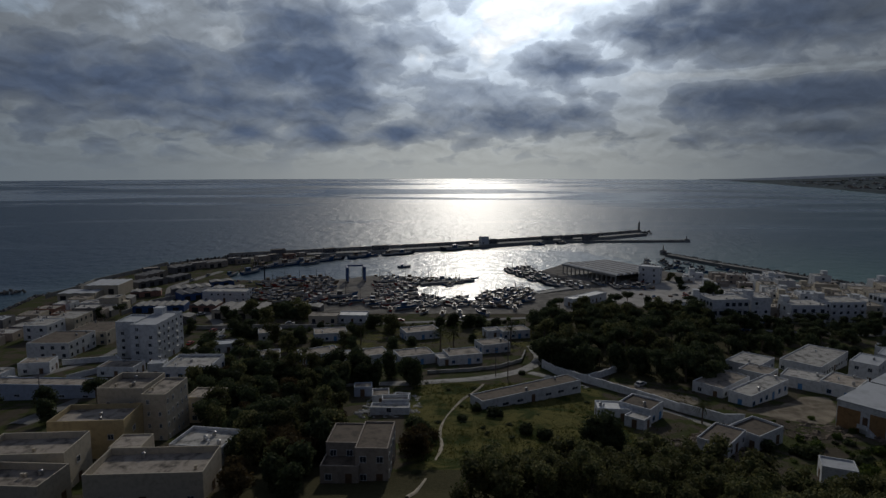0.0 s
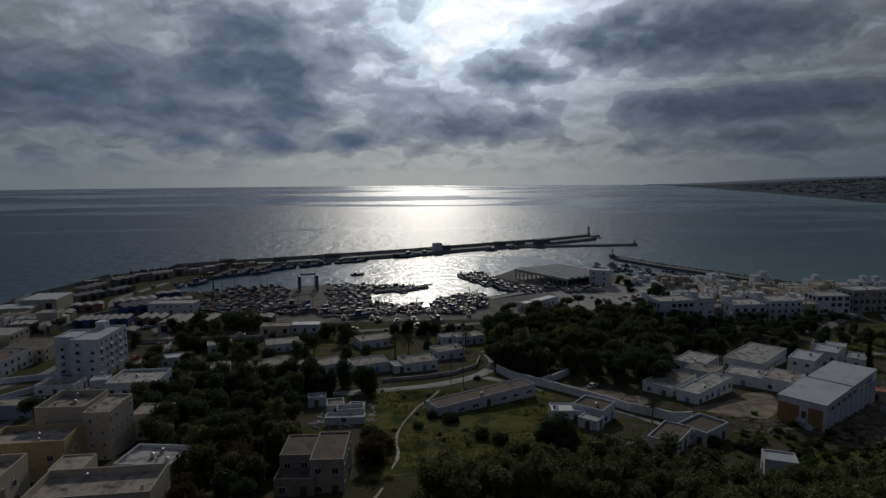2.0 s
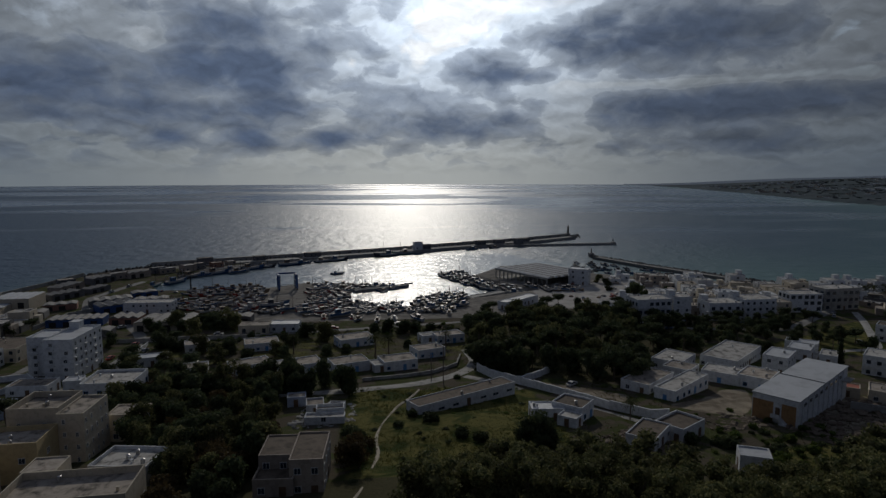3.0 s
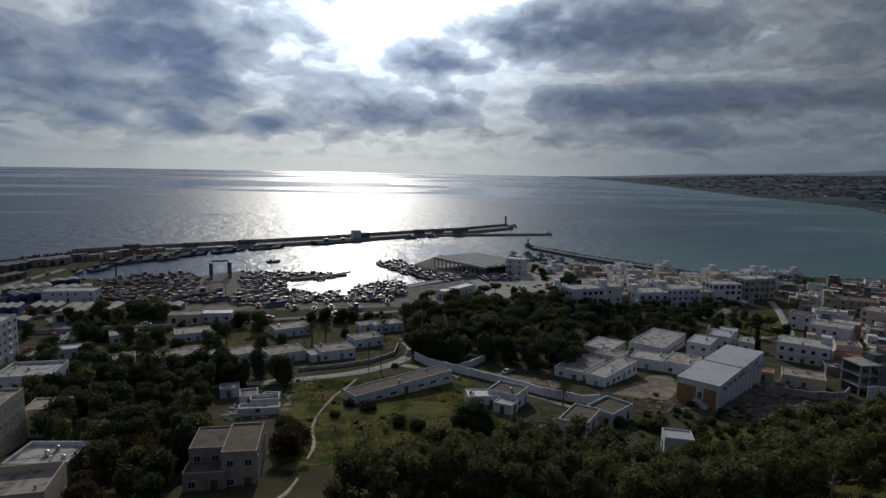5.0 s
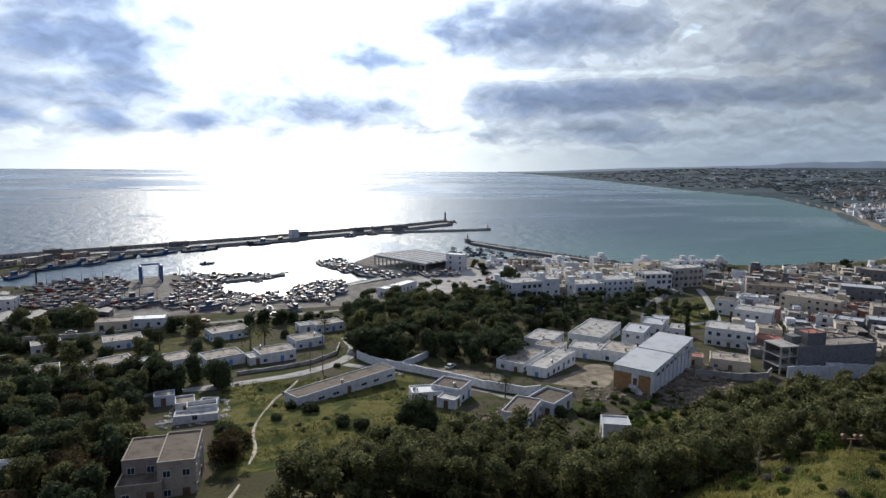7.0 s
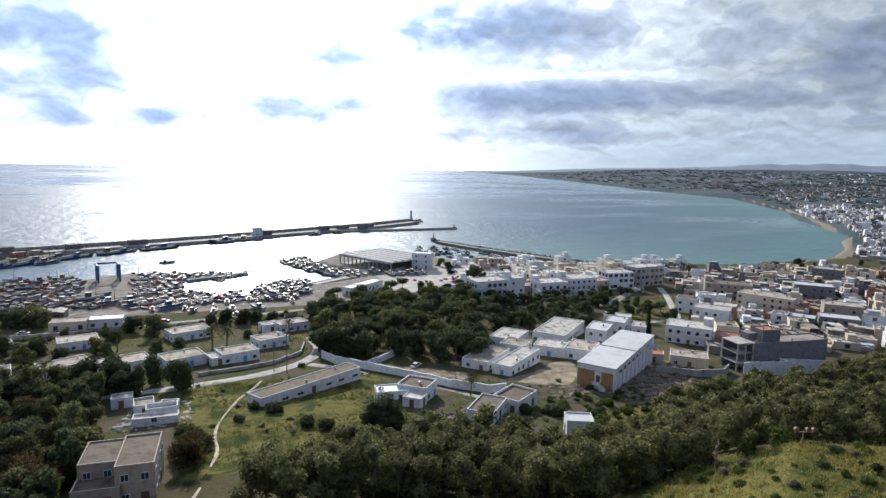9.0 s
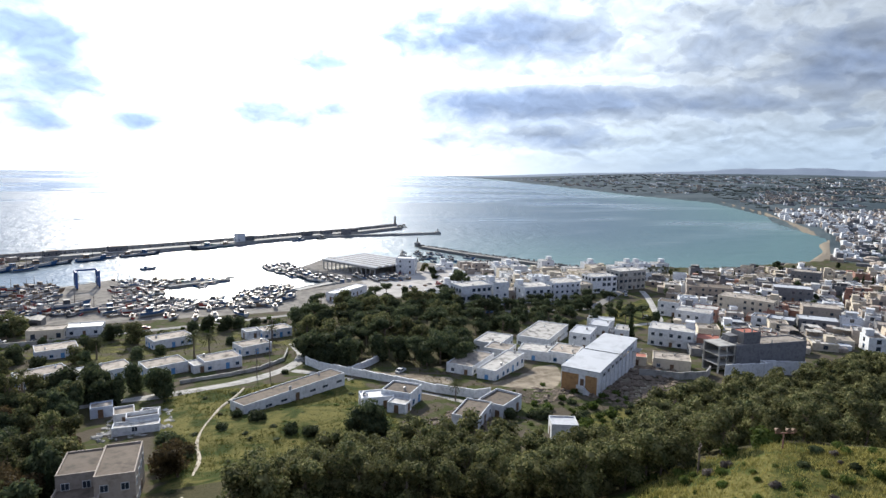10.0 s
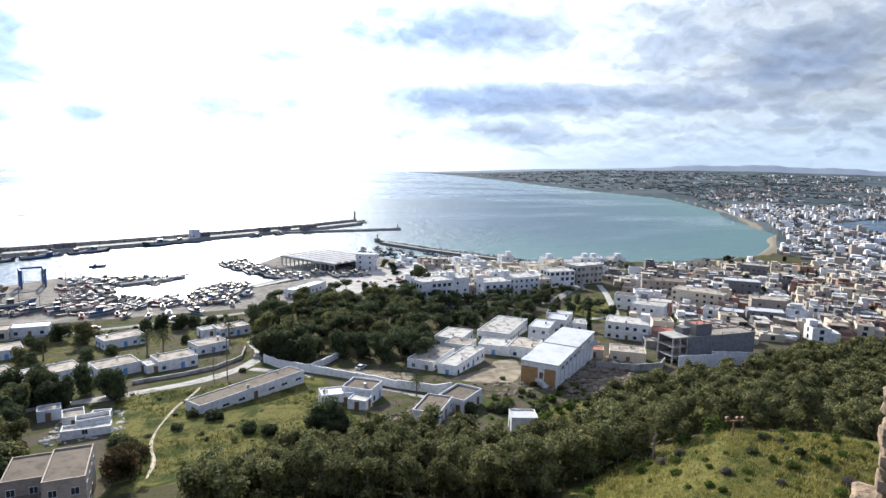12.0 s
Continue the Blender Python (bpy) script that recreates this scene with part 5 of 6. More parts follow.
rocks("shore_rocks", [(285, 402), (323, 381), (357, 362), (400, 357), (454, 361)], 6, 1.2, 500, "rocks along the shore of the bay", 7, -1.0)
rocks("shore_rocks", [(-228, 311), (-236, 350), (-228, 375), (-232, 393), (-222, 432), (-214, 475), (-200, 492)], 9, 2.4, 700, "rocks along the western shore", 8, -1.0)
rocks("sea_rock", [(-272, 366), (-256, 372)], 8, 2.6, 60, "small dark islet in the sea", 9, -2.0)


def beacon(name, x, y, z, high, label, mat):
    """A tapered harbour light: base, tower, gallery and lantern."""
    root = tagged(new(name), label, "beacon")
    root.matrix_basis = pose(x, y, z)
    part("base", box(bmesh.new(), -2.2, 2.2, -2.2, 2.2, -3, 1.2), CONCRETE, root)
    part("tower", rod(bmesh.new(), (0, 0, 1.2), (0, 0, high * 0.78), high * 0.11, high * 0.08, 14), mat, root)
    part("gallery", rod(bmesh.new(), (0, 0, high * 0.78), (0, 0, high * 0.82), high * 0.14, high * 0.14, 14), mat, root)
    bm = rod(bmesh.new(), (0, 0, high * 0.82), (0, 0, high * 0.93), high * 0.06, high * 0.06, 10)
    rod(bm, (0, 0, high * 0.93), (0, 0, high), high * 0.075, 0.05, 10)
    part("lantern", bm, METAL, root)


beacon("lighthouse", 229, 719, 4.0, 11.5, "slim harbour lighthouse at the breakwater's end", ROCK)
beacon("harbour_light", 254, 640, 1.9, 5, "small light on the inner jetty", ROCK)
beacon("harbour_light", 196, 545, 2.6, 6, "small dark light on the short mole", ROCK)
for x, y, wd, hi in ((-57, 557, 14, 3.6), (-100, 540, 10, 3.4), (-140, 520, 12, 5), (40, 600, 8, 7), (48, 605, 10, 4), (108, 634, 10, 4), (130, 646, 12, 3.5), (150, 640, 9, 5), (160, 660, 14, 3)):
    house(x, y, wd, 6, 26, hi, WHITE if hi > 6.5 else GREY, ROOF_GREY, 1, "small weathered store on the breakwater quay", "quay_store", "store", z=2.6, clutter=0, group="stores on the breakwater", door=False)
quay("fish_quay", [(56, 362), (79, 378)], 6, 1.9, "concrete quay edge in front of the pines")
quay("boat_pier", [(-14, 396), (4, 404), (20, 411)], 4, 1.4, "concrete pier with small boats")


def hull_mesh(name, length, beam, depth, material):
    """A fishing boat's hull: flared sections, raised bow, bulwark and inner side."""
    n, verts, faces = 11, [], []
    for i in range(n):
        u = i / (n - 1)
        x = (u - 0.5) * length
        b = beam / 2 * (0.78 + 0.22 * math.sin(min(1, u / 0.45) * 1.571)) * (1 if u < 0.5 else max(0.03, 1 - ((u - 0.5) / 0.5) ** 2.3))
        sheer = depth * (1 + 0.55 * max(0, u - 0.4) ** 1.6 * 2 + 0.12 * (1 - u) ** 2)
        keel = depth * 0.55 * max(0, (u - 0.86) / 0.14) ** 2
        rake = length * 0.06 * max(0, u - 0.8) / 0.2
        deck_z = sheer - 0.14 * depth
        ring = [(0, keel, 0), (b * 0.62, keel + (sheer - keel) * 0.18, 0.1), (b * 0.93, keel + (sheer - keel) * 0.55, 0.5), (b, sheer, 1.0), (b * 0.9, sheer, 1.0), (b * 0.88, deck_z, 0.9)]
        verts += [(x + rake * k, y, z) for y, z, k in ring] + [(x + rake * k, -y, z) for y, z, k in ring]
    for i in range(n - 1):
        a, b = i * 12, (i + 1) * 12
        for k in range(5):
            faces.append((a + k, b + k, b + k + 1, a + k + 1))
            faces.append((a + 6 + k + 1, b + 6 + k + 1, b + 6 + k, a + 6 + k))
        faces.append((a + 5, b + 5, b + 11, a + 11))
    faces.append(tuple(range(5, -1, -1)) + tuple(range(7, 12)))
    me = raw_mesh(name, verts, faces, material)
    me.materials.append(HULLS[0] if material is not HULLS[0] else HULLS[1])
    me.materials.append(DECK)
    for k, f in enumerate(me.polygons):
        f.material_index = 2 if k % 11 in (8, 9, 10) and k < 11 * (n - 1) else 1 if k < 11 * (n - 1) and k % 11 in (4, 5) and k // 11 < 8 else 0
    return me


def boat(x, y, turn, length, look_no, z=0.0, house_at=-0.15, tall=True, group="boats in the harbour", label=""):
    """A boat: hull, rubbing strake, wheelhouse with windows, mast and boom."""
    names = ("white", "blue", "red", "dark", "green", "brown timber")
    beam, depth = length * 0.30, length * 0.16
    kind = "trawler" if length > 15 else "fishing_boat" if length > 7 else "small_boat"
    root = tagged(new(kind), label or names[look_no] + (" steel trawler moored at the quay" if length > 15 else " wooden fishing boat" if length > 7 else " small open boat"), "boat", group)
    root.matrix_basis = pose(x, y, z, 0, 0, turn)
    key = (round(length), look_no)
    size = round(length)
    beam, depth = size * 0.30, size * 0.16
    placed("hull", shared(("hull",) + key, lambda: hull_mesh("hull", size, beam, depth, HULLS[look_no])), root)

    if size > 6:
        def cabin():
            a, b = size * (house_at - 0.09), size * (house_at + 0.09)
            bm = box(bmesh.new(), a, b, -beam * 0.22, beam * 0.22, depth * 0.7, depth * 1.1 + size * 0.11)
            box(bm, a - 0.1, b + 0.2, -beam * 0.25, beam * 0.25, depth * 1.1 + size * 0.11, depth * 1.1 + size * 0.122)
            return as_mesh("wheelhouse", bm, (HULLS[5], HULLS[0], HULLS[1], HULLS[3])[size % 4])
        cab = placed("wheelhouse", shared(("cabin", size), cabin), root)

        def glazing():
            b = size * (house_at + 0.09)
            bm = box(bmesh.new(), b - size * 0.15, b + 0.03, -beam * 0.22 - 0.03, beam * 0.22 + 0.03, depth * 1.1 + size * 0.045, depth * 1.1 + size * 0.09)
            return as_mesh("glazing", bm, PANE)
        if size > 11:
            placed("glazing", shared(("glazing", size), glazing), cab)

        def spars():
            bm = rod(bmesh.new(), (size * 0.08, 0, depth * 0.8), (size * 0.08, 0, depth + size * (0.48 if tall else 0.3)), size * 0.009 + 0.05, 0.05, 6)
            rod(bm, (size * 0.08, 0, depth + size * 0.2), (size * 0.34, 0, depth + size * 0.36), 0.05, 0.03, 5)
            return as_mesh("mast", bm, WOOD)

        def gallows():
            bm = bmesh.new()
            for s in (-1, 1):
                rod(bm, (-size * 0.42, s * beam * 0.36, depth * 0.8), (-size * 0.42, s * beam * 0.3, depth + size * 0.24), 0.12, 0.1, 6)
            rod(bm, (-size * 0.42, -beam * 0.3, depth + size * 0.24), (-size * 0.42, beam * 0.3, depth + size * 0.24), 0.12, 0.12, 6)
            return as_mesh("gallows", bm, METAL)
        if size > 15:
            placed("gallows", shared(("gallows", size), gallows), root)
        placed("mast", shared(("mast", size, tall), spars), root)
    else:
        def thwarts():
            bm = bmesh.new()
            box(bm, -0.16, 0.16, -beam * 0.42, beam * 0.42, depth * 0.9, depth * 0.98)
            return as_mesh("thwart", bm, DECK)
        placed("thwart", shared(("thwart", size), thwarts), root)
        motor = shared(("motor", size), lambda: as_mesh("outboard_motor", box(bmesh.new(), -size * 0.54, -size * 0.49, -0.15, 0.15, depth * 0.4, depth * 1.5), RUBBER))
        placed("outboard_motor", motor, root)
    return root


def fleet(poly, count, sizes, turns, seed, looks, afloat, group, spread=0.6):
    """Boats packed side by side inside an outline."""
    r = random.Random(seed)
    xs, ys = [p[0] for p in poly], [p[1] for p in poly]
    spots = []
    for _ in range(count * 40):
        if len(spots) >= count:
            break
        x, y, s = r.uniform(min(xs), max(xs)), r.uniform(min(ys), max(ys)), r.choice(sizes)
        if within(x, y, poly) < 0 or any((x - a) ** 2 + (y - b) ** 2 < (0.36 * spread * (s + c)) ** 2 for a, b, c in spots):
            continue
        spots.append((x, y, s))
        z = -0.05 * s if afloat else ground(x, y) + 0.1
        boat(x, y, r.choice(turns) + r.uniform(-14, 14), s, r.choice(looks), z, tall=r.random() < 0.7, group=group)


fleet([(-118, 402), (-72, 407), (-66, 352), (-50, 335), (-44, 322), (-85, 318), (-118, 350)], 112, (8, 9, 11, 12, 6, 5, 7), (200, 20, 230, 180), 11, (0, 1, 3, 2, 3, 5, 5), False, "boats in the boatyard")
fleet([(-44, 395), (-34, 398), (-17, 392), (-20, 362), (-14, 346), (12, 340), (12, 318), (-37, 312), (-40, 360)], 120, (6, 7, 9, 11, 5, 5, 6), (200, 30, 240, 150), 12, (0, 0, 1, 3, 5, 3, 2), False, "boats in the boatyard")
fleet([(-46, 424), (-34, 398), (-16, 395), (2, 407), (0, 416), (-20, 420)], 22, (9, 12, 14), (200, 215, 20), 13, (0, 1, 3, 3, 4), True, "boats moored off the boatyard")
fleet([(0, 417), (22, 424), (26, 408), (4, 392), (0, 398)], 12, (6, 8, 10), (190, 20), 14, (0, 0, 1), True, "boats at the small pier")
fleet([(28, 349), (45, 365), (51, 352), (50, 335), (38, 316), (18, 314), (19, 336)], 44, (6, 8, 10, 11), (40, 220, 60), 15, (0, 0, 3, 3, 1, 5), False, "boats at the eastern slip")
fleet([(24, 352), (44, 370), (52, 376), (40, 382), (22, 366)], 16, (7, 9, 11), (40, 220), 26, (0, 3, 3, 1), True, "boats at the eastern slip")
fleet([(-8, 345), (17, 341), (20, 348), (-8, 352)], 6, (5, 6, 7), (0, 180), 16, (0, 0, 1), True, "boats on the pool")
fleet([(48, 458), (64, 464), (67, 444), (71, 426), (83, 404), (94, 382), (82, 376), (68, 398), (54, 425), (46, 445)], 58, (9, 11, 13, 14), (120, 300, 135), 17, (0, 1, 3, 3, 4, 5), True, "boats by the fish market")
fleet([(95, 385), (108, 371), (128, 374), (120, 383), (104, 392)], 16, (7, 9, 11), (120, 300, 135), 27, (0, 3, 3, 1, 5), False, "boats by the fish market")
fleet([(150, 495), (185, 520), (210, 470), (222, 432), (196, 430), (165, 450)], 26, (7, 9, 11), (110, 290), 18, (0, 0, 1, 3), True, "boats inside the short mole")
fleet([(2, 326), (40, 318), (38, 306), (-30, 304), (-32, 311)], 9, (6, 7, 8), (80, 100, 260), 19, (0, 0, 2), False, "boats on the hard", 1.3)
for x, y, a, s, c in ((-140, 445, 60, 18, 1), (-136, 468, 50, 20, 3), (-122, 482, 40, 20, 1), (-112, 494, 35, 18, 3), (-100, 503, 30, 20, 1), (-90, 512, 30, 16, 3), (-72, 524, 28, 20, 1), (-46, 540, 26, 16, 3), (-34, 546, 26, 18, 3),
                      (8, 572, 205, 22, 3), (24, 582, 205, 20, 4), (-150, 432, 70, 14, 4), (-128, 474, 45, 14, 0), (-62, 532, 28, 14, 0), (-106, 487, 36, 16, 0), (-30, 470, 10, 10, 0), (95, 610, 205, 14, 0), (120, 622, 205, 12, 3)):
    boat(x, y, a, s, c, -0.05 * s, group="trawlers along the breakwater")


for x, y, a, s, c, word in ((-56, 342, 18, 15, 1, "large blue wooden fishing boat hauled out on the hard"), (-46, 330, 24, 13, 0, "large white fishing boat hauled out on the hard"), (-36, 328, 16, 14, 2, "large fishing boat with a red hull on the hard"),
                            (-27, 322, 20, 12, 2, "red and white fishing boat propped on the hard"), (-18, 311, 28, 14, 0, "long white fishing boat propped on the hard"), (-9, 300, 62, 8, 0, "small white boat on the bare hard"),
                            (0, 296, 80, 8, 0, "small white boat on the bare hard"), (8, 298, 95, 9, 0, "white twin-cabin boat on the bare hard"), (19, 297, 120, 11, 0, "white fishing boat hauled out at the slip"), (-70, 338, 150, 13, 2, "red fishing boat hauled out on the hard")):
    boat(x, y, a, s, c, ground(x, y) + 0.1, group="boats in the boatyard", label=word)


def travel_lift(x, y, turn):
    """Blue boat hoist: two portal frames on wheels, joined by beams, with slings."""
    root = tagged(new("travel_lift"), "tall blue steel boat hoist on wheels", "boat hoist")
    root.matrix_basis = pose(x, y, ground(x, y) + 0.1, 0, 0, turn) @ Matrix.Diagonal((0.92, 0.92, 0.84, 1))
    for sx in (-1, 1):
        for sy in (-1, 1):
            part("leg", box(bmesh.new(), sx * 6 - 0.6, sx * 6 + 0.6, sy * 5 - 0.6, sy * 5 + 0.6, 1.2, 12), BLUE, root)
            wheel = part("wheel", rod(bmesh.new(), (sx * 6 - 0.4, sy * 5, 0.65), (sx * 6 + 0.4, sy * 5, 0.65), 0.75, 0.75, 14), RUBBER, root)
        part("side_beam", box(bmesh.new(), sx * 6 - 0.55, sx * 6 + 0.55, -4.4, 4.4, 10.6, 11.8), BLUE, root)
        part("lower_beam", box(bmesh.new(), sx * 6 - 0.4, sx * 6 + 0.4, -4.4, 4.4, 1.3, 2.1), BLUE, root)
        part("panel", box(bmesh.new(), sx * 6 - 0.25, sx * 6 + 0.25, 1.2, 4.4, 2.1, 6.5), BLUE, root)
    part("cross_beam", box(bmesh.new(), -5.4, 5.4, 4.3, 5.5, 11.0, 12.3), BLUE, root)
    for y0 in (-3, 2.5):
        bm = bmesh.new()
        for sx in (-1, 1):
            box(bm, sx * 4.8 - 0.08, sx * 4.8 + 0.08, y0 - 0.2, y0 + 0.2, 3, 11)
        box(bm, -4.72, 4.72, y0 - 0.2, y0 + 0.2, 2.9, 3.05)
        part("sling", bm, RUBBER, root)


travel_lift(-57, 398, 14)
bm = rod(bmesh.new(), (0, 0, 0), (0, 0, 9), 0.5, 0.4, 8)
crane = tagged(new("quay_crane"), "small dark jib crane on the quay", "crane")
crane.matrix_basis = pose(-118, 403, ground(-118, 403))
part("post", bm, HULLS[3], crane)
part("jib", rod(bmesh.new(), (-6, 0, 9.2), (2, 0, 9.2), 0.4, 0.5, 6), HULLS[3], crane)


def car(x, y, turn, paint):
    """A parked car: body with cabin, windows and four wheels."""
    root = tagged(new("car"), paint.name.split("_")[-1] + " car parked on the street", "car", "parked cars")
    root.matrix_basis = pose(x, y, ground(x, y) + 0.14, 0, 0, turn)

    def body():
        bm = box(bmesh.new(), -2.1, 2.1, -0.85, 0.85, 0.3, 0.85)
        v = [bm.verts.new(p) for p in ((-1.5, -0.8, 0.85), (1.1, -0.8, 0.85), (1.1, 0.8, 0.85), (-1.5, 0.8, 0.85), (-1.1, -0.65, 1.42), (0.45, -0.65, 1.42), (0.45, 0.65, 1.42), (-1.1, 0.65, 1.42))]
        for q in ((4, 5, 6, 7), (0, 1, 5, 4), (1, 2, 6, 5), (2, 3, 7, 6), (3, 0, 4, 7)):
            bm.faces.new([v[k] for k in q])
        return as_mesh("body", bm, paint)
    placed("body", shared(("car", paint.name), body), root)

    def screen():
        bm = bmesh.new()
        for a, b, c in ((0.5, 1.12, 0.62), (-1.14, -1.53, 0.62)):
            v = [bm.verts.new(p) for p in ((b, -c - 0.1, 0.88), (b, c + 0.1, 0.88), (a, c, 1.38), (a, -c, 1.38))]
            bm.faces.new(v)
        for s in (-1, 1):
            v = [bm.verts.new(p) for p in ((-1.35, s * 0.79, 0.9), (0.95, s * 0.79, 0.9), (0.4, s * 0.68, 1.36), (-1.05, s * 0.68, 1.36))]
            bm.faces.new(v)
        return as_mesh("car_window", bm, PANE)
    placed("car_window", shared("car_window", screen), root)
    tyre = shared("tyre", lambda: as_mesh("wheel", rod(bmesh.new(), (0, -0.1, 0), (0, 0.1, 0), 0.31, 0.31, 12), RUBBER))
    for sx in (-1.3, 1.3):
        for sy in (-0.78, 0.78):
            placed("wheel", tyre, root, pose(sx, sy, 0.31))


CARPAINT = [HULLS[0], HULLS[0], HULLS[3], HULLS[2], HULLS[1], METAL]
rc = random.Random(21)
for x, y, a in ((59, 178, 40), (-100, 262, 80), (-92, 250, 84), (-101, 240, 86), (-70, 276, 0), (-58, 272, 2), (-20, 281, 5), (10, 287, 8), (126, 270, 100), (133, 266, 10), (168, 277, 10), (178, 277, 10),
                (186, 277, 10), (195, 281, 12), (238, 294, 40), (232, 286, 50), (150, 330, 20), (120, 345, 70), (140, 350, 30), (160, 360, 30), (150, 375, 10), (-120, 300, 45), (-165, 400, 80), (-162, 420, 85), (204, 236, 40),
                (130, 395, 60), (155, 392, 40), (145, 340, 25), (165, 345, 15)):
    car(x, y, a, rc.choice(CARPAINT))


def pole(x, y, high, label, arm=True, sink=0.5):
    root = tagged(new("utility_pole"), label, "pole")
    root.matrix_basis = pose(x, y, ground(x, y), 0, 0, 30)
    part("post", rod(bmesh.new(), (0, 0, -sink), (0, 0, high), 0.16, 0.1, 8), WOOD, root)
    if arm:
        bm = box(bmesh.new(), -0.9, 0.9, -0.06, 0.06, high - 0.7, high - 0.58)
        for k in (-0.75, 0, 0.75):
            rod(bm, (k, 0, high - 0.58), (k, 0, high - 0.35), 0.05, 0.04, 6)
        part("cross_arm", bm, WOOD, root)


pole(20, 184, 12.5, "tall wooden utility pole at the road")
pole(16.5, 187, 9, "wooden utility pole at the road")
pole(-114, 168, 8, "wooden pole beside the warehouse")
pole(27, 238, 9, "wooden utility pole by a bungalow")
pole(64, 61.5, 4.4, "weathered wooden post on the hillside")
pole(-85, 118, 7, "street pole between houses", False)


# ---- trees ----
def leaf_mesh(name, lobes, count, size, material, seed, flat=0.5, core=0.72):
    """Leaf clumps over uneven lobes, with a dark inner mass of twigs."""
    r = np.random.RandomState(seed)
    vol = np.array([l[3] * l[4] for l in lobes])
    pick = r.choice(len(lobes), count, p=vol / vol.sum())
    L = np.array(lobes)[pick]
    d = r.normal(size=(count, 3))
    d /= np.linalg.norm(d, axis=1, keepdims=True)
    rad = r.uniform(0.72, 1.08, (count, 1))
    c = L[:, :3] + d * rad * np.stack([L[:, 3], L[:, 3], L[:, 4]], 1)
    nrm = d * 0.8 + r.normal(size=(count, 3)) * 0.6
    nrm /= np.linalg.norm(nrm, axis=1, keepdims=True)
    t = np.cross(nrm, r.normal(size=(count, 3)))
    t /= np.linalg.norm(t, axis=1, keepdims=True)
    b = np.cross(nrm, t)
    s = size * r.uniform(0.5, 1.3, (count, 1))
    co = np.stack([c - t * s - b * s * flat, c + t * s * 0.6 - b * s * flat * 0.9, c + t * s + b * s * flat, c - t * s * 0.7 + b * s * flat * 1.1], 1).reshape(-1, 3)
    faces = [(4 * k, 4 * k + 1, 4 * k + 2, 4 * k + 3) for k in range(count)]
    verts = co.tolist()
    for x, y, z, w_, h_ in lobes:
        bm = bmesh.new()
        bmesh.ops.create_icosphere(bm, subdivisions=1, radius=1)
        n0 = len(verts)
        for v in bm.verts:
            k = core * (1 + 0.25 * noise.noise(v.co * 2.3 + Vector((x, y, z))))
            verts.append((x + v.co.x * w_ * k, y + v.co.y * w_ * k, z + v.co.z * h_ * k))
        faces += [tuple(v.index + n0 for v in f.verts) for f in bm.faces]
        bm.free()
    return raw_mesh(name, verts, faces, material)


def limbs(name, height, r0, tips, seed):
    """A tapered trunk with a bend, and limbs that reach into the crown."""
    rr = random.Random(seed)
    bm = bmesh.new()
    p, q = Vector((0, 0, -0.6)), Vector((rr.uniform(-0.3, 0.3), rr.uniform(-0.3, 0.3), height * 0.5))
    top = Vector((rr.uniform(-0.5, 0.5), rr.uniform(-0.5, 0.5), height))
    rod(bm, p, q, r0, r0 * 0.75, 7)
    rod(bm, q, top, r0 * 0.75, r0 * 0.4, 7)
    for tip in tips:
        rod(bm, q.lerp(top, rr.uniform(0.1, 0.9)), tip, r0 * 0.38, r0 * 0.12, 5)
    return as_mesh(name, bm, BARK)


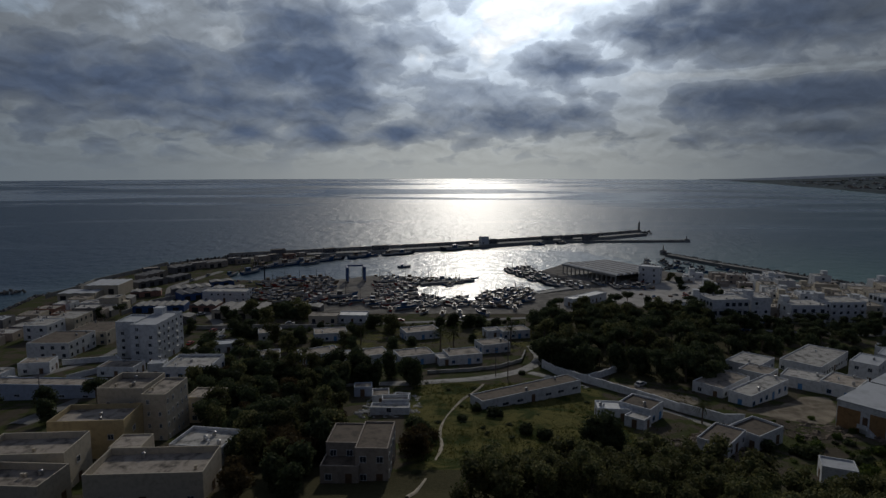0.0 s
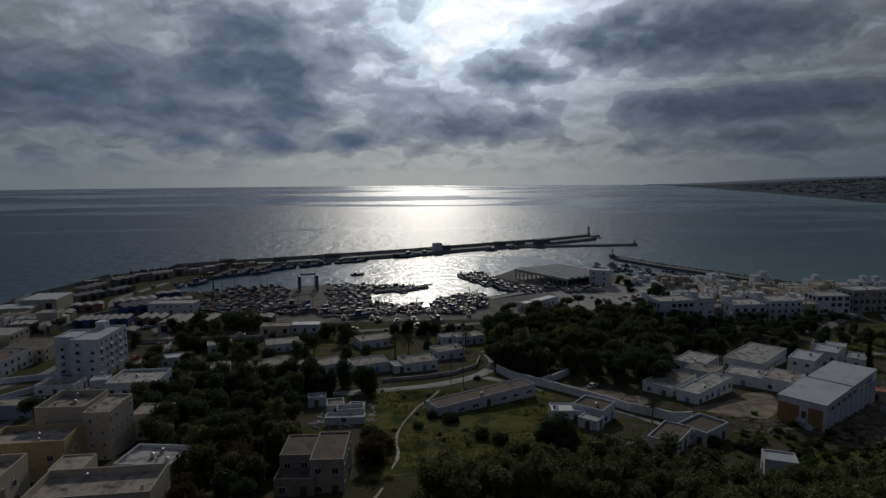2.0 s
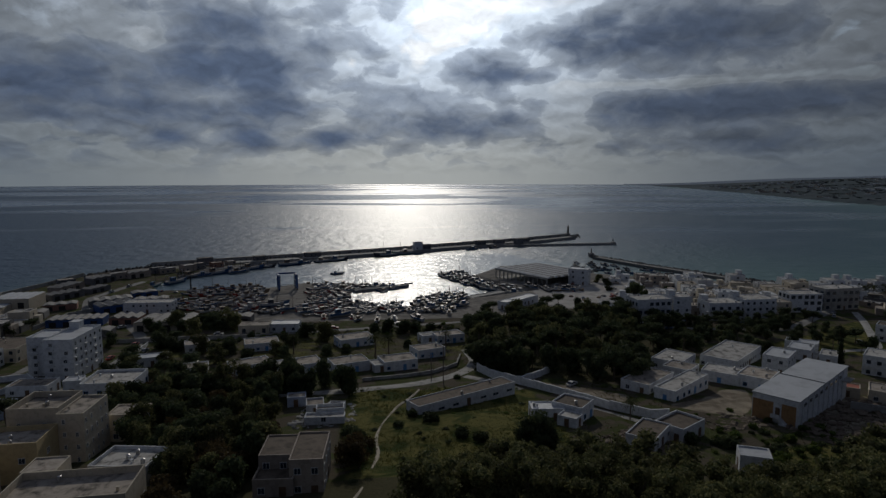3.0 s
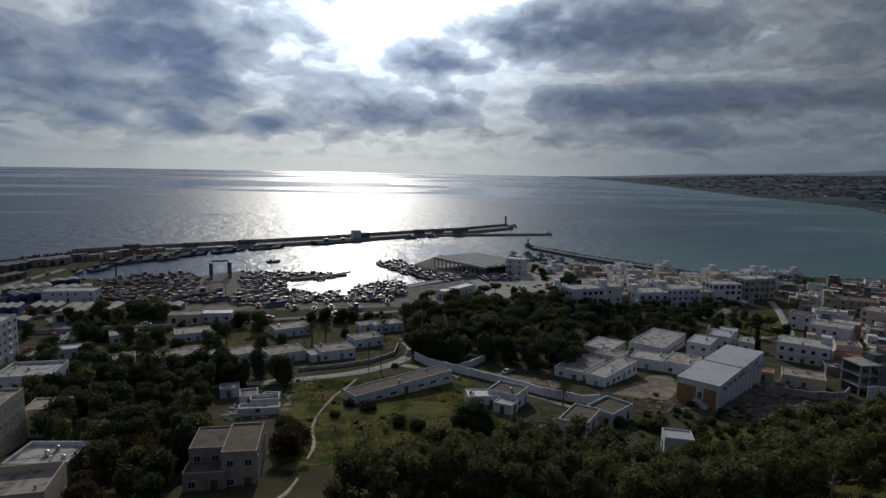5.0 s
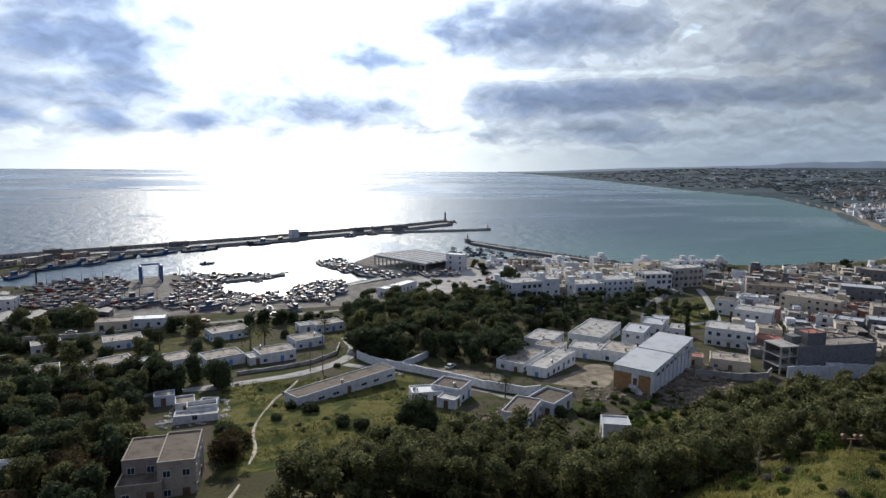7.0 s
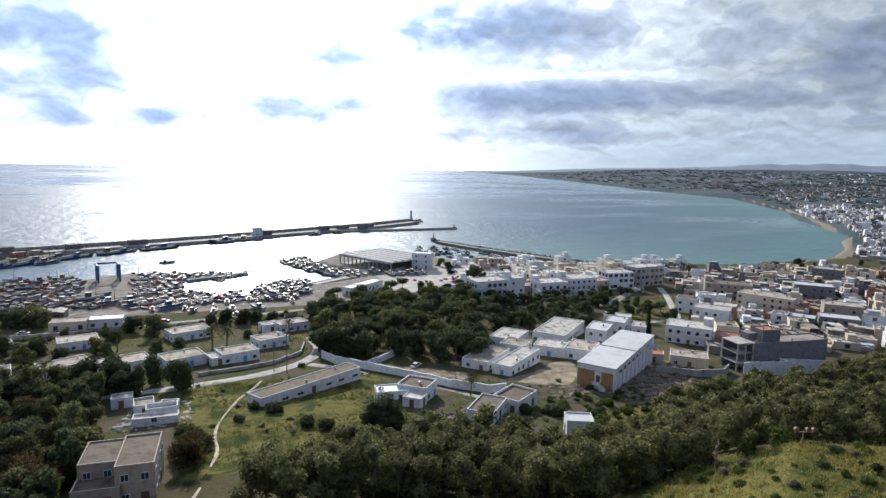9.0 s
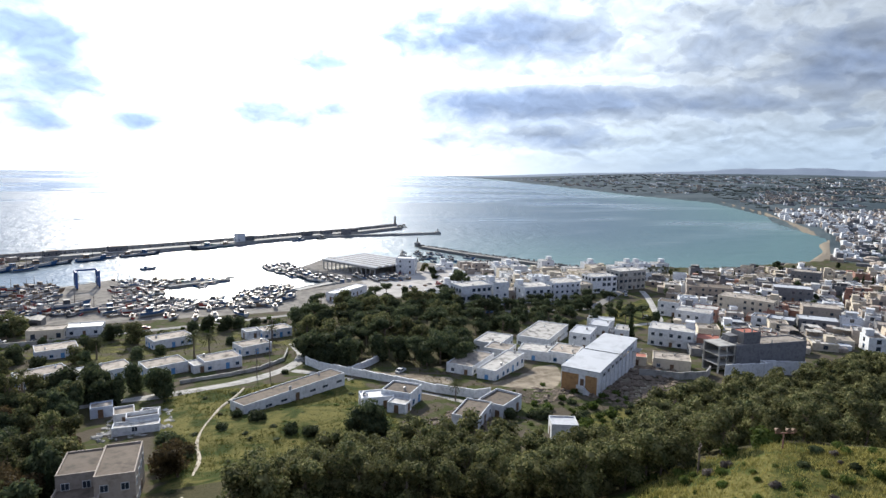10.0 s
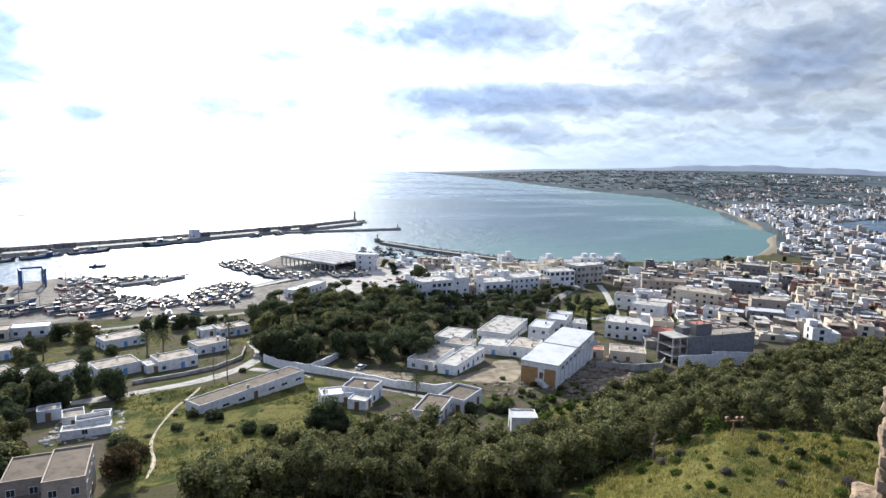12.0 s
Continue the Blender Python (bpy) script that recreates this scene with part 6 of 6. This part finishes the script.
def tree_kind(kind, n, seed):
    """Meshes of trunk and crown for one variant of a kind of tree."""
    r = random.Random(seed)
    lobes = []
    if kind == "gum":
        for k in range(10):
            a, d = r.uniform(0, 6.28), r.uniform(0.4, 2.7)
            lobes.append((d * math.cos(a), d * math.sin(a), 2.2 + 6.2 * (k + r.random()) / 10 - d * 0.4, r.uniform(1.2, 2.0), r.uniform(1.0, 1.6)))
        return limbs("trunk", 6.5, 0.22, [l[:3] for l in lobes], seed), leaf_mesh("crown", lobes, n, 0.23 if n > 1500 else 0.30, LEAF_GUM, seed, 0.5, 0.62)
    if kind == "pine":
        for k in range(8):
            a, d = r.uniform(0, 6.28), r.uniform(0.5, 3.6)
            lobes.append((d * math.cos(a), d * math.sin(a), 6.8 - d * 0.22 + r.uniform(-0.6, 0.8), r.uniform(1.3, 2.3), r.uniform(0.9, 1.4)))
        return limbs("trunk", 6.0, 0.3, [l[:3] for l in lobes], seed), leaf_mesh("crown", lobes, n, 0.30, LEAF_PINE, seed, 0.4)
    if kind == "dense":
        for k in range(9):
            a, d = r.uniform(0, 6.28), r.uniform(0.3, 2.4)
            lobes.append((d * math.cos(a), d * math.sin(a), 1.5 + 5.0 * (k + r.random()) / 9 - d * 0.3, r.uniform(1.4, 2.2), r.uniform(1.2, 1.8)))
        return limbs("trunk", 4.5, 0.28, [l[:3] for l in lobes[:4]], seed), leaf_mesh("crown", lobes, n, 0.32, LEAF_PINE, seed, 0.5)
    if kind == "rust":
        for k in range(8):
            a, d = r.uniform(0, 6.28), r.uniform(0.3, 2.6)
            lobes.append((d * math.cos(a), d * math.sin(a), r.uniform(2.0, 5.2) - d * 0.3, r.uniform(1.2, 1.9), r.uniform(0.9, 1.5)))
        return limbs("trunk", 4.0, 0.25, [l[:3] for l in lobes[:5]], seed), leaf_mesh("crown", lobes, n, 0.26, LEAF_RUST, seed, 0.4, 0.6)
    if kind == "cypress":
        for k in range(8):
            u = k / 7
            lobes.append((r.uniform(-0.1, 0.1), r.uniform(-0.1, 0.1), 0.9 + u * 9.2, 1.35 * (1 - u) ** 0.6 + 0.18, 1.15))
        return limbs("trunk", 3, 0.2, [], seed), leaf_mesh("crown", lobes, n, 0.22, LEAF_DARK, seed, 0.5, 0.8)
    for k in range(5):
        a, d = r.uniform(0, 6.28), r.uniform(0.1, 0.8)
        lobes.append((d * math.cos(a), d * math.sin(a), r.uniform(0.3, 0.8), r.uniform(0.5, 0.9), r.uniform(0.4, 0.7)))
    return limbs("stem", 0.6, 0.06, [], seed), leaf_mesh("foliage", lobes, n, 0.16, {"grey": LEAF_GREY, "dark": LEAF_PINE}.get(kind, LEAF_BUSH), seed, 0.5, 0.7)


KINDS = {}
LABELS = {"gum": "gum tree with open grey-green foliage on the slope", "pine": "broad dark pine with a spreading crown", "dense": "dense dark evergreen tree", "rust": "tree with dry brownish foliage",
          "cypress": "slim dark cypress tree with dense foliage", "bush": "round green shrub in the grass", "grey": "bare grey shrub on the hillside", "dark": "round dark evergreen shrub"}


def tree(kind, x, y, scale=1.0, n=1500, variants=4, rnd_=random.Random(31), tall=1.0, sink=0.0):
    v = rnd_.randrange(variants)
    key = (kind, n, v)
    if key not in KINDS:
        KINDS[key] = tree_kind(kind, n, 100 + v * 7 + len(kind))
    name = {"bush": "shrub", "grey": "shrub", "dark": "shrub", "gum": "gum_tree", "pine": "pine_tree", "dense": "evergreen_tree", "rust": "brown_tree", "cypress": "cypress_tree"}[kind]
    root = tagged(new(name, KINDS[key][1] if name == "shrub" else None), LABELS[kind], "shrub" if name == "shrub" else "tree", {"gum": "gum wood on the slope", "pine": "trees of the park", "dense": "evergreen groves"}.get(kind, ""))
    root.matrix_basis = pose(x, y, ground(x, y) - sink, rnd_.uniform(-3, 3), rnd_.uniform(-3, 3), rnd_.uniform(0, 360)) @ Matrix.Diagonal((scale, scale, scale * tall, 1))
    if name != "shrub":
        placed("trunk", KINDS[key][0], root)
        placed("crown", KINDS[key][1], root)
    return root


def scatter(poly, count, gap, seed, keep=lambda x, y: True):
    r = random.Random(seed)
    xs, ys = [p[0] for p in poly], [p[1] for p in poly]
    spots = []
    for _ in range(count * 30):
        if len(spots) >= count:
            break
        x, y = r.uniform(min(xs), max(xs)), r.uniform(min(ys), max(ys))
        if within(x, y, poly) > 0 and keep(x, y) and all((x - a) ** 2 + (y - b) ** 2 > gap * gap for a, b in spots):
            spots.append((x, y))
    return spots


ro = random.Random(77)


def on_slope(x, y):
    r, a = math.hypot(x, y), math.degrees(math.atan2(x, y))
    return r > (85 if a < 43 else 93 + 3 * math.sin(a * 0.4)) and a < 66 and not (a > 30 and a < 41 and r > 118) and math.hypot(x - 76, y - 112) > 3.6


def in_the_open(x, y):
    return all(math.hypot(x - a, y - b) > 7.0 for a, b, c in taken)


def eastward(x, y):
    return math.degrees(math.atan2(x, y)) > 42


near_spots = scatter(GUMS, 165, 3.0, 41, lambda x, y: on_slope(x, y) and not eastward(x, y))
ridge_spots = scatter(GUMS, 330, 3.1, 46, lambda x, y: on_slope(x, y) and eastward(x, y))
spots = sorted(near_spots + ridge_spots, key=lambda p: math.hypot(*p))
for x, y in spots[:250]:
    tree("gum", x, y, ro.uniform(0.62, 0.85) if eastward(x, y) and math.hypot(x, y) < 118 else ro.uniform(0.8, 1.08), 1900 if math.hypot(x, y) < 112 else 900, 4)


def wood_mass(name, places, label):
    """The far side of the wood as one mass of trees."""
    verts, faces = [], []
    for k, (x, y) in enumerate(places):
        me = KINDS[("gum", 900, k % 4)][1]
        co = np.empty(len(me.vertices) * 3)
        me.vertices.foreach_get("co", co)
        m = np.array(Matrix.Rotation(k * 2.1, 3, "Z")) * ro.uniform(0.7, 1.0)
        n0 = len(verts)
        verts += (co.reshape(-1, 3) @ m.T + np.array((x, y, ground(x, y) - 0.4))).tolist()
        faces += [[i + n0 for i in f.vertices] for f in me.polygons]
    tagged(new(name, raw_mesh(name, verts, faces, LEAF_WOOD)), label, "wood", kind="stuff")


wood_mass("gum_wood", spots[250:], "dense gum wood falling away behind the hillside")
for x, y in scatter(GUMS, 60, 3, 42, lambda x, y: 84 < math.hypot(x, y) < 97 and 40 < math.degrees(math.atan2(x, y)) < 66):
    tree("bush", x, y, ro.uniform(1.2, 2.6), 500, 3)
for x, y in scatter(PARK, 100, 5.4, 43, in_the_open):
    tree(ro.choice(("gum", "dense", "dense", "pine")), x, y, ro.uniform(0.85, 1.35), 1500)
for x, y in ((36, 203), (39, 196), (45, 193), (34, 212), (80, 180), (84, 186), (78, 190), (90, 196), (88, 205), (70, 184)):
    tree("dense", x, y, ro.uniform(1.0, 1.35), 1500)
for x, y in scatter(GROVE, 92, 4.3, 44, in_the_open):
    tree(ro.choice(("dense", "dense", "dense", "gum", "rust")), x, y, ro.uniform(0.8, 1.12), 1500)
for x, y in ((-31, 117), (-29, 111), (-6, 122), (-4, 117), (-34, 121)):
    tree("rust", x, y, ro.uniform(0.9, 1.2), 1500)
for x, y in ((-28, 190), (-16, 186), (-11, 180), (-24, 180), (-27, 184), (-20, 176), (-8, 177), (-29, 170), (-33, 178)):
    tree("dense", x, y, ro.uniform(0.85, 1.1), 1500, tall=1.25)
for x, y in ((-110, 262), (-104, 290), (-92, 300), (-80, 292), (-76, 300), (-88, 285), (-70, 285), (-97, 282), (-84, 262), (-92, 272), (-34, 224), (-90, 212), (-82, 208), (-70, 206), (-100, 150), (-96, 165), (-108, 160), (-120, 158), (-130, 160), (-58, 160), (-58, 150), (-165, 290), (-160, 300),
             (150, 352), (157, 345), (120, 310), (108, 318), (98, 322), (90, 316), (60, 312), (55, 306), (72, 306), (82, 300), (150, 268), (160, 262), (172, 258), (182, 262), (192, 270), (200, 276), (146, 258), (156, 252), (140, 262), (208, 270)):
    tree(ro.choice(("dense", "dense", "pine")), x, y, ro.uniform(0.7, 1.0), 900)
for x, y, s in ((170, 205, 1.05), (194, 207, 0.7), (171, 256, 0.9), (140, 252, 0.8), (330, 300, 0.8), (400, 262, 0.9), (410, 262, 0.8), (-27, 121, 0.9), (-24, 116, 0.7)):
    tree("cypress", x, y, s, 900, 2)
for x, y, s in ((33.2, 129.0, 0.85), (37.2, 127.6, 0.9), (35.2, 128.6, 1.0), (36.5, 131, 0.8)):
    tree("dense", x, y, s, 1500)
for x, y, s in ((9, 152, 1.6), (12.5, 148, 1.9), (19, 136, 1.6), (23.5, 133, 1.7), (5, 145, 1.2), (71, 128, 2), (79, 126, 2.2), (88, 122, 1.8), (-3, 128, 1.8), (-5, 135, 2.2), (-7, 141, 1.8), (25, 190, 1.0)):
    tree("dark", x, y, s, 500, 3)
for x, y in scatter(FIELD, 60, 3.2, 47):
    tree(ro.choice(("bush", "dark")), x, y, ro.uniform(0.35, 0.9), 300, 3, tall=0.55)
for x, y in scatter(WASTE, 26, 3.4, 48):
    tree("bush", x, y, ro.uniform(0.6, 1.6), 500, 3)
HILL = [(48, 60), (62, 70), (80, 74), (110, 60), (120, 40), (70, 25), (45, 48)]
for x, y in scatter(HILL, 90, 1.8, 49, lambda x, y: math.hypot(x, y) < 95):
    tree(ro.choice(("bush", "bush", "bush", "dark", "grey")), x, y, ro.uniform(0.3, 0.85), 500, 3)
for k in range(60):
    p = (ro.uniform(300, 470), ro.uniform(230, 345))
    if within(*p, SHORE) > 8 and within(*p, SHORE) < 40:
        tree("dense", p[0], p[1], ro.uniform(0.5, 0.8), 900)
THICKET = [(98, 218), (112, 232), (122, 268), (118, 296), (150, 276), (200, 284), (222, 290), (196, 266), (166, 244), (150, 236), (158, 226), (146, 214), (140, 228), (118, 222)]
for x, y in scatter(THICKET, 70, 4.6, 51, in_the_open):
    tree(ro.choice(("dense", "dense", "pine")), x, y, ro.uniform(0.55, 0.95), 900)
for x, y in scatter(GREEN, 12, 7.0, 52, lambda x, y: x < 205):
    tree(ro.choice(("dense", "pine")), x, y, ro.uniform(0.6, 0.9), 900)
# broad dark trees between the bungalows and the boatyard
for x, y, k in ((-76, 293, 1.2), (-82, 278, 1.1), (-92, 291, 1.2), (-66, 289, 1.0), (-72, 298, 1.1), (-31, 267, 1.05), (-21, 256, 1.15), (-24, 265, 0.9), (4, 272, 1.0), (11, 268, 1.05), (17, 271, 0.8), (-1, 270, 0.8), (-57, 240, 1.0), (-67, 241, 1.05), (-62, 236, 0.9), (-87, 257, 1.1), (-80, 250, 1.0),
                (-38, 231, 0.8), (-82, 299, 1.0), (-54, 266, 0.6), (-19, 229, 0.7), (-36, 252, 0.9), (-58, 224, 0.9), (-66, 220, 0.9), (-48, 228, 0.75), (-75, 222, 0.8), (23, 268, 0.75), (30, 262, 0.8), (-12, 233, 0.6), (12, 239, 0.6), (-92, 238, 0.9), (-90, 226, 0.9), (-86, 218, 0.8),
                (152, 391, 0.8), (157, 359, 1.2), (161, 364, 1.0), (150, 402, 0.8), (146, 372, 0.6), (134, 330, 0.8), (166, 340, 0.8), (180, 362, 0.7), (106, 306, 0.9), (120, 303, 0.8), (211, 193, 0.8), (210, 198, 0.9), (217, 194, 0.8), (303, 326, 0.6), (332, 323, 0.7), (379, 308, 0.7), (297, 328, 0.5)):
    tree(ro.choice(("dense", "dense", "gum")), x, y, k * 1.22, 1500, tall=0.78, sink=0.9)
# weeds along the walls and yards
for x, y in scatter([(-95, 262), (-40, 275), (40, 288), (45, 262), (-20, 268), (-90, 255)], 60, 3.0, 53):
    tree(ro.choice(("dark", "bush")), x, y, ro.uniform(0.5, 1.3), 300, 3)
for x, y in scatter([(75, 150), (96, 152), (118, 140), (100, 118), (70, 120), (62, 140)], 40, 2.6, 54, lambda x, y: min(math.hypot(x - a, y - b) for a, b, c in taken) > 7.5):
    tree(ro.choice(("dark", "bush", "bush")), x, y, ro.uniform(0.5, 1.5), 300, 3)
for x, y in scatter(TOWN, 34, 16, 50):
    tree("dense", x, y, ro.uniform(0.5, 0.75), 900)


def palm_meshes(seed):
    r = random.Random(seed)
    trunk = as_mesh("trunk", rod(rod(bmesh.new(), (0, 0, -0.5), (0.1, 0, 3.2), 0.28, 0.22, 8), (0.1, 0, 3.2), (0, 0.1, 6.0), 0.22, 0.2, 8), BARK)
    verts, faces = [], []
    for k in range(44):
        a, lift, length = k * 2.4, r.uniform(-0.3, 1.2), r.uniform(2.4, 3.2)
        pts = []
        for i in range(7):
            u = i / 6
            pts.append(Vector((math.cos(a) * length * u, math.sin(a) * length * u, 6.0 + lift * length * u - 1.5 * length * u * u * 0.6)))
        side = Vector((-math.sin(a), math.cos(a), 0))
        for i in range(6):
            for s in (-1, 1):
                for h in (0.0, 0.5):
                    p = pts[i].lerp(pts[i + 1], h)
                    q = p + (pts[i + 1] - pts[i]) * 0.9 + side * s * 0.55 * (1 - 0.6 * i / 6) - Vector((0, 0, 0.18))
                    n0 = len(verts)
                    verts += [tuple(p), tuple(p + (pts[i + 1] - pts[i]) * 0.3), tuple(q)]
                    faces.append((n0, n0 + 1, n0 + 2))
    return trunk, raw_mesh("fronds", verts, faces, LEAF_PALM)


PALMS = [palm_meshes(s) for s in (1, 2, 3)]
for k, (x, y, s) in enumerate(((-32, 234, 1.1), (-1, 222, 1.3), (4, 224, 1.1), (55, 196, 0.8), (43, 124, 0.75), (64, 146, 0.8), (286, 330, 1.2), (291, 329, 1.2), (297, 327, 1.25), (-46, 199, 1.0), (-62, 200, 0.9), (52, 199, 0.7), (150, 246, 0.9), (158, 242, 0.9), (144, 240, 0.8),
                               (62, 200, 0.8), (66, 196, 0.7), (304, 325, 1.1), (275, 335, 1.1), (130, 245, 0.8), (27, 240, 0.9))):
    root = tagged(new("palm_tree"), "date palm with a rough trunk and drooping fronds", "palm", "palms")
    root.matrix_basis = pose(x, y, ground(x, y), 0, 0, k * 70) @ Matrix.Diagonal((s, s, s, 1))
    placed("trunk", PALMS[k % 3][0], root)
    placed("fronds", PALMS[k % 3][1], root)


def tufts(name, spots, blades, high, material, label, seed):
    """Blades of grass and weeds in tufts, as one mass."""
    r = np.random.RandomState(seed)
    P = np.array([(x, y, ground(x, y)) for x, y in spots])
    P = np.repeat(P, blades, 0)
    n = len(P)
    a = r.uniform(0, 6.28, n)
    base = P + np.stack([r.normal(0, 0.25, n), r.normal(0, 0.25, n), np.full(n, -0.05)], 1)
    h = high * r.uniform(0.4, 1.2, n)
    lean = np.stack([np.cos(a) * h * 0.6, np.sin(a) * h * 0.6, h], 1)
    wide = np.stack([-np.sin(a), np.cos(a), np.zeros(n)], 1) * (h * 0.16)[:, None]
    co = np.stack([base - wide, base + wide, base + lean], 1).reshape(-1, 3)
    faces = [(3 * k, 3 * k + 1, 3 * k + 2) for k in range(n)]
    return tagged(new(name, raw_mesh(name, co.tolist(), faces, material)), label, "grass", kind="stuff")


tufts("hill_grass", scatter(HILL, 5200, 0.0, 61, lambda x, y: math.hypot(x, y) < 96), 8, 0.5, GRASS, "yellow-green grass and weeds on the hillside", 1)
tufts("meadow_grass", scatter(FIELD, 4200, 0.0, 62), 6, 0.45, MEADOW, "green and yellow meadow grass", 2)


tufts("verge_weeds", scatter([(-95, 262), (-40, 276), (42, 288), (62, 200), (84, 150), (122, 142), (150, 160), (128, 118), (95, 108), (60, 120), (44, 150), (40, 190), (-20, 222), (-70, 215)], 3000, 0.0, 63), 6, 0.55, MEADOW, "weeds and dry grass on bare ground between the buildings", 3)


def rubble(name, poly, count, size, material, label, seed):
    """Broken stones and lumps of earth strewn over an outline, as one mass."""
    r = random.Random(seed)
    bm = bmesh.new()
    bmesh.ops.create_icosphere(bm, subdivisions=1, radius=1)
    base, tris = np.array([v.co[:] for v in bm.verts]), [[v.index for v in f.verts] for f in bm.faces]
    bm.free()
    verts, faces = [], []
    for x, y in scatter(poly, count, 0.0, seed):
        k = size * r.uniform(0.3, 1.0) ** 2 + 0.12
        jag = np.array([[r.uniform(0.6, 1.2)] for _ in range(len(base))])
        n0 = len(verts)
        verts += (base * jag * np.array((k * r.uniform(0.8, 1.8), k * r.uniform(0.8, 1.6), k * 0.6)) + np.array((x, y, ground(x, y) + k * 0.15))).tolist()
        faces += [[i + n0 for i in f] for f in tris]
    return tagged(new(name, raw_mesh(name, verts, faces, material)), label, "rubble", kind="stuff")


rubble("rubble", [(-22, 147), (-6, 147), (-6, 166), (-20, 166)], 240, 0.7, CONCRETE, "pale broken masonry round the ruined terraces", 71)
rubble("rubble", [(48, 132), (62, 140), (70, 124), (56, 118)], 160, 0.7, EARTH, "brown stones and earth beside the abandoned house", 72)
rubble("rubble", [(100, 138), (112, 146), (134, 164), (150, 158), (124, 128), (104, 126)], 420, 1.1, EARTH, "heaps of dug earth and rubble behind the hall", 73)
rubble("rubble", [(77, 142), (88, 150), (98, 148), (100, 140), (84, 136)], 150, 0.8, EARTH, "dumped earth and stones below the school yard", 74)

# ---- hillside odds and ends, and the fort wall ----
sign = tagged(new("hillside_lamp"), "broken floodlight stand with rusty housings on the slope", "lamp")
sign.matrix_basis = pose(73, 56, ground(73, 56), 0, 0, -20)
part("post", rod(bmesh.new(), (0, 0, -0.4), (0, 0, 2.2), 0.12, 0.1, 8), BRICK, sign)
part("arm", box(bmesh.new(), -1.2, 1.4, -0.08, 0.08, 2.2, 2.35), BRICK, sign)
for u, s in ((-1.0, 0.45), (0.5, 0.4), (1.3, 0.35)):
    part("housing", rod(bmesh.new(), (u, -0.35, 2.72), (u, 0.3, 2.66), s * 0.8, s * 0.5, 10), BROWN, sign)


def rampart():
    """Rough stone merlon on a wide coping, laid course by course."""
    rs = random.Random(8)
    root = tagged(new("fort_wall"), "weathered brown stone rampart of the fort", "fort wall", kind="structure")
    a0 = radians(62.9)
    d = Vector((math.sin(a0), math.cos(a0), 0))
    s = Vector((math.cos(a0), -math.sin(a0), 0))
    base = d * 6.2
    part("core", box(bmesh.new(), 0.12, 0.8, 0.1, 0.9, 68, 73.66), STONE, root).matrix_basis = Matrix(((s.x, d.x, 0, base.x), (s.y, d.y, 0, base.y), (0, 0, 1, 0), (0, 0, 0, 1)))
    bm_shapes = []
    for k in range(4):
        bm = box(bmesh.new(), -0.5, 0.5, -0.5, 0.5, -0.5, 0.5)
        bmesh.ops.bevel(bm, geom=bm.edges[:], offset=0.12, segments=1, affect="EDGES")
        for v in bm.verts:
            v.co += Vector((rs.uniform(-0.06, 0.06), rs.uniform(-0.06, 0.06), rs.uniform(-0.06, 0.06)))
        bm_shapes.append(as_mesh("stone", bm, STONE))
    z = 71.2
    while z < 73.55:
        hgt = rs.uniform(0.07, 0.13)
        x = rs.uniform(-0.03, 0.04) + (0 if z > 72.25 else -0.17 + rs.uniform(-0.05, 0.05))
        while x < 0.75:
            length = rs.uniform(0.12, 0.28)
            p = base + s * (x + length / 2) + d * rs.uniform(0.0, 0.05)
            m = Matrix.Translation((p.x, p.y, z + hgt / 2)) @ Matrix.Rotation(-a0 + rs.uniform(-0.06, 0.06), 4, "Z") @ Matrix.Diagonal((length * 1.02, 0.34, hgt * 1.04, 1))
            placed("stone", rs.choice(bm_shapes), root, m)
            x += length
        z += hgt


rampart()


# ---- yard gear among the boats ----
def yard_pile(x, y, turn, kind):
    """Gear on the hard: crates, oil drums or a heap of nets with floats."""
    rp = random.Random(int(x * 7 + y * 3))
    if kind == 0:
        root = tagged(new("crate_stack"), "stack of weathered fish crates on the hard", "crates", "gear on the hard")
        for k in range(5):
            u, v, h = (k % 2) * 1.0, (k // 2 % 2) * 0.8, 0.5 if k == 4 else 0.0
            part("crate", box(bmesh.new(), u - 0.45, u + 0.45, v - 0.35, v + 0.35, h, h + 0.48), HULLS[rp.choice((1, 2, 5, 0))], root)
    elif kind == 1:
        root = tagged(new("oil_drums"), "group of dented oil drums beside boats", "drums", "gear on the hard")
        for k in range(3):
            part("drum", rod(bmesh.new(), (k * 0.7, (k % 2) * 0.6, 0), (k * 0.7, (k % 2) * 0.6, 0.9), 0.3, 0.3, 10), HULLS[rp.choice((1, 3, 2))], root)
    else:
        root = tagged(new("net_heap"), "heap of dark fishing nets on the ground", "nets", "gear on the hard")
        bm = bmesh.new()
        bmesh.ops.create_icosphere(bm, subdivisions=2, radius=1.0)
        for v in bm.verts:
            v.co = Vector((v.co.x * 1.9, v.co.y * 1.4, max(-0.1, v.co.z) * 0.9)) * (1 + 0.25 * noise.noise(v.co * 2 + Vector((x, y, 0))))
        part("net", bm, HULLS[3] if rp.random() < 0.5 else BROWN, root)
    root.matrix_basis = pose(x, y, ground(x, y) + 0.08, 0, 0, turn)


rg = random.Random(90)
for poly, count in (([(-118, 402), (-72, 407), (-66, 352), (-44, 322), (-85, 318), (-118, 350)], 22), ([(-40, 395), (-20, 380), (-14, 346), (12, 340), (40, 318), (-37, 308)], 22), ([(100, 380), (140, 392), (165, 350), (120, 330), (90, 350)], 14), ([(-150, 400), (-125, 400), (-118, 360), (-150, 372)], 10)):
    for k, (x, y) in enumerate(scatter(poly, count, 2.5, 91)):
        yard_pile(x, y, rg.uniform(0, 180), (0, 2, 1, 2)[k % 4])
